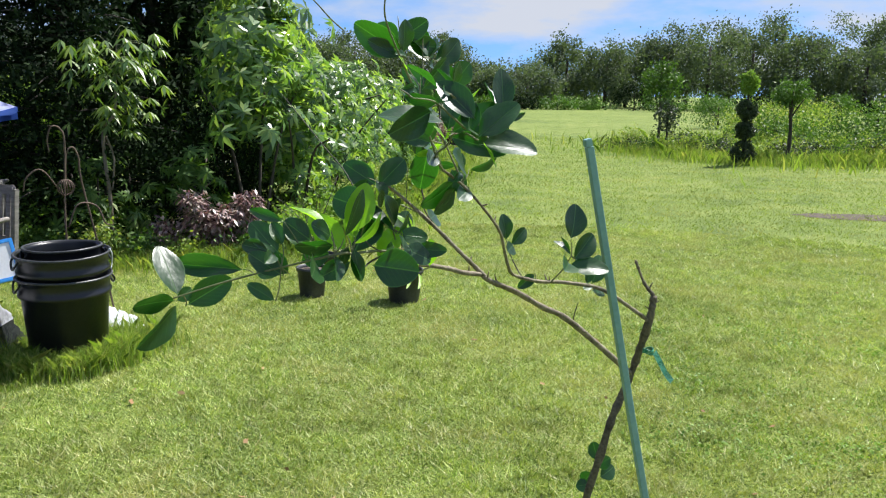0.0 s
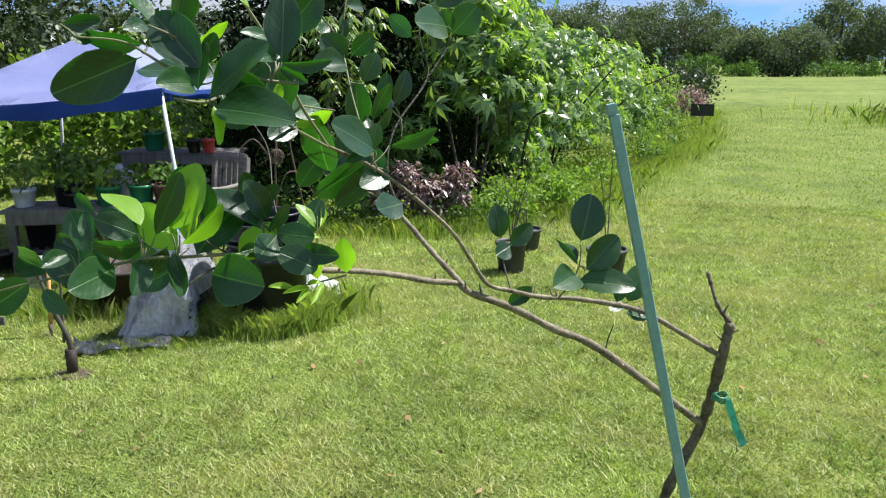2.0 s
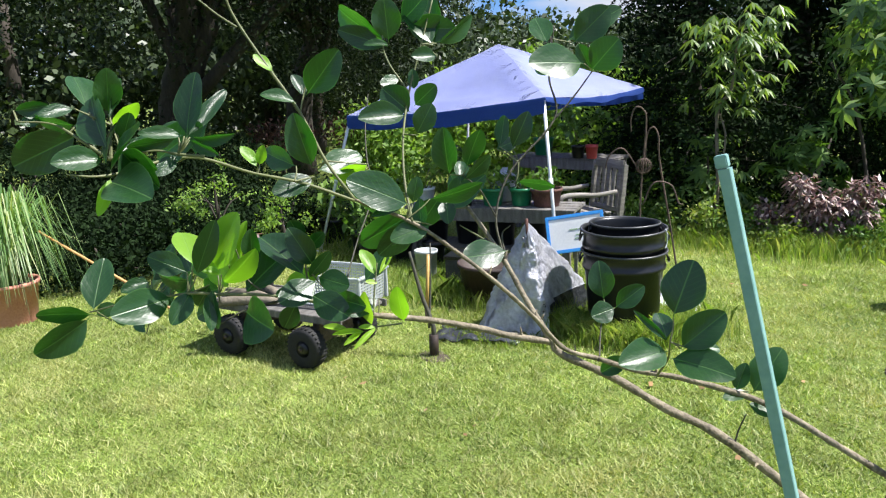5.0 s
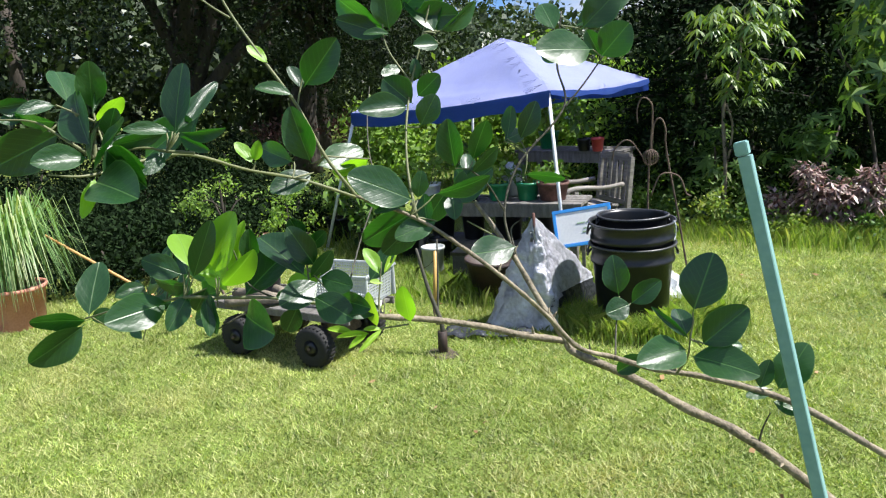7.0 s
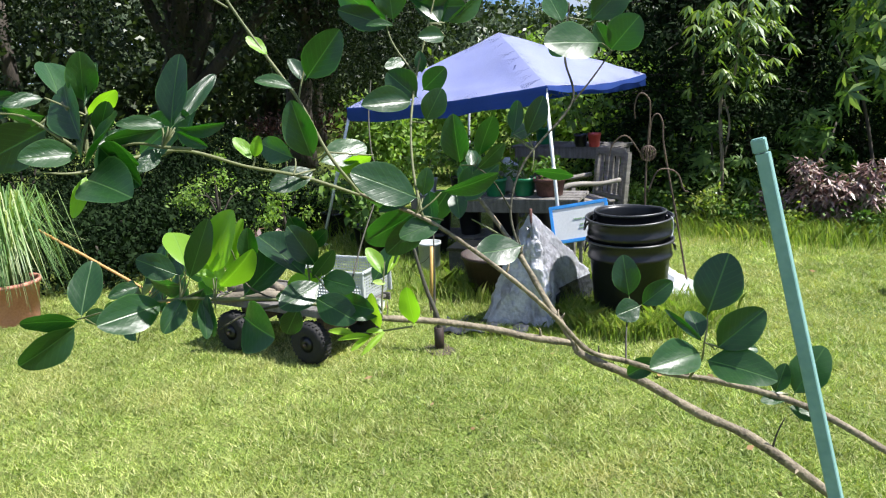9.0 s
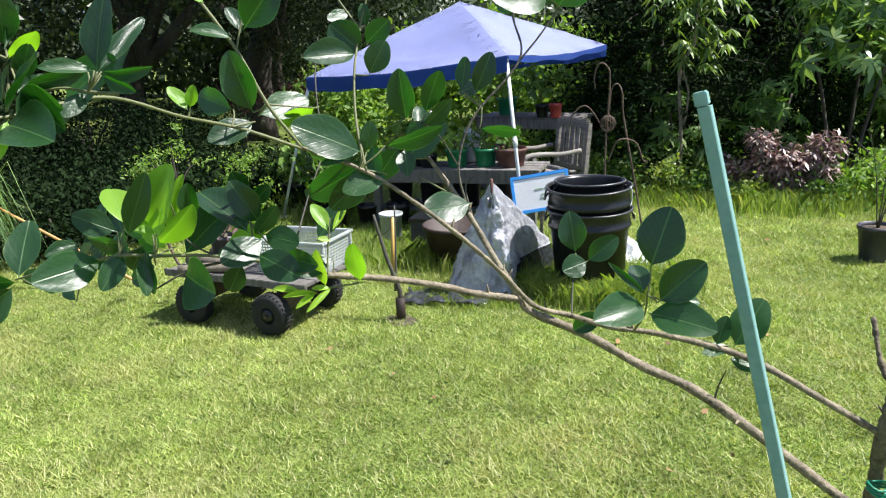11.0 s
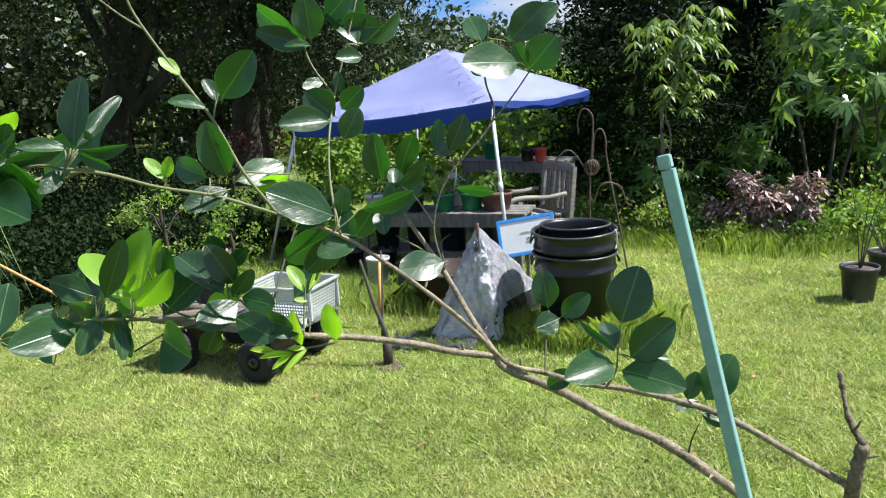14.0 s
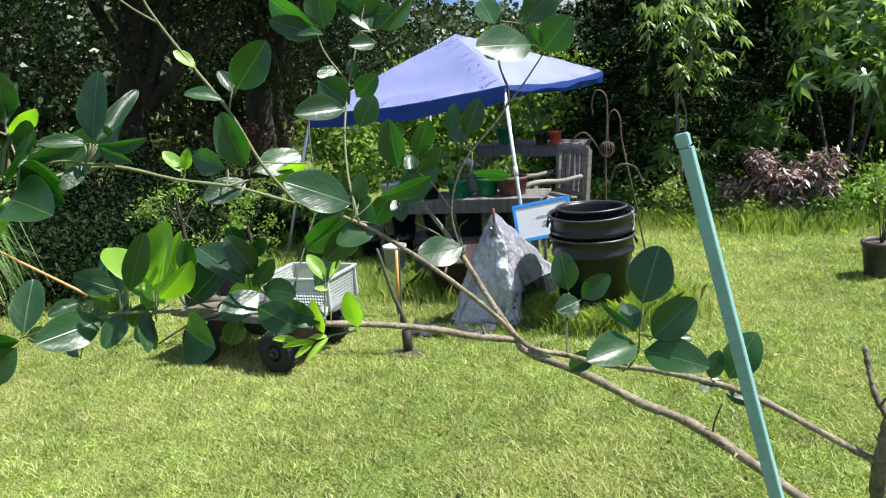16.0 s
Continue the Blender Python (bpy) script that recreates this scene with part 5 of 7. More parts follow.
leaf((0.045, 1.116, 1.686), (-0.003, 1.132, 1.697), (-0.20, -0.89, 0.42), 0.013, mature)
leaf((0.109, 1.143, 1.651), (0.067, 1.141, 1.691), (0.29, -0.92, 0.26), 0.032, young)
leaf((0.112, 1.151, 1.654), (0.112, 1.157, 1.716), (0.31, -0.95, 0.08), 0.020, young)
leaf((0.113, 1.155, 1.644), (0.129, 1.204, 1.696), (0.41, -0.72, 0.56), 0.041, mature)
leaf((0.132, 1.190, 1.634), (0.158, 1.210, 1.669), (0.31, -0.90, 0.30), 0.027, young)
leaf((0.118, 1.129, 1.643), (0.084, 1.121, 1.624), (0.13, -0.98, 0.16), 0.023, mature)
leaf((0.132, 1.143, 1.700), (0.090, 1.151, 1.711), (-0.10, -0.95, 0.30), 0.039, mature)
leaf((0.159, 1.225, 1.639), (0.212, 1.232, 1.639), (0.12, -0.96, 0.24), 0.021, mature)
leaf((0.145, 1.270, 1.641), (0.147, 1.303, 1.673), (0.30, -0.68, 0.67), 0.025, mature)
leaf((0.072, 1.460, 1.689), (0.018, 1.481, 1.717), (-0.16, -0.91, 0.38), 0.037, mature)
leaf((0.082, 1.421, 1.691), (0.118, 1.447, 1.732), (0.36, -0.90, 0.26), 0.037, mature)
leaf((0.188, 1.236, 1.772), (0.169, 1.280, 1.704), (0.07, -0.83, -0.55), 0.035, mature)
leaf((0.236, 1.052, 1.791), (0.284, 1.070, 1.818), (0.29, -0.95, 0.13), 0.027, mature)
leaf((0.234, 1.063, 1.788), (0.290, 1.015, 1.777), (-0.58, -0.76, 0.28), 0.021, mature)
leaf((0.230, 1.084, 1.791), (0.235, 1.093, 1.828), (0.20, -0.96, 0.21), 0.021, mature)
leaf((0.206, 1.301, 1.733), (0.224, 1.290, 1.704), (0.02, -0.93, 0.36), 0.024, mature)
leaf((0.274, 1.028, 1.806), (0.286, 1.038, 1.790), (0.39, -0.88, -0.28), 0.016, mature)
leaf((0.131, 1.334, 1.888), (0.096, 1.330, 1.913), (0.12, -0.99, 0.03), 0.037, mature)
leaf((0.141, 1.337, 1.891), (0.176, 1.372, 1.889), (0.70, -0.71, -0.10), 0.028, mature)
leaf((0.143, 1.555, 1.876), (0.179, 1.608, 1.912), (0.64, -0.68, 0.36), 0.031, mature)
leaf((0.129, 1.542, 1.838), (0.094, 1.554, 1.865), (-0.14, -0.95, 0.27), 0.023, mature)
leaf((0.131, 1.337, 1.897), (0.164, 1.351, 1.922), (0.37, -0.93, 0.04), 0.028, mature)
# leaves on the far side of the whorls
leaf((0.267, 1.013, 1.789), (0.303, 1.026, 1.822), (-0.09, -0.79, 0.60), 0.030, mature)
leaf((0.269, 1.012, 1.784), (0.323, 1.020, 1.782), (-0.07, -0.65, 0.76), 0.032, mature)
leaf((0.261, 1.013, 1.793), (0.260, 1.019, 1.823), (-0.08, -1.00, 0.02), 0.019, mature)
leaf((0.230, 1.074, 1.801), (0.163, 1.064, 1.808), (-0.00, -0.36, 0.93), 0.040, mature)
leaf((0.136, 1.147, 1.635), (0.191, 1.144, 1.631), (-0.24, -0.92, 0.32), 0.044, mature)
leaf((0.064, 1.138, 1.650), (0.040, 1.143, 1.687), (0.47, -0.70, 0.54), 0.029, mature)
leaf((0.056, 1.135, 1.639), (0.088, 1.134, 1.649), (-0.14, -0.98, 0.10), 0.026, mature)
leaf((0.037, 1.130, 1.633), (0.003, 1.130, 1.654), (0.47, -0.84, 0.27), 0.026, mature)
leaf((0.035, 1.128, 1.622), (0.004, 1.134, 1.633), (0.21, -0.88, 0.43), 0.026, mature)
# leaves of the low trunk sprout
leaf((0.434, 1.671, 1.143), (0.415, 1.675, 1.117), (-0.43, -0.88, 0.19), 0.027, mature)
leaf((0.439, 1.674, 1.153), (0.463, 1.670, 1.173), (-0.23, -0.96, 0.19), 0.027, mature)
leaf((0.443, 1.676, 1.163), (0.432, 1.687, 1.196), (-0.01, -0.92, 0.38), 0.027, mature)
leaf((0.447, 1.671, 1.133), (0.476, 1.689, 1.148), (0.38, -0.85, 0.38), 0.031, mature)
leaf((0.435, 1.667, 1.122), (0.405, 1.671, 1.112), (-0.31, -0.70, 0.65), 0.027, mature)

# ---- stake and tie ----
stake = thing("plant_stake", (0.767, 1.699, 0), 0, "pale turquoise square garden stake, leaning beside the young tree", "stake")
foot, head, half_side = Vector((0.009, 0.004, -0.04)), Vector((-0.381, -0.186, 1.764)), 0.0056
along = (head - foot).normalized()
flat = along.cross(Vector((-0.40, 0.92, 0.0))).normalized()
deep = along.cross(flat)
bm = bmesh.new()
rings = []
for k in range(9):
    p = foot.lerp(head, 0.993 * k / 8) + flat * 0.0015 * math.sin(k * 1.3)
    rings.append([bm.verts.new(p + half_side * (a * flat + b * deep)) for a, b in ((-1, -0.85), (-0.85, -1), (0.85, -1), (1, -0.85), (1, 0.85), (0.85, 1), (-0.85, 1), (-1, 0.85))])
for p, q in zip(rings, rings[1:]):
    for k in range(8):
        bm.faces.new((p[k], p[(k + 1) % 8], q[(k + 1) % 8], q[k]))
bm.faces.new(rings[0][::-1])
bm.faces.new(rings[-1])
part("rod", bm, M_STAKE, stake, smooth=False)
bm = box(bmesh.new(), (-half_side * 1.02, -half_side * 1.02, -0.012), (half_side * 1.02, half_side * 1.02, 0.0), Matrix((( *[flat[0], deep[0], along[0]], head[0]), (flat[1], deep[1], along[1], head[1]), (flat[2], deep[2], along[2], head[2]), (0, 0, 0, 1))), 0.001)
part("cut_end", bm, M_STAKE, stake, "sawn upper end", smooth=False)
tie = thing("tree_tie", (0.5125, 1.627, 1.399), 0, "green plastic tie tape knotted round the young trunk", "tie")
bm = bmesh.new()
for k in range(3):
    tube(bm, [(0.0088 * math.cos(a), 0.0088 * math.sin(a), 0.003 * k - 0.004 + 0.002 * math.sin(2 * a), 0.0013) for a in (2 * math.pi * q / 12 for q in range(13))], 6, 1)
part("loop", bm, M_TIE, tie)
bm = bmesh.new()
rows = [(0.010, -0.008, 0.0), (0.018, -0.022, -0.012), (0.026, -0.036, -0.026), (0.036, -0.050, -0.036)]
vs = [[bm.verts.new((x + s * 0.003, y + s * 0.002, z + s * 0.0035)) for s in (-1, 1)] for x, y, z in rows]
for a, b in zip(vs, vs[1:]):
    bm.faces.new((a[0], a[1], b[1], b[0]))
bmesh.ops.solidify(bm, geom=bm.faces[:], thickness=0.0006)
part("tail", bm, M_TIE, tie)

# ---- canopy tent ----
TENT = Vector((-5.93, 6.46, 0))
tent = thing("canopy_tent", TENT, 0, "low pop-up canopy with a faded periwinkle roof and blue valance", "canopy")
EAVES = [Vector(v) - TENT for v in ((-4.44, 5.75, 1.60), (-6.64, 4.97, 1.44), (-7.42, 7.17, 1.50), (-5.22, 7.95, 1.60))]
PEAK = Vector((0, 0, 2.12))
for k in range(4):
    a, b = EAVES[k], EAVES[(k + 1) % 4]
    bm = bmesh.new()
    N = 10
    grid = []
    for i in range(N + 1):
        row = []
        for j in range(N + 1 - i):
            u, v = j / N, i / N
            p = a * (1 - u - v) + b * u + PEAK * v
            e = min(u, v + 0.0, 1 - u - v)
            sag = 0.10 * max(e, 0) * 3 * (1 - 0.3 * v) + 0.012 * noise.noise(p * 3) + 0.010 * noise.noise(p * 9)
            p = p - Vector((0, 0, sag))
            if i == 0:
                p = p - Vector((0, 0, 0.05 * math.sin(math.pi * u)))
            row.append(bm.verts.new(p))
        grid.append(row)
    for i in range(N):
        for j in range(N - i):
            bm.faces.new((grid[i][j], grid[i][j + 1], grid[i + 1][j]))
            if j + 1 < len(grid[i + 1]):
                bm.faces.new((grid[i][j + 1], grid[i + 1][j + 1], grid[i + 1][j]))
    bmesh.ops.solidify(bm, geom=bm.faces[:], thickness=0.003)
    part("roof_panel", bm, M_ROOF, tent)
    bm = bmesh.new()
    out = ((a + b) / 2 - Vector((0, 0, 1.5))).normalized()
    out.z = 0
    rows = []
    for j in range(25):
        u = j / 24
        p = a * (1 - u) + b * u - Vector((0, 0, 0.05 * math.sin(math.pi * u)))
        w = 0.002 * math.sin(u * 11 + k) + 0.004
        rows.append((bm.verts.new(p + out * 0.004), bm.verts.new(p + out * (0.01 + w) - Vector((0, 0, (0.05 if k == 3 else 0.14) + 0.012 * math.sin(u * 17))))))
    for p, q in zip(rows, rows[1:]):
        bm.faces.new((p[0], q[0], q[1], p[1]))
    bmesh.ops.solidify(bm, geom=bm.faces[:], thickness=0.003)
    part("valance", bm, M_VALANCE, tent, "deep blue cloth valance", smooth=False)
for k, v in enumerate(EAVES[:3]):
    o = Vector((v.x, v.y, 0)).normalized()
    foot = Vector((v.x, v.y, 0)) + o * 0.38
    top = v - o * 0.03 - Vector((0, 0, 0.03))
    leg = tube_part("leg", [(*foot, 0.016), (*(foot * 0.45 + top * 0.55), 0.016), (*top, 0.016)], M_STEEL, tent, 10, 1)
    part("foot", box(bmesh.new(), (foot.x - 0.05, foot.y - 0.05, 0), (foot.x + 0.05, foot.y + 0.05, 0.012), None, 0.003), M_STEEL, leg)
    tube_part("sleeve", [(*(foot * 0.48 + top * 0.52), 0.021), (*(foot * 0.43 + top * 0.57), 0.021)], M_STEEL, leg, 10, 1)
for k in range(4):
    a, b = EAVES[k] - Vector((0, 0, 0.06)), EAVES[(k + 1) % 4] - Vector((0, 0, 0.06))
    tube_part("rafter", [(*(EAVES[k] - Vector((0, 0, 0.05))), 0.01), (*(PEAK - Vector((0, 0, 0.08))), 0.01)], M_STEEL, tent, 6, 1)

# ---- bins ----
def bin_can(z, r, h, label, tilt=0.0):
    """A round tub with a rolled rim, a deep collar that steps in to a tapering wall, and two strap handles on the collar."""
    can = thing("trash_can", (-2.855, 5.02, z), 25, label, "bin", "nested bins")
    can.rotation_euler[0] = math.radians(tilt)
    c = h - 0.12
    body = lathe([(r * 0.78, 0.0), (r * 0.80, 0.012), (r * 0.925, c - 0.012), (r * 0.985, c), (r * 0.985, c + 0.02), (r * 0.955, c + 0.028), (r * 0.965, h - 0.02), (r * 1.0, h - 0.012), (r * 1.0, h - 0.002), (r * 0.95, h), (r * 0.93, h - 0.02), (r * 0.90, c), (r * 0.77, 0.02)], 44)
    part("body", body, M_BLACK, can)
    # Rim ring in the paler grey that stands for its highlight.
    bm = bmesh.new()
    tube(bm, [(r * 1.005 * math.cos(a), r * 1.005 * math.sin(a), h - 0.002 + 0.003 * math.sin(2 * a + z * 9), 0.0085) for a in (2 * math.pi * q / 44 for q in range(45))], 7, 1)
    part("rim", bm, M_BLACKRIM, can, "grey rolled rim, its highlight put into the colour")
    for s in (20, 200):
        hb = tube(bmesh.new(), [(r * 0.96, -0.085, h - 0.02, 0.007), (r * 1.02, -0.075, h - 0.05, 0.007), (r * 1.045, 0, h - 0.085, 0.008), (r * 1.02, 0.075, h - 0.05, 0.007), (r * 0.96, 0.085, h - 0.02, 0.007)], 7, 4)
        bmesh.ops.transform(hb, matrix=pose(0, 0, 0, 0, 0, s), verts=hb.verts[:])
        part("handle", hb, M_BLACK, can)
    return can


bin_can(-0.02, 0.292, 0.615, "large black plastic bin, the lowest of a nest, in long grass")
bin_can(0.135, 0.290, 0.615, "black plastic bin nested in another one", 1.0)
bin_can(0.228, 0.238, 0.557, "smaller black plastic bin set inside the nest", -1.5)
# White strip added to imitate the highlight on the bins' rim.
strap = thing("white_highlight_strip", (-2.855, 5.02, 0), 0, "thin white strip over the rim of the bins, added for a highlight", "strap")
bm = bmesh.new()
tube(bm, [(0.292 * math.cos(a) * k, 0.292 * math.sin(a) * k, z, 0.0045) for a, z, k in ((0.32, 0.745, 0.97), (0.30, 0.762, 1.02), (0.33, 0.72, 1.05), (0.36, 0.66, 1.03), (0.30, 0.63, 1.02))], 6, 4)
part("band", bm, M_WHITE, strap)

# ---- white sheet behind the bins ----
wb = thing("white_sheet", (-2.93, 5.66, 0), 42, "crumpled white plastic sheet lying in the grass behind the bins", "sheet")
bm = bmesh.new()
bmesh.ops.create_grid(bm, x_segments=22, y_segments=18, size=0.5)
for v in bm.verts:
    x, y = v.co.x, v.co.y
    lift = 0.23 * max(0.0, 0.5 - x) * (0.5 - abs(y)) * 2.6
    q = Vector((x * 5, y * 5, 1.7))
    v.co = Vector((x * 0.42 + 0.03 * noise.noise(q * 1.7), y * 0.36 + 0.03 * noise.noise(q + Vector((9, 0, 0))), 0.03 + lift + 0.05 * abs(noise.noise(q)) + 0.03 * abs(noise.noise(q * 2.3))))
bmesh.ops.solidify(bm, geom=bm.faces[:], thickness=0.003)
part("sheet", bm, M_WHITE, wb, smooth=False)

# ---- tarp ----
APEX = Vector((0.0, 0.0, 0.82))
tarp = thing("tarp_heap", (-3.25, 4.47, 0), 54.5, "crumpled silver tarp draped in a peak over black sheeting", "tarp")


def drape(foot, top, hem, puff, grow=1.0):
    """A sheet hung from the apex to a footprint on the ground (x right, y back), with creases that run down it; top and hem are shares of the way down."""
    bm = bmesh.new()
    line = []
    for a, b in zip(foot, foot[1:]):
        for q in range(14):
            s = q / 14
            dent = 1 - 0.07 * math.sin(math.pi * s)
            line.append(((a[0] * (1 - s) + b[0] * s) * dent, (a[1] * (1 - s) + b[1] * s) * dent))
    line.append(foot[-1])
    N = 44
    grid = []
    for i in range(N + 1):
        row = []
        for j, f in enumerate(line):
            end = hem(j / 14) if callable(hem) else hem
            t = top + (end - top) * i / N
            p = Vector((f[0], f[1], 0)) * (t * grow) + APEX * (1 - t) ** 0.95
            p += Vector((f[0], f[1], 0.35)) * puff * math.sin(math.pi * t)
            out = Vector((f[0], f[1], 0.05)).normalized()
            w = Vector((f[0] * 14, f[1] * 14, t * 3.2))
            crease = 0.30 - abs(noise.noise(w)) - 0.5 * abs(noise.noise(w * 2.3 + Vector((3, 1, 7)))) - 0.34 * abs(noise.noise(Vector((p.x * 30, p.y * 30, p.z * 30))))
            p += out * (0.085 * crease * min(1, 5 * t))
            p.z = max(p.z, 0.012)
            row.append(bm.verts.new(p))
        grid.append(row)
    for a, b in zip(grid, grid[1:]):
        for k in range(len(a) - 1):
            bm.faces.new((a[k], a[k + 1], b[k + 1], b[k]))
    bmesh.ops.solidify(bm, geom=bm.faces[:], thickness=0.004)
    return bm


FOOT = [(-0.12, 0.55), (-0.36, 0.06), (-0.33, -0.01), (0.13, -0.12), (0.24, 0.06), (0.38, 0.28), (0.62, 0.56), (0.42, 0.85)]
part("silver_sheet", drape(FOOT, 0.015, lambda j: 1.0 if j < 3 else max(0.74, 1.0 - 0.26 * (j - 3)), 0.03, 1.02), M_TARP, tarp)
part("black_sheet", drape(FOOT[3:], 0.55, 1.0, 0.01), M_TARPDARK, tarp, "black plastic sheeting under the tarp")
rod = tube_part("prop", [(0.02, 0.05, 0.0, 0.018), (0.01, 0.02, 0.5, 0.016), (0.0, 0.0, 0.835, 0.011)], M_BROWN, tarp, 8, 3, 0.1, "reddish prop stick")
ground_sheet = thing("ground_sheet", (-3.42, 4.17, 0), 40, "dark folded plastic sheet lying flat on the grass", "sheet")
bm = bmesh.new()
bmesh.ops.create_grid(bm, x_segments=14, y_segments=10, size=0.5)
for v in bm.verts:
    v.co = Vector((v.co.x * 0.62, v.co.y * 0.3, 0.03 + 0.05 * noise.noise(v.co * 6)))
bmesh.ops.solidify(bm, geom=bm.faces[:], thickness=0.006)
part("sheet", bm, M_TARPDARK, ground_sheet)
tub = thing("brown_tub", (-4.05, 4.82, 0), 0, "wide dark brown tub standing in the grass", "tub")
part("body", lathe([(0.22, 0), (0.29, 0.31), (0.305, 0.31), (0.305, 0.335), (0.285, 0.335), (0.215, 0.02)], 30), M_TUB, tub)
tubsoil = part("soil", lathe([(0.255, 0.17), (0.255, 0.18), (0.1, 0.20), (0.001, 0.20)], 20), M_SOIL, tub)

# ---- sign ----
sign = thing("framed_sign", (-3.97, 5.66, 0), 40, "small white sign with a bright blue border and faded print", "sign")
m = pose(0, 0, 0.46, -20, -9, 0)
board("panel", (-0.24, -0.006, -0.16), (0.24, 0.006, 0.16), M_SIGN, sign, m, 0.004)
for lo, hi in (((-0.25, -0.012, 0.135), (0.25, 0.012, 0.165)), ((-0.25, -0.012, -0.165), (0.25, 0.012, -0.135)), ((-0.25, -0.013, -0.165), (-0.222, 0.013, 0.165)), ((0.222, -0.013, -0.165), (0.25, 0.013, 0.165))):
    board("border", lo, hi, M_SIGNBLUE, sign, m, 0.004, "bright blue border")
for z, a, b in ((0.03, -0.05, 0.02), (0.03, 0.03, 0.09), (-0.02, 0.0, 0.03), (-0.05, -0.01, 0.04)):
    board("print", (a, -0.0095, z - 0.006), (b, -0.0065, z + 0.006), M_SIGNGREEN, sign, m, 0.001, "faded green print")
board("post", (-0.015, 0.010, 0), (0.015, 0.034, 0.46), M_TEAK, sign)

# ---- wooden armchair ----
chair = thing("garden_armchair", (-4.99, 6.71, 0), -15, "weathered grey wooden garden armchair with a slatted back", "chair")
for x in (-0.26, 0.26):
    board("front_leg", (x - 0.025, -0.29, 0), (x + 0.025, -0.24, 0.62), M_TEAK, chair)
    board("back_leg", (x - 0.025, 0.20, 0), (x + 0.025, 0.25, 0.95), M_TEAK, chair, pose(0, 0.06, 0, -6, 0, 0))
    tube_part("armrest", [(x, -0.37, 0.585, 0.024), (x, -0.33, 0.635, 0.03), (x, -0.18, 0.645, 0.028), (x, 0.05, 0.625, 0.025), (x, 0.28, 0.64, 0.026)], M_TEAK, chair, 8, 5)
for k in range(6):
    board("seat_slat", (-0.26, -0.27 + 0.085 * k, 0.41), (0.26, -0.20 + 0.085 * k, 0.43), M_TEAK, chair)
back = pose(0, 0.06, 0, -6, 0, 0)
for k in range(5):
    x = -0.18 + 0.09 * k
    board("back_slat", (x - 0.028, 0.215, 0.47), (x + 0.028, 0.233, 0.90), M_TEAK, chair, back)
board("top_rail", (-0.26, 0.205, 0.89), (0.26, 0.245, 0.99), M_TEAK, chair, back, 0.015)
board("bottom_rail", (-0.235, 0.206, 0.43), (0.235, 0.244, 0.48), M_TEAK, chair, back)
board("stretcher", (-0.23, -0.28, 0.33), (0.23, -0.25, 0.39), M_TEAK, chair)
chair.scale = (1.06, 1.0, 0.94)

# ---- potting bench and its load ----
def bench(loc, turn, length, h, label):
    b = thing("potting_bench", loc, turn, label, "bench")
    for k in range(4):
        board("plank", (-length / 2, -0.26 + 0.13 * k, h - 0.03), (length / 2, -0.14 + 0.13 * k, h), M_BENCH, b)
    for x in (-length / 2 + 0.08, length / 2 - 0.08):
        for y in (-0.22, 0.22):
            board("leg", (x - 0.035, y - 0.035, 0), (x + 0.035, y + 0.035, h - 0.03), M_BENCH, b)
    board("shelf", (-length / 2 + 0.05, -0.22, 0.16), (length / 2 - 0.05, 0.22, 0.18), M_BENCH, b)
    board("apron", (-length / 2 + 0.05, -0.26, h - 0.13), (length / 2 - 0.05, -0.235, h - 0.03), M_BENCH, b)
    return b


bench((-5.15, 5.72, 0), 33, 1.7, 0.57, "grey weathered timber potting bench under the canopy")
bench((-5.85, 7.42, 0), 20, 1.3, 0.85, "second grey timber bench at the back of the canopy")


def pot(name, loc, r, h, material, label, fill=M_SOIL, category="pot", group="", sides=26):
    p = thing(name, loc, 0, label, category, group)
    part("body", lathe([(r * 0.78, 0), (r * 0.8, 0.006), (r * 0.96, h - 0.03), (r * 1.03, h - 0.03), (r * 1.03, h), (r * 0.95, h), (r * 0.93, h - 0.03), (r * 0.78, 0.012)], sides), material, p)
    part("soil", lathe([(r * 0.93, h - 0.045), (r * 0.92, h - 0.03), (r * 0.5, h - 0.018), (0.001, h - 0.02)], 18), fill, p)
    return p


def sprays(parent, n, height, spread, leaf, material, seed, stems=4, bark=M_TWIG, base=0.0):
    """Thin stems with leaves, growing out of a pot."""
    rng = np.random.default_rng(seed)
    pts = []
    for k in range(stems):
        d = rng.normal(size=2) * spread * 0.5
        line = [(0.02 * d[0], 0.02 * d[1], base, 0.006), (d[0] * 0.4, d[1] * 0.4, base + height * 0.5, 0.004), (d[0], d[1], base + height * rng.uniform(0.8, 1.0), 0.002)]
        tube_part("stem", line, bark, parent, 5, 4)
        for q in smooth_line(line, 8)[5:]:
            pts.append(q[:3] + rng.normal(size=(max(n // (stems * 11), 1), 3)) * spread * 0.16)
    part("leaves", mesh_of("leaves", leaf_faces(np.concatenate(pts), leaf, rng, 0.5, 0.15), 4, material), None, parent)


BT = 0.572
for k, (x, y, s) in enumerate(((-5.02, 5.43, 0.1), (-5.47, 5.20, 0.12), (-4.67, 5.65, 0.09), (-5.77, 5.05, 0.11))):
    pot("nursery_pot", (x, y, 0), s, s * 1.9, M_BLACK, "empty black nursery pot before the bench", group="pots at the bench")
for k, (x, y, s) in enumerate(((-4.77, 5.93, 0.13), (-5.07, 5.75, 0.14), (-5.37, 5.55, 0.12), (-5.62, 5.35, 0.13))):
    pot("nursery_pot", (x, y, 0.182), s, 0.26, M_BLACK, "dark nursery pot on the lower shelf of the bench", group="pots on the shelf")
case = thing("plastic_case", (-4.55, 5.0, 0), 35, "dark grey plastic box on the grass before the bench", "box")
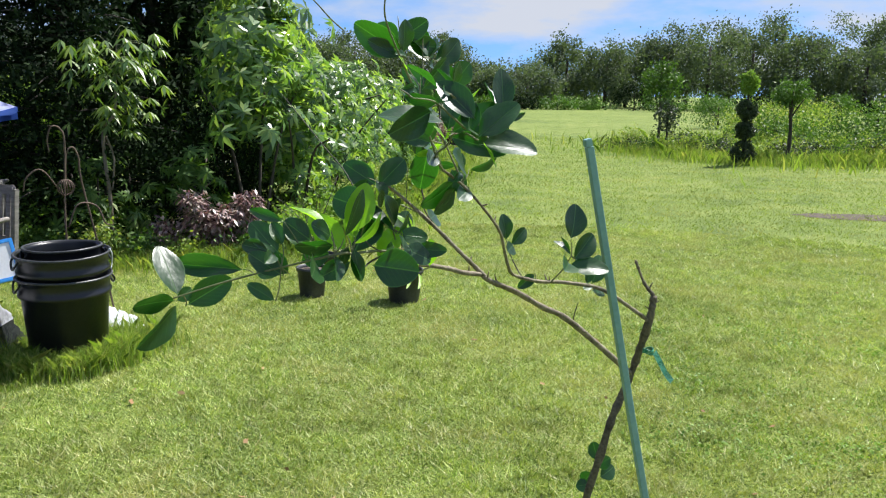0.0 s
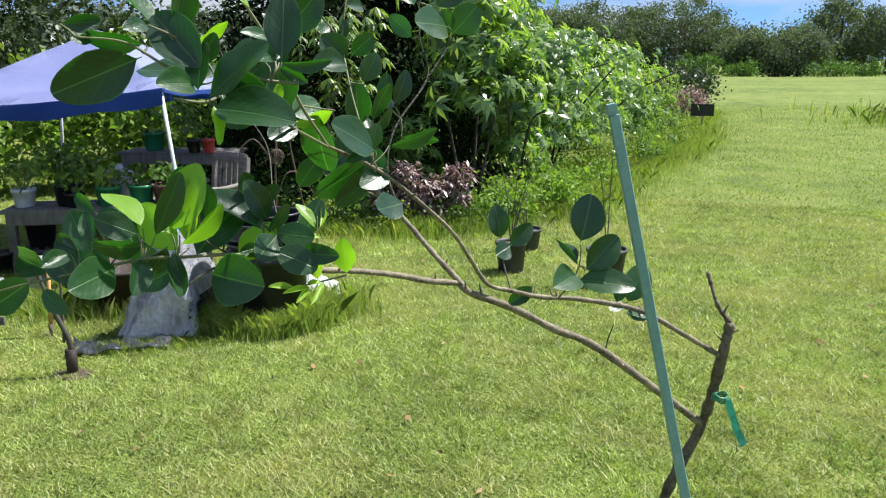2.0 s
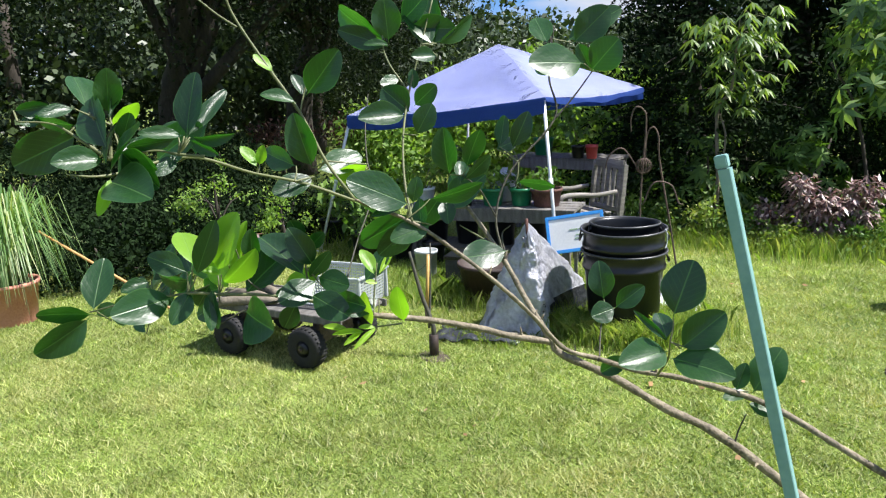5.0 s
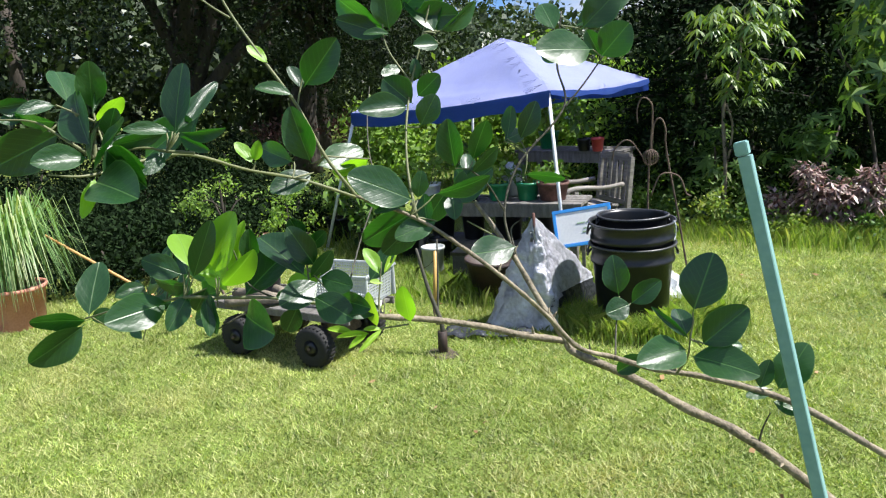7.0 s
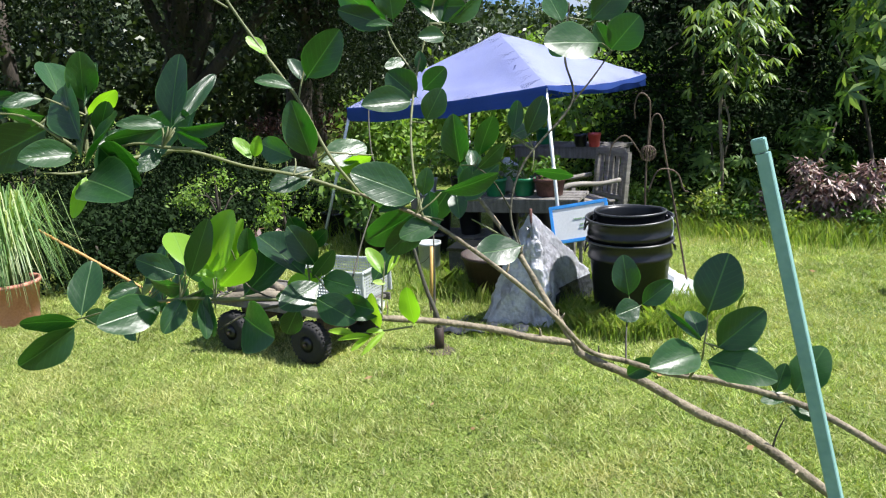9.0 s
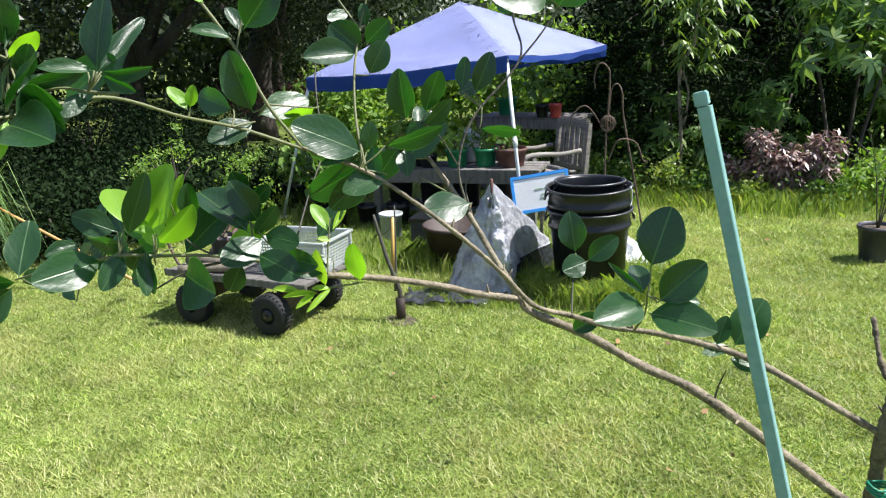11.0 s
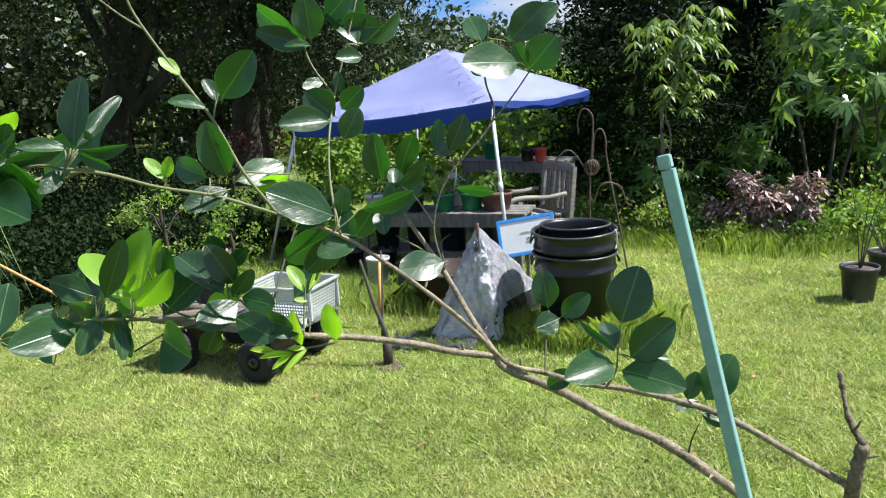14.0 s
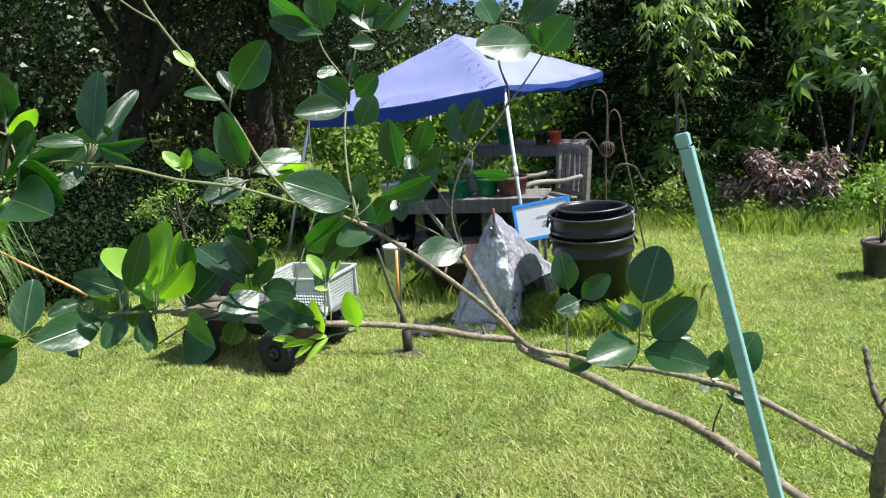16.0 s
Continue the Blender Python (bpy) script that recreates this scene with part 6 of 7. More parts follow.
board("body", (-0.22, -0.15, 0), (0.22, 0.15, 0.26), M_POT, case)
board("lid", (-0.235, -0.165, 0.262), (0.235, 0.165, 0.29), M_BLACK, case)
p = pot("flower_pot", (-4.89, 5.85, BT), 0.11, 0.17, M_GREENPOT, "square-shouldered green plastic pot on the bench")
sprays(p, 90, 0.16, 0.2, 0.08, M_BUSH, 8, base=0.15)
p = pot("flower_pot", (-5.10, 5.67, BT), 0.11, 0.17, M_GREENPOT, "green plastic pot beside another on the bench")
sprays(p, 120, 0.18, 0.2, 0.08, M_LIGHTLEAF, 3, base=0.15)
p = pot("basket", (-4.69, 5.99, BT), 0.15, 0.17, M_BROWN, "round reddish-brown basket on the bench")
p = pot("flower_pot", (-5.42, 5.51, BT), 0.12, 0.20, M_BLACK, "black nursery pot with trailing leaves on the bench")
sprays(p, 200, 0.32, 0.35, 0.08, M_BUSH, 4, base=0.18)
p = pot("flower_pot", (-5.72, 5.30, BT), 0.10, 0.16, M_WHITE, "white pot on the bench")
sprays(p, 150, 0.3, 0.3, 0.07, M_LIGHTLEAF, 5, base=0.14)
for k, (x, y, hh, mat) in enumerate(((-5.57, 5.65, 0.30, M_BUSH), (-4.79, 6.13, 0.22, M_BUSH), (-5.29, 5.47, 0.22, M_LIGHTLEAF))):
    p = pot("flower_pot", (x, y, BT), 0.085, 0.13, M_BLACK, "small black pot with a leafy cutting on the bench", group="small pots on the bench")
    sprays(p, 130, hh, 0.28, 0.07, mat, 70 + k, base=0.11)
jug = thing("watering_jug", (-5.22, 5.90, BT), 20, "pale translucent plastic jug on the bench", "jug")
part("body", lathe([(0.09, 0), (0.11, 0.03), (0.12, 0.2), (0.09, 0.28), (0.05, 0.31), (0.05, 0.33), (0.045, 0.33), (0.04, 0.3)], 24), M_CRATE, jug)
tube_part("handle", [(0.11, 0, 0.07, 0.012), (0.18, 0, 0.12, 0.012), (0.17, 0, 0.24, 0.012), (0.07, 0, 0.27, 0.012)], M_CRATE, jug, 8, 5)
B2 = 0.852
p = pot("flower_pot", (-5.10, 6.30, 0.36), 0.10, 0.17, M_PURPLE, "purple plastic pot on a low stool")
p = pot("flower_pot", (-5.40, 7.33, B2), 0.07, 0.15, M_RED, "red pot on the back bench")
p = pot("flower_pot", (-5.56, 7.28, B2), 0.075, 0.14, M_BLACK, "dark pot with a young plant on the back bench")
sprays(p, 160, 0.4, 0.35, 0.1, M_BUSH, 6, base=0.18)
p = pot("flower_pot", (-6.15, 7.30, B2), 0.12, 0.2, M_GREENPOT, "green pot with a leafy plant on the back bench")
sprays(p, 160, 0.4, 0.4, 0.1, M_LIGHTLEAF, 7, base=0.18)
for k, (x, y, r, h) in enumerate(((-6.3, 4.9, 0.14, 0.25), (-6.75, 5.3, 0.13, 0.24), (-5.9, 4.75, 0.12, 0.2), (-7.2, 5.0, 0.15, 0.26))):
    p = pot("nursery_pot", (x, y, 0), r, h, M_BLACK, "black nursery pot with a leafy seedling under the canopy", group="pots under the canopy")
    sprays(p, 160, 0.45, 0.4, 0.12, M_LIGHTLEAF if k % 2 else M_BUSH, 30 + k, base=h - 0.04)

# ---- garden cart ----
CART = Vector((-4.11, 3.08, 0))
cart_turn = math.degrees(math.atan2(0.276, 0.605))
cart = thing("garden_cart", CART, cart_turn, "low garden cart with a grey plank bed and fat black wheels", "cart")
for k in range(4):
    board("bed_plank", (-0.58, -0.24 + 0.12 * k, 0.32), (0.58, -0.125 + 0.12 * k, 0.342), M_BENCH, cart)
board("side_rail", (-0.6, -0.262, 0.30), (0.6, -0.243, 0.35), M_BENCH, cart)
board("side_rail", (-0.6, 0.243, 0.30), (0.6, 0.262, 0.35), M_BENCH, cart)
for x in (-0.33, 0.33):
    tube_part("axle", [(x, -0.36, 0.14, 0.012), (x, 0.36, 0.14, 0.012)], M_IRON, cart, 8, 1)
    board("bolster", (x - 0.03, -0.18, 0.13), (x + 0.03, 0.18, 0.32), M_IRON, cart)
    for y in (-0.285, 0.285):
        tyre = lathe([(0.065, -0.044), (0.113, -0.053), (0.133, -0.036), (0.139, 0), (0.133, 0.036), (0.113, 0.053), (0.065, 0.044)], 32)
        bmesh.ops.transform(tyre, matrix=pose(x, y, 0.139, 90, 0, 0), verts=tyre.verts[:])
        w = part("wheel", tyre, M_TYRE, cart)
        hub = lathe([(0.055, -0.046), (0.03, -0.05), (0.012, -0.066), (0.012, 0.066), (0.03, 0.05), (0.055, 0.046)], 18)
        bmesh.ops.transform(hub, matrix=pose(x, y, 0.139, 90, 0, 0), verts=hub.verts[:])
        part("hub", hub, M_BLACK, w)
        bm = bmesh.new()
        for q in range(28):
            a = 2 * math.pi * q / 28
            box(bm, (-0.006, -0.036, 0.129), (0.006, 0.036, 0.1405), pose(x, y, 0.139, 0, math.degrees(a), 0))
        part("tread", bm, M_TYRE, w, smooth=False)
tube_part("pull_handle", [(-0.6, 0.0, 0.2, 0.011), (-0.75, 0.0, 0.32, 0.011), (-0.86, 0.0, 0.62, 0.011)], M_IRON, cart, 8, 5)
tube_part("grip", [(-0.86, -0.1, 0.62, 0.014), (-0.86, 0.1, 0.62, 0.014)], M_BLACK, cart, 8, 1)
CB = Vector((-3.86, 3.33, 0.346))
crate = thing("mesh_crate", CB, 30, "pale grey perforated plastic crate on the cart", "crate")


def lattice_panel(w, h, m):
    """One moulded perforated panel: a plate with rows of square holes and a thick rim."""
    bm = bmesh.new()
    nx, nz = int(w / 0.02), int(h / 0.02)
    at = lambda i, k: m @ Vector((-w / 2 + w * i / nx, 0, h * k / nz))
    grid = [[bm.verts.new(at(i, k)) for k in range(nz + 1)] for i in range(nx + 1)]
    e = 0.22
    for i in range(nx):
        for k in range(nz):
            out = (grid[i][k], grid[i + 1][k], grid[i + 1][k + 1], grid[i][k + 1])
            hole = [bm.verts.new(at(i + a, k + b)) for a, b in ((e, e), (1 - e, e), (1 - e, 1 - e), (e, 1 - e))]
            for q in range(4):
                bm.faces.new((out[q], out[(q + 1) % 4], hole[(q + 1) % 4], hole[q]))
    return bm


for w, m in ((0.46, pose(0, -0.17, 0, 5, 0, 0)), (0.46, pose(0, 0.17, 0, -5, 0, 0)), (0.35, pose(-0.225, 0, 0, -5, 0, 90)), (0.35, pose(0.225, 0, 0, 5, 0, 90))):
    part("side", lattice_panel(w, 0.21, m), M_CRATE, crate, smooth=False)
board("floor", (-0.225, -0.17, 0), (0.225, 0.17, 0.008), M_CRATE, crate)
for x, y in ((-0.23, -0.175), (0.23, -0.175), (-0.23, 0.175), (0.23, 0.175)):
    board("corner_post", (x * 1.04 - 0.012, y * 1.04 - 0.012, 0), (x * 1.04 + 0.012, y * 1.04 + 0.012, 0.2), M_CRATE, crate)
for lo, hi in (((-0.26, -0.205, 0.2), (0.26, -0.18, 0.218)), ((-0.26, 0.18, 0.2), (0.26, 0.205, 0.218)), ((-0.26, -0.18, 0.2), (-0.235, 0.18, 0.218)), ((0.235, -0.18, 0.2), (0.26, 0.18, 0.218))):
    board("rim", lo, hi, M_CRATE, crate)
p = pot("nursery_pot", (-4.45, 3.0, 0.344), 0.09, 0.18, M_POT, "black pot with dry stems riding on the cart")
sprays(p, 60, 0.25, 0.3, 0.06, M_REDLEAF, 12, 6, M_DARKTWIG, 0.15)
for k, (x, y, s) in enumerate(((-4.35, 2.85, 0.0), (-4.2, 2.78, 30), (-4.42, 3.0, -20))):
    log = thing("cut_log", (x, y, 0.376), cart_turn + s, "short dry cut branch lying on the cart", "log", "logs on the cart")
    tube_part("wood", [(-0.2, 0, 0, 0.032), (0, 0.01, 0.005, 0.034), (0.2, 0, 0, 0.03)], M_PALETRUNK, log, 9, 4, 0.15)

# ---- bucket, tools, slim trunk ----
bucket = thing("white_bucket", (-4.95, 4.76, 0), 0, "white plastic bucket in the grass", "bucket")
bucket.scale = (0.72, 0.72, 0.8)
part("body", lathe([(0.115, 0), (0.12, 0.01), (0.14, 0.34), (0.15, 0.34), (0.15, 0.37), (0.135, 0.37), (0.112, 0.012)], 28), M_CRATE, bucket)
tube_part("bail", [(0.148, 0, 0.33, 0.003), (0.1, -0.12, 0.2, 0.003), (0, -0.165, 0.15, 0.003), (-0.1, -0.12, 0.2, 0.003), (-0.148, 0, 0.33, 0.003)], M_IRON, bucket, 6, 5)
tool = thing("garden_tool", (-4.02, 4.12, 0), 0, "garden tool with a yellow shaft stuck in the grass", "tool")
tube_part("shaft", [(0, 0, 0.05, 0.014), (-0.02, 0.05, 0.50, 0.013)], M_YELLOW, tool, 8, 1)
tube_part("tine", [(0, 0, 0.08, 0.016), (0.01, -0.01, -0.02, 0.006)], M_IRON, tool, 8, 1)
slim = thing("slim_trunk", (-3.312, 3.696, 0), 0, "thin cut-back sapling with a dark tube guard at its foot", "sapling")
part("tube_guard", lathe([(0.031, -0.01), (0.033, 0.08), (0.031, 0.155), (0.024, 0.158), (0.024, 0.05)], 16), M_TUB, slim, "dark brown tube guard")
tube_part("stem", [(0, 0, 0.1, 0.018), (-0.005, 0.0, 0.22, 0.016), (-0.085, -0.03, 0.43, 0.013), (-0.165, -0.055, 0.70, 0.009)], M_DARKTWIG, slim, 8, 5, 0.15)
tube_part("stem", [(-0.02, -0.02, 0.2, 0.008), (-0.06, 0.03, 0.45, 0.007), (-0.095, 0.067, 0.75, 0.004)], M_DARKTWIG, slim, 8, 5, 0.15)

# ---- terracotta planter with lemongrass ----
planter = pot("terracotta_planter", (-6.27, 1.57, 0), 0.24, 0.34, M_TERRA, "large terracotta-coloured planter of lemongrass on the lawn", category="planter")
rng = np.random.default_rng(77)
bm = bmesh.new()
for k in range(420):
    a, r = rng.uniform(0, 6.28), rng.uniform(0, 0.17)
    b = Vector((r * math.cos(a), r * math.sin(a), 0.32))
    out = rng.uniform(0.1, 0.55)
    a2 = a + rng.normal() * 0.5
    h = rng.uniform(0.35, 0.88)
    d = Vector((math.cos(a2), math.sin(a2), 0))
    s = Vector((-d.y, d.x, 0)) * 0.006
    q = [b, b + d * out * 0.25 + Vector((0, 0, h * 0.6)), b + d * out * 0.65 + Vector((0, 0, h * 0.9)), b + d * out * 1.0 + Vector((0, 0, h * rng.uniform(-0.3, 0.8)))]
    vs = [(bm.verts.new(c - s * w), bm.verts.new(c + s * w)) for c, w in zip(q, (1, 1.1, 0.8, 0.15))]
    for u, v in zip(vs, vs[1:]):
        bm.faces.new((u[0], u[1], v[1], v[0]))
part("grass", bm, M_REED, planter, "arching pale lemongrass blades")
cane = thing("cane", (-5.43, 2.70, 0), 0, "orange-brown bamboo cane leaning into the planter", "cane")
tube_part("rod", [(0, 0, 0.0, 0.012), (-0.39, -0.41, 0.345, 0.012), (-0.80, -0.85, 0.71, 0.011)], M_ORANGE, cane, 8, 4, 0.05)

# ---- potted saplings on the lawn ----
for k, (x, y, r, h, hh) in enumerate(((-1.775, 7.0, 0.135, 0.27, 0.85), (-1.93, 7.85, 0.14, 0.21, 0.7), (-0.93, 7.0, 0.165, 0.29, 1.0))):
    p = pot("nursery_pot", (x, y, 0), r, h, M_POT, ("grey nursery pot with a spindly sapling on the lawn", "black nursery pot with a bushy sapling on the lawn", "large black nursery pot with a tall thin sapling")[k], category="pot", group="potted saplings")
    sprays(p, (70, 130, 60)[k], hh, (0.45, 0.6, 0.35)[k], 0.05, (M_BUSH, M_LIGHTLEAF, M_BUSH)[k], 50 + k, (4, 4, 2)[k], M_DARKTWIG, h - 0.04)

# ---- shepherd hooks ----
hooks = thing("shepherd_hook", (-3.17, 5.55, 0), 52, "rusty iron shepherd hooks with a wire ball", "hook")
tube_part("pole", [(0, 0, 0, 0.008), (0, 0, 0.9, 0.008), (0.035, 0, 1.48, 0.007), (0.01, 0, 1.60, 0.007), (-0.05, 0, 1.62, 0.006), (-0.085, 0, 1.53, 0.006), (-0.08, 0, 1.43, 0.005)], M_IRON, hooks, 8, 6)
tube_part("pole", [(0.36, 0.03, 0, 0.008), (0.25, 0.03, 0.65, 0.008), (0.15, 0.03, 1.2, 0.008), (0.14, 0.03, 1.38, 0.007), (0.10, 0.03, 1.46, 0.006), (0.05, 0.03, 1.40, 0.006), (0.035, 0.03, 1.15, 0.005)], M_IRON, hooks, 8, 6)
tube_part("arm", [(0.02, 0, 0.85, 0.006), (0.1, 0, 1.02, 0.006), (0.24, 0, 1.0, 0.006), (0.3, 0, 0.86, 0.006), (0.34, 0, 0.84, 0.005)], M_IRON, hooks, 8, 6)
tube_part("arm", [(0.0, 0, 1.1, 0.006), (-0.14, 0, 1.3, 0.006), (-0.25, 0, 1.25, 0.006), (-0.28, 0, 1.15, 0.005)], M_IRON, hooks, 8, 6)
bm = bmesh.new()
for k in range(9):
    a = math.pi * k / 9
    tube(bm, [(0.02 + 0.062 * math.cos(a) * math.cos(q), 0.062 * math.sin(a) * math.cos(q), 1.16 + 0.062 * math.sin(q), 0.003) for q in (2 * math.pi * i / 16 for i in range(17))], 5, 1)
part("wire_ball", bm, M_IRON, hooks)
hooks.scale = (0.95, 0.95, 0.95)

# ---- planting behind the lawn ----
def big_leaf_plant(name, loc, height, n, size, material, label, seed, spread, low=0.12):
    """A tall broad-leaved shrub: cane stems and large leaves of seven pointed lobes."""
    rng = np.random.default_rng(seed)
    top = thing(name, loc, 0, label, "shrub")
    verts = []
    for k in range(3):
        d = rng.normal(size=2) * spread * 0.75
        line = [(0.1 * d[0], 0.1 * d[1], -0.03, 0.022), (d[0] * 0.5, d[1] * 0.5, height * 0.5, 0.016), (d[0], d[1], height * rng.uniform(0.6, 0.85), 0.01)]
        tube_part("stem", line, M_TRUNK, top, 6, 4)
    at = np.c_[rng.normal(size=(n, 2)) * spread * 0.6, height * rng.uniform(low, 1.05, n) ** 0.8]
    at[:, :2] *= (1.25 - 0.55 * at[:, 2:] / height)
    for p in at:
        s = size * rng.uniform(0.6, 1.2)
        away = Vector((p[0], p[1], 0)) / (spread * 0.6)
        nrm = (Vector((rng.normal() * 0.45, rng.normal() * 0.45, 0.75)) + away * 0.85).normalized()
        u = nrm.cross(Vector((rng.normal(), rng.normal(), 0.1))).normalized()
        v = nrm.cross(u)
        c = Vector(p)
        sag = rng.uniform(0.12, 0.3)
        for q in range(8):
            a = (q - 3.5) * 0.70 + rng.normal() * 0.06
            ln = s * (1.05 - 0.11 * abs(q - 3.5)) * rng.uniform(0.85, 1.1)
            bend = sag * rng.uniform(0.7, 2.2)
            rim = [c + (u * math.cos(b) + v * math.sin(b)) * ln * f - nrm * (bend * s * f * f - lift) for b, f, lift in ((a - 0.30, 0.50, 0.02 * s), (a, 1.0, 0.0), (a + 0.30, 0.50, 0.02 * s))]
            verts += [c, *rim]
    part("leaves", mesh_of("leaves", np.array([tuple(v) for v in verts]), 4, material), None, top)
    return top


for k, (x, y, h, n, size, wide, words) in enumerate((
        (-3.3, 12.2, 2.1, 560, 0.17, 0.8, "tall castor-like shrub with large bright lobed leaves"),
        (-3.2, 9.35, 2.5, 130, 0.22, 0.62, "castor-like shrub among dark trees with pale lobed leaves"),
        (-3.7, 13.9, 2.2, 700, 0.18, 1.0, "bright green broad-leaved shrub in full sun"),
        (-4.2, 17.5, 2.1, 800, 0.19, 1.3, "spreading bright shrub beside the lawn"),
        (-5.0, 22.5, 1.9, 800, 0.19, 1.5, "rounded bright shrub at the end of the planting"),
        (-6.0, 14.6, 3.3, 700, 0.24, 1.2, "tall bright shrub behind the front row"),
        (-3.0, 10.3, 2.0, 170, 0.19, 0.45, "leafy castor-like shrub in full sun at the lawn's edge"),
        (-4.2, 12.9, 2.8, 560, 0.2, 0.8, "tall sunlit castor-like shrub behind the dark tree"),
        (-3.7, 10.9, 3.0, 330, 0.25, 0.7, "leggy castor-like shrub with bare stems and bright lobed leaves"))):
    big_leaf_plant("castor_shrub", (x, y, 0), h, n, size, M_CASTOR, words, 101 + k, wide, (0.2, 0.46, 0.1, 0.08, 0.08, 0.08, 0.2, 0.1, 0.3)[k])
plant("round_bush", (-4.2, 30.5, 0), 0.7, 0.05, 0.75, (1.3, 1.3, 0.75), 60, 60, 0.2, 0.14, M_OAKLEAF, "rounded dark green bush at the end of the planting", "bush", 199, limbs=4)
for k, (x, y) in enumerate(((-3.1, 26.0), (-4.0, 28.0), (-3.2, 19.5))):
    plant("weed_clump", (x, y, 0), 0.4, 0.03, 0.5, (0.5, 0.5, 0.45), 30, 40, 0.14, 0.1, (M_REDLEAF, M_LIGHTLEAF, M_BUSH)[k], "tall weedy clump at the lawn's edge", "weed", 190 + k, shell=0.3, limbs=5, floor=0.02)

# dark trees behind the canopy and bins
def tiered_tree(loc, height, reach, tiers, label, seed):
    """A dark conical tree: tiers of level limbs, each hung with sprays of leaves that droop outwards, narrowing to the top."""
    rng = np.random.default_rng(seed)
    top = thing("dark_tree", loc, 0, label, "tree")
    tube_part("trunk", [(0, 0, -0.05, 0.09), (0.03, 0.02, height * 0.5, 0.06), (0, 0, height, 0.015)], M_TRUNK, top, 8, 5, 0.15)
    pts = []
    for k in range(tiers):
        z = 0.25 + (height - 0.3) * k / (tiers - 1)
        r = reach * (1 - 0.86 * (z / height) ** 1.25)
        for q in range(11):
            a = 2.4 * k + 2 * math.pi * q / 11 + rng.normal() * 0.15
            ln = r * rng.uniform(0.7, 1.15)
            if q % 4 == 0:
                tube_part("limb", [(0, 0, z, 0.02), (0.6 * ln * math.cos(a), 0.6 * ln * math.sin(a), z + 0.06, 0.012), (ln * math.cos(a), ln * math.sin(a), z - 0.02, 0.005)], M_TRUNK, top, 5, 3)
            t = rng.uniform(0.25, 1.0, 95)
            out = np.stack([t * ln * math.cos(a), t * ln * math.sin(a), z + 0.1 * np.sin(t * 2.6) - 0.12 * t], 1)
            pts.append(out + rng.normal(size=(95, 3)) * (0.09, 0.09, 0.05))
    pts = np.concatenate(pts)
    # Shade inside the crown comes from the near-black leaf tones.
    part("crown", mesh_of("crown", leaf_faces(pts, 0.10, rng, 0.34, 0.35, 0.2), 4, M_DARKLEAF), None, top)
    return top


tiered_tree((-5.5, 9.2, 0), 4.4, 1.75, 24, "dense dark conical evergreen tree behind the sapling, shade painted into its leaves", 201)
# This crown's shade is in its leaf colour too.
plant("dark_tree", (-5.5, 11.5, 0), 2.6, 0.12, 2.5, (0.95, 0.95, 2.4), 140, 100, 0.22, 0.13, M_DARKLEAF, "dark shrubby tree beside the castor shrubs, shade painted into its leaves", "tree", 203, shell=0.35, floor=0.1, aspect=0.4)


def fingered_sapling(loc, label, seed):
    """A slender bent stem, bare below, with fans of narrow drooping leaflets on long stalks at the top and a few low down."""
    rng = np.random.default_rng(seed)
    top = thing("sapling", loc, 0, label, "tree")
    tube_part("trunk", [(0, 0, -0.03, 0.026), (0.02, 0.0, 0.6, 0.021), (-0.03, 0.02, 1.1, 0.019), (-0.02, 0.03, 1.38, 0.018), (0.08, 0.09, 1.56, 0.015), (0.10, 0.12, 2.0, 0.009), (0.12, 0.14, 2.3, 0.005)], M_PALETRUNK, top, 8, 5, 0.12)
    tube_part("trunk_fork", [(0.0, 0.03, 1.30, 0.010), (0.05, 0.07, 1.05, 0.011), (0.03, 0.03, 0.72, 0.012)], M_PALETRUNK, top, 7, 4, 0.1)
    v = []
    for k in range(96):
        low = k >= 80
        z = rng.uniform(0.3, 0.75) if low else rng.uniform(1.35, 2.3) if k % 3 else rng.uniform(1.9, 2.35)
        a, r = rng.uniform(0, 2 * math.pi), rng.uniform(0.1, 0.34 if low else 0.58 - 0.18 * abs(z - 1.8))
        hub = Vector((0.09 + r * math.cos(a), 0.1 + r * math.sin(a), z + 0.06 * rng.normal()))
        if k % 6 == 0:
            tube_part("leaf_stem", [(0.09, 0.1, max(hub.z - 0.12, 0.4), 0.004), (*(hub * 0.6 + Vector((0.04, 0.04, 0.4 * hub.z + 0.02))), 0.003), (*hub, 0.002)], M_TWIG, top, 5, 3)
        for q in range(7):
            w = a + (q - 3) * 0.62 + rng.normal() * 0.1
            ln = rng.uniform(0.10, 0.17)
            d = Vector((math.cos(w), math.sin(w), -0.35 - 0.5 * rng.random()))
            side = Vector((-math.sin(w), math.cos(w), 0)) * ln * 0.13
            sag = Vector((0, 0, -0.04))
            v += [hub, hub + d * ln * 0.5 + side, hub + d * ln + sag, hub + d * ln * 0.5 - side]
    part("leaves", mesh_of("leaves", np.array([tuple(q) for q in v]), 4, M_FEATHER), None, top)
    return top


fingered_sapling((-4.42, 8.22, 0), "slender bent sapling with drooping fingered pale green leaves", 204)


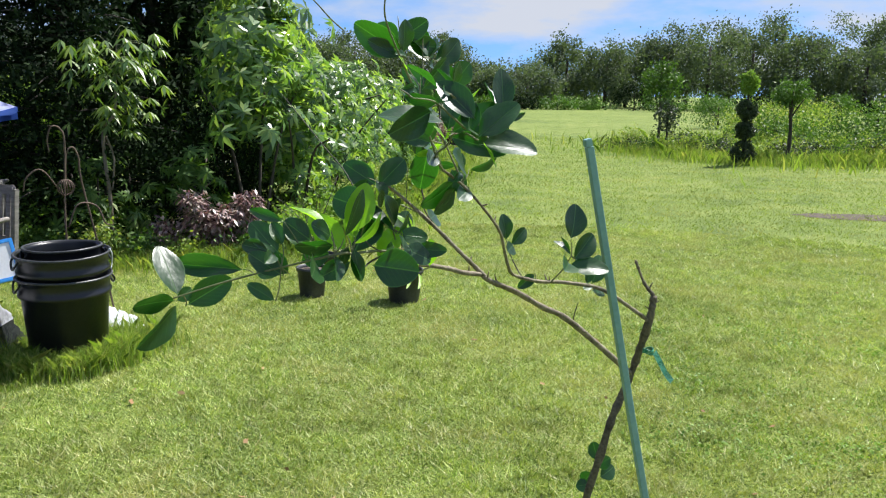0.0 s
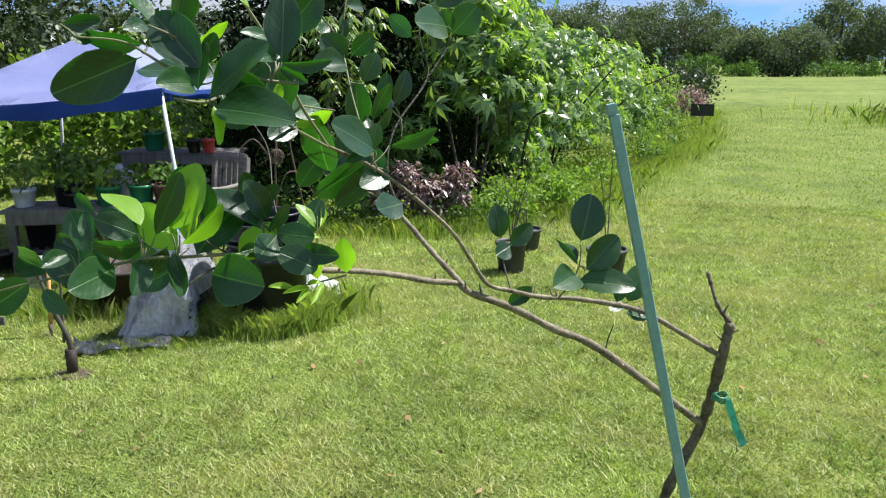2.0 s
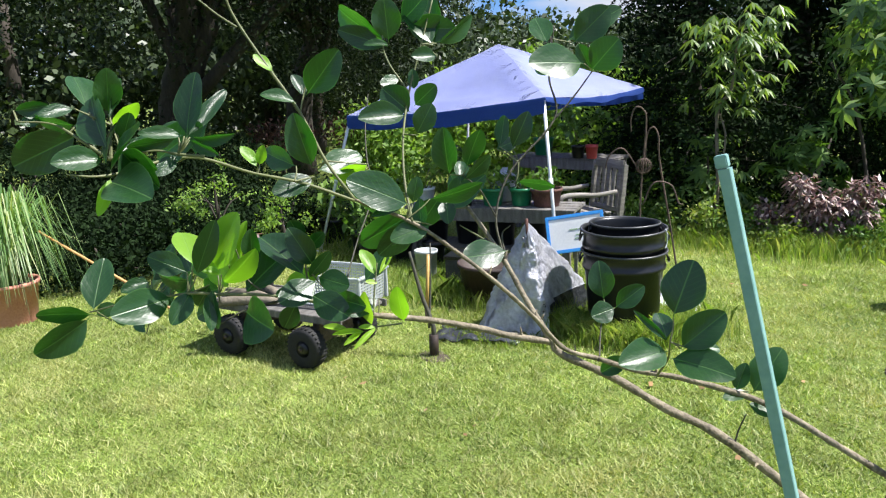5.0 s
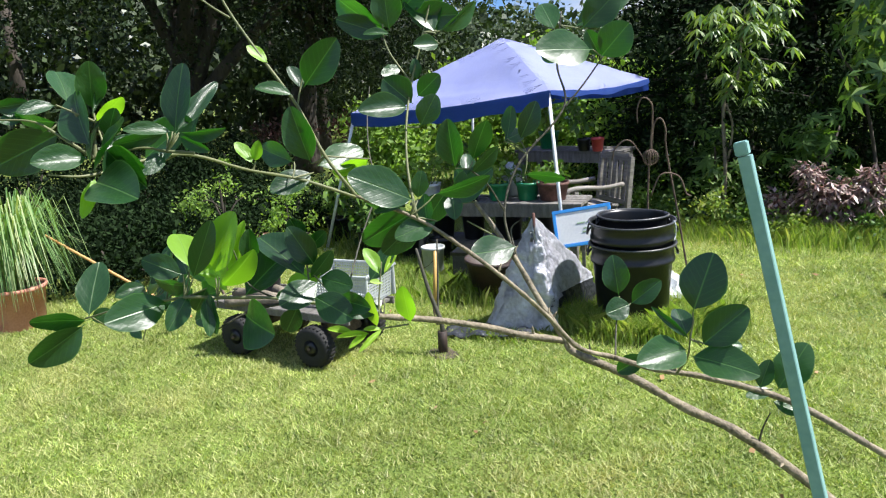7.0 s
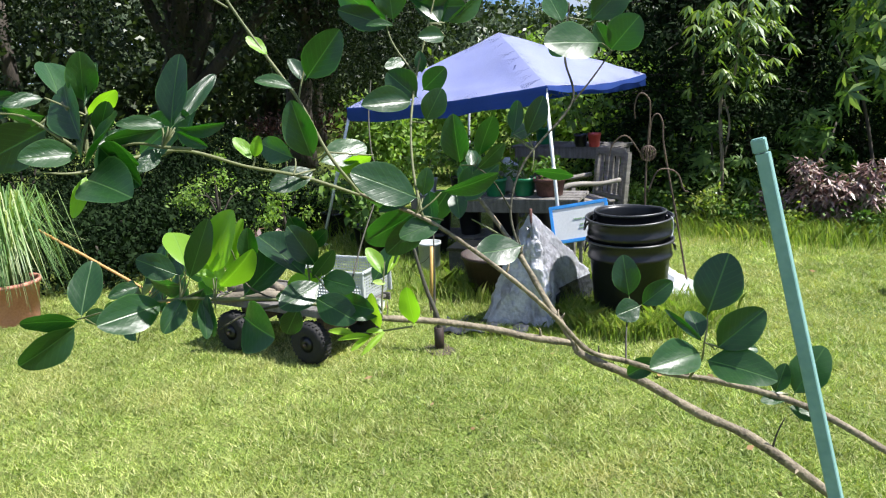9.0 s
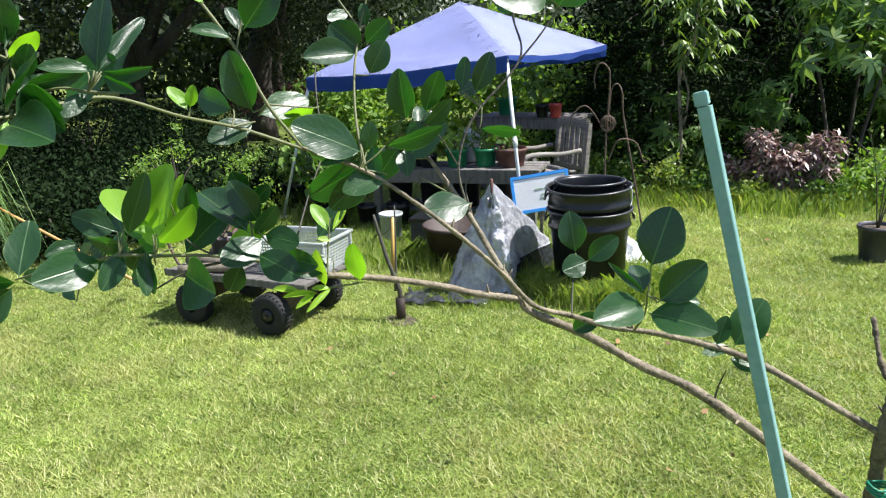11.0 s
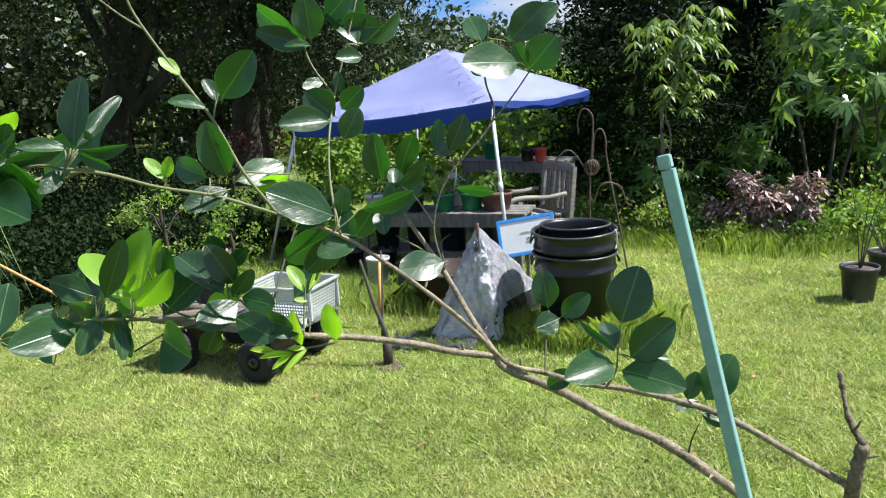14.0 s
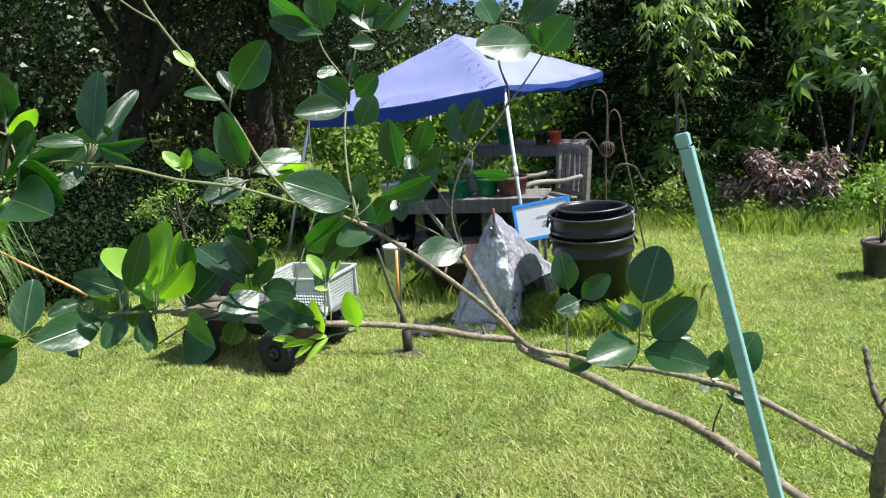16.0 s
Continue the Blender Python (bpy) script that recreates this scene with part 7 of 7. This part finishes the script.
def dusty_shrub(loc, clumps, label, seed):
    """A ragged low shrub of several leafy shoots, each with fans of narrow pointed leaves."""
    rng = np.random.default_rng(seed)
    top = thing("red_shrub", loc, 0, label, "shrub")
    v = []
    for x, y, z, r, n in clumps:
        tube_part("stem", [(0.2 * x, 0.2 * y, 0, 0.012), (0.7 * x, 0.7 * y, 0.6 * z, 0.009), (x, y, z, 0.005)], M_DARKTWIG, top, 6, 4)
        for k in range(n):
            d = Vector((rng.normal(), rng.normal(), rng.normal() * 0.8)).normalized() * r * rng.uniform(0.5, 1.1)
            hub = Vector((x, y, z)) + d
            if hub.z < 0.05:
                continue
            a = math.atan2(d.y, d.x)
            for q in range(5):
                w = a + (q - 2) * 0.55
                ln = rng.uniform(0.05, 0.095)
                t = Vector((math.cos(w), math.sin(w), -0.5 + 0.5 * rng.normal()))
                side = Vector((-math.sin(w), math.cos(w), 0.2 * rng.normal())) * ln * 0.17
                v += [hub, hub + t * ln * 0.5 + side, hub + t * ln, hub + t * ln * 0.5 - side]
    part("leaves", mesh_of("leaves", np.array([tuple(q) for q in v]), 4, M_REDLEAF), None, top)
    return top


dusty_shrub((-3.27, 8.42, 0), ((-0.2, -0.16, 0.66, 0.13, 60), (-0.16, -0.1, 0.42, 0.2, 130), (0.0, 0.0, 0.36, 0.24, 170), (0.2, 0.14, 0.40, 0.2, 130), (0.26, 0.2, 0.58, 0.15, 70), (0.05, 0.0, 0.14, 0.2, 90)), "low ragged shrub with dusty pink and dark red leaves", 205)
big_leaf_plant("castor_shrub", (-3.72, 8.78, 0), 1.15, 75, 0.17, M_BUSH, "low broad-leaved shrub in the shade of the dark tree", 131, 0.5, 0.1)
big_leaf_plant("castor_shrub", (-4.75, 8.55, 0), 1.0, 60, 0.16, M_BUSH, "low broad-leaved seedling clump under the dark tree", 132, 0.45, 0.1)
plant("red_shrub", (-3.83, 8.3, 0), 0.2, 0.02, 0.22, (0.22, 0.2, 0.16), 22, 40, 0.07, 0.06, M_REDLEAF, "small reddish shrub in the weeds", "shrub", 206, shell=0.4, floor=0.02, limbs=4)
for k, (x, y, r, h) in enumerate(((-4.5, 8.7, 0.5, 0.5), (-2.6, 9.1, 0.4, 0.35), (-5.3, 8.8, 0.6, 0.8), (-2.4, 10.2, 0.5, 0.4), (-6.3, 8.9, 0.6, 0.7))):
    plant("weed_bush", (x, y, 0), h * 0.6, 0.02, h * 0.55, (r, r, h * 0.6), 45, 45, 0.12, 0.07, M_LIGHTLEAF if k in (1, 3) else M_BUSH, "low green weedy bush at the foot of the trees", "bush", 210 + k, shell=0.3, floor=0.02, limbs=5)
for k, (x, y, r, h, mat) in enumerate(((-4.85, 7.75, 0.3, 0.3, M_BUSH), (-4.3, 7.9, 0.25, 0.36, M_WEED), (-3.95, 8.0, 0.22, 0.25, M_BUSH), (-3.55, 8.05, 0.25, 0.22, M_WEED), (-3.0, 8.45, 0.28, 0.3, M_BUSH), (-2.75, 9.5, 0.3, 0.35, M_WEED), (-5.3, 7.9, 0.3, 0.35, M_BUSH), (-2.6, 10.6, 0.4, 0.4, M_LIGHTLEAF), (-2.9, 11.4, 0.4, 0.5, M_BUSH), (-2.45, 12.3, 0.4, 0.35, M_LIGHTLEAF), (-2.7, 13.6, 0.5, 0.5, M_WEED), (-2.3, 15.0, 0.5, 0.4, M_BUSH), (-2.5, 16.6, 0.5, 0.5, M_LIGHTLEAF), (-2.2, 18.4, 0.5, 0.45, M_WEED), (-2.7, 20.2, 0.6, 0.5, M_BUSH))):
    plant("weed_clump", (x, y, 0), h * 0.6, 0.008, h * 0.55, (r, r, h * 0.6), 22, 40, 0.09, 0.055, mat, "low leafy weed clump at the edge of the lawn", "weed", 180 + k, shell=0.2, floor=0.02, limbs=5)
# sunlit growth seen under and behind the canopy
for k, (x, y, r, h) in enumerate(((-8.5, 9.5, 1.0, 1.7), (-9.4, 8.7, 0.9, 1.6), (-8.0, 10.6, 0.9, 1.7), (-10.0, 7.6, 0.8, 1.2), (-7.3, 11.3, 0.8, 1.6))):
    plant("sunlit_bush", (x, y, 0), h * 0.6, 0.03, h * 0.6, (r, r * 0.8, h * 0.6), 70, 50, 0.16, 0.12, M_LIGHTLEAF, "yellow-green sunlit bush behind the canopy", "bush", 220 + k, shell=0.3, limbs=5)
for k, (x, y) in enumerate(((-10.8, 7.4), (-11.2, 6.2))):
    plant("red_shrub", (x, y, 0), 0.8, 0.04, 1.0, (0.55, 0.5, 0.22), 22, 40, 0.11, 0.07, M_DARKRED, "tall dull red-leaved shrub under the trees", "shrub", 207 + k, shell=0.4)
# hedge and shade trees on the west side
for k, (x, y, r, h) in enumerate(((-6.7, 3.5, 0.36, 1.1), (-6.5, 4.08, 0.34, 0.75), (-7.9, 5.0, 0.4, 0.6))):
    plant("small_leaved_bush", (x, y, 0), h * 0.6, 0.02, h * 0.55, (r, r, h * 0.55), 26, 42, 0.055, 0.045, M_LIGHTLEAF, "small-leaved light green bush before the shade trees", "bush", 230 + k, shell=0.45, limbs=6, floor=0.02)
# Low plants darkened by leaf colour, standing for the shade over this ground.
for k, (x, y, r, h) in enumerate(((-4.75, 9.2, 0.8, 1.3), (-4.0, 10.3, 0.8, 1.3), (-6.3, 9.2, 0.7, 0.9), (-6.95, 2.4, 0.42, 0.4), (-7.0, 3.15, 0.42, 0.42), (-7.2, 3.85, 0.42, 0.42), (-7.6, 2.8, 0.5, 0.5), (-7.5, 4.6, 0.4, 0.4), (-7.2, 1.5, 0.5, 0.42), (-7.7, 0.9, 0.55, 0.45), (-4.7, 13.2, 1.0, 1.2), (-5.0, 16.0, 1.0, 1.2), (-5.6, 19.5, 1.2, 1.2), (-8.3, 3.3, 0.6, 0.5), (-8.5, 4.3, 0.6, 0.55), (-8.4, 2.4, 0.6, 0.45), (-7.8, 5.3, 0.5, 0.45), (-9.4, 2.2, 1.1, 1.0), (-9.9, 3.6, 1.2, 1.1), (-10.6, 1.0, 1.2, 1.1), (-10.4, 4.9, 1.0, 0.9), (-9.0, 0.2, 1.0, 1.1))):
    plant("dark_hedge", (x, y, 0), h * 0.6, 0.04, h * 0.6, (r, r, h * 0.65), max(40, int(90 * r)), 80, 0.15, 0.06, M_DARKLEAF, "low hedge bush under the trees, shade painted into its near-black leaves", "bush", 240 + k, shell=0.3, limbs=5)
# Leaves darkened by colour to stand for the shade within the crowns.
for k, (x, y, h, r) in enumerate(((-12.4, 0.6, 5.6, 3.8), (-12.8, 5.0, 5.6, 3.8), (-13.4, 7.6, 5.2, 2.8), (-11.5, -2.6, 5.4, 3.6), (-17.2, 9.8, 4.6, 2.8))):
    plant("shade_tree", (x, y, 0), 3.0, 0.24, h, (r, r, 3.6), 330, 170, 0.40, 0.08, M_SHADELEAF, "big shade tree with dense hanging foliage, crown shade painted into its dark leaves", "tree", 250 + k, shell=0.35, lean=(1.6, 0.4), limbs=12, floor=0.5, aspect=0.45)

for k, (x, y, h, r) in enumerate(((-10.6, 11.6, 1.35, 1.9), (-9.0, 14.4, 1.4, 2.0), (-13.0, 18.0, 1.7, 2.4))):
    plant("thicket_tree", (x, y, 0), 1.4, 0.12, h, (r, r, h * 0.85), 170, 90, 0.28, 0.12, M_OAKLEAF, "bushy olive-green tree of the thicket behind the canopy", "tree", 270 + k, shell=0.35, limbs=8, floor=0.1)

# ---- open field ----
plant("topiary", (5.41, 22.85, 0), 0.4, 0.04, 0.36, (0.30, 0.30, 0.30), 110, 80, 0.025, 0.05, M_OAKLEAF, "clipped dark evergreen of stacked balls with a pale top", "topiary", 301, shell=0.75, limbs=2)
top = bpy.data.objects["topiary"]
rng = np.random.default_rng(302)
for z, r, mat in ((0.94, 0.21, M_OAKLEAF), (1.48, 0.24, M_OAKLEAF), (2.2, 0.19, M_LIGHTLEAF)):
    _, pts = crown_points(rng, (0, 0, z), (r, r, r * (1.0 if z < 2 else 1.5)), 80, 70, 0.03, 0.85)
    part("crown", mesh_of("crown", leaf_faces(pts, 0.06, rng), 4, mat), None, top)
tube_part("trunk", [(0, 0, 0.3, 0.04), (0.02, 0, 1.2, 0.035), (0, 0, 2.2, 0.025)], M_TRUNK, top, 7, 3)
plant("lollipop_tree", (7.0, 24.5, 0), 1.4, 0.05, 1.95, (0.45, 0.45, 0.35), 40, 60, 0.1, 0.09, M_BUSH, "small round-headed standard tree in the bed", "tree", 303, limbs=5)
plant("young_tree", (4.0, 30.0, 0), 1.5, 0.05, 2.3, (0.65, 0.65, 0.7), 40, 60, 0.14, 0.12, M_BUSH, "small dark green young tree beyond the bed", "tree", 304, limbs=5)
plant("young_shrub", (3.9, 27.0, 0), 0.9, 0.04, 1.15, (0.3, 0.3, 0.45), 24, 40, 0.12, 0.1, M_OAKLEAF, "dull dark young shrub in the bed", "shrub", 305, limbs=6)
r = random.Random(9)
for k in range(20):
    t = k / 19
    x, y = 2.6 + 9.5 * t + r.uniform(-0.4, 0.4), 27.5 - 3.2 * math.sin(t * 2.6) + 3.0 * t + r.uniform(-0.6, 0.6)
    h = r.uniform(0.35, 0.75)
    plant("bed_bush", (x, y, 0), h * 0.5, 0.03, h * 0.5, (r.uniform(0.5, 0.9), 0.6, h * 0.6), 30, 40, 0.14, 0.08, (M_OAKLEAF, M_WEED, M_BUSH)[k % 3], "weedy green bush in the overgrown bed", "bush", 320 + k, shell=0.25, limbs=3, floor=0.02)
for k in range(26):
    x, y = r.uniform(8.5, 42), r.uniform(30, 52)
    h = r.uniform(0.9, 2.0)
    plant("meadow_bush", (x, y, 0), h * 0.5, 0.05, h * 0.5, (r.uniform(1.4, 3.0), 1.4, h * 0.6), 50, 70, 0.3, 0.12, (M_LIGHTLEAF, M_WEED, M_BUSH)[k % 3], "rounded green bush in the rough meadow", "bush", 350 + k, shell=0.3, limbs=3, floor=0.02)
for k in range(16):
    x, y = -21 + 4.3 * k + r.uniform(-1, 1), 92 + r.uniform(-4, 5)
    h = r.uniform(1.2, 3.0)
    plant("meadow_bush", (x, y, 0), h * 0.5, 0.06, h * 0.5, (r.uniform(1.8, 3.2), 1.6, h * 0.6), 40, 45, 0.35, 0.26, (M_BUSH, M_DARKLEAF, M_BUSH)[k % 3], "bush at the far end of the lawn", "bush", 380 + k, shell=0.3, limbs=3, floor=0.02)

# far wood: one mass of crowns and trunks, its height by bearing
rng = np.random.default_rng(400)
crowns, boles = [], bmesh.new()
SKYLINE = ((-60, 9.0), (-20, 10.2), (-9, 10.0), (-3, 9.0), (0, 7.2), (1, 5.4), (6, 5.2), (8, 7.6), (12, 8.2), (20, 8.0), (62, 7.0))
sparse, belt = [], []
for k in range(90):
    b = -52 + 120 * k / 89
    a = radians(b)
    d = rng.uniform(104, 132)
    x, y = d * -math.sin(a), d * math.cos(a)
    h = np.interp(b, [q[0] for q in SKYLINE], [q[1] for q in SKYLINE]) * d / 97 * rng.uniform(0.68, 1.12)
    rr = rng.uniform(3.0, 5.6)
    open_side = -27 < b < 30
    _, pts = crown_points(rng, (x, y, h * 0.52), (rr, rr, h * 0.47), 46, 150 if open_side else 20, 0.78, 0.5)
    (crowns if open_side else sparse).append(pts[pts[:, 2] > 0.1])
    tube(boles, [(x, y, 0, 0.3), (x, y, h * 0.7, 0.15)], 5, 1)
for k in range(36):
    a = radians(34 + 70 * k / 35)
    d = rng.uniform(22, 34)
    x, y = d * -math.sin(a), d * math.cos(a)
    h = rng.uniform(5.5, 8.0) if a > radians(53) else rng.uniform(2.6, 3.5)
    rr = rng.uniform(2.2, 3.4)
    _, pts = crown_points(rng, (x, y, h * 0.5), (rr, rr, h * 0.52), 48, 70, 0.5, 0.5)
    belt.append(pts[pts[:, 2] > 0.1])
    tube(boles, [(x, y, 0, 0.25), (x, y, h * 0.7, 0.12)], 5, 1)
leafage = np.concatenate([leaf_faces(np.concatenate(crowns), 0.33, rng, 0.65), leaf_faces(np.concatenate(sparse), 0.75, rng, 0.65)])
wood = part("far_wood", mesh_of("far_wood", leafage, 4, M_FARLEAF), None, None, "dark line of mixed woodland across the field, distance haze in its leaf colour")
tree_belt = part("tree_belt", mesh_of("tree_belt", leaf_faces(np.concatenate(belt), 0.26, rng, 0.6), 4, M_OAKLEAF), None, None, "belt of olive-green trees behind the garden")
tagged(tree_belt, category="woodland", kind="stuff")
tagged(wood, category="woodland", kind="stuff")
bole_ob = part("far_trunks", boles, M_TRUNK, None, "trunks of the woodland across the field")
tagged(bole_ob, category="woodland", kind="stuff")
notice = thing("garden_notice", (-2.42, 23.4, 0), 10, "small dark notice on a stake in the lawn", "sign")
board("panel", (-0.3, -0.01, 0.3), (0.3, 0.01, 0.62), M_BLACK, notice)
board("post", (-0.02, 0.012, 0), (0.02, 0.03, 0.5), M_TEAK, notice)
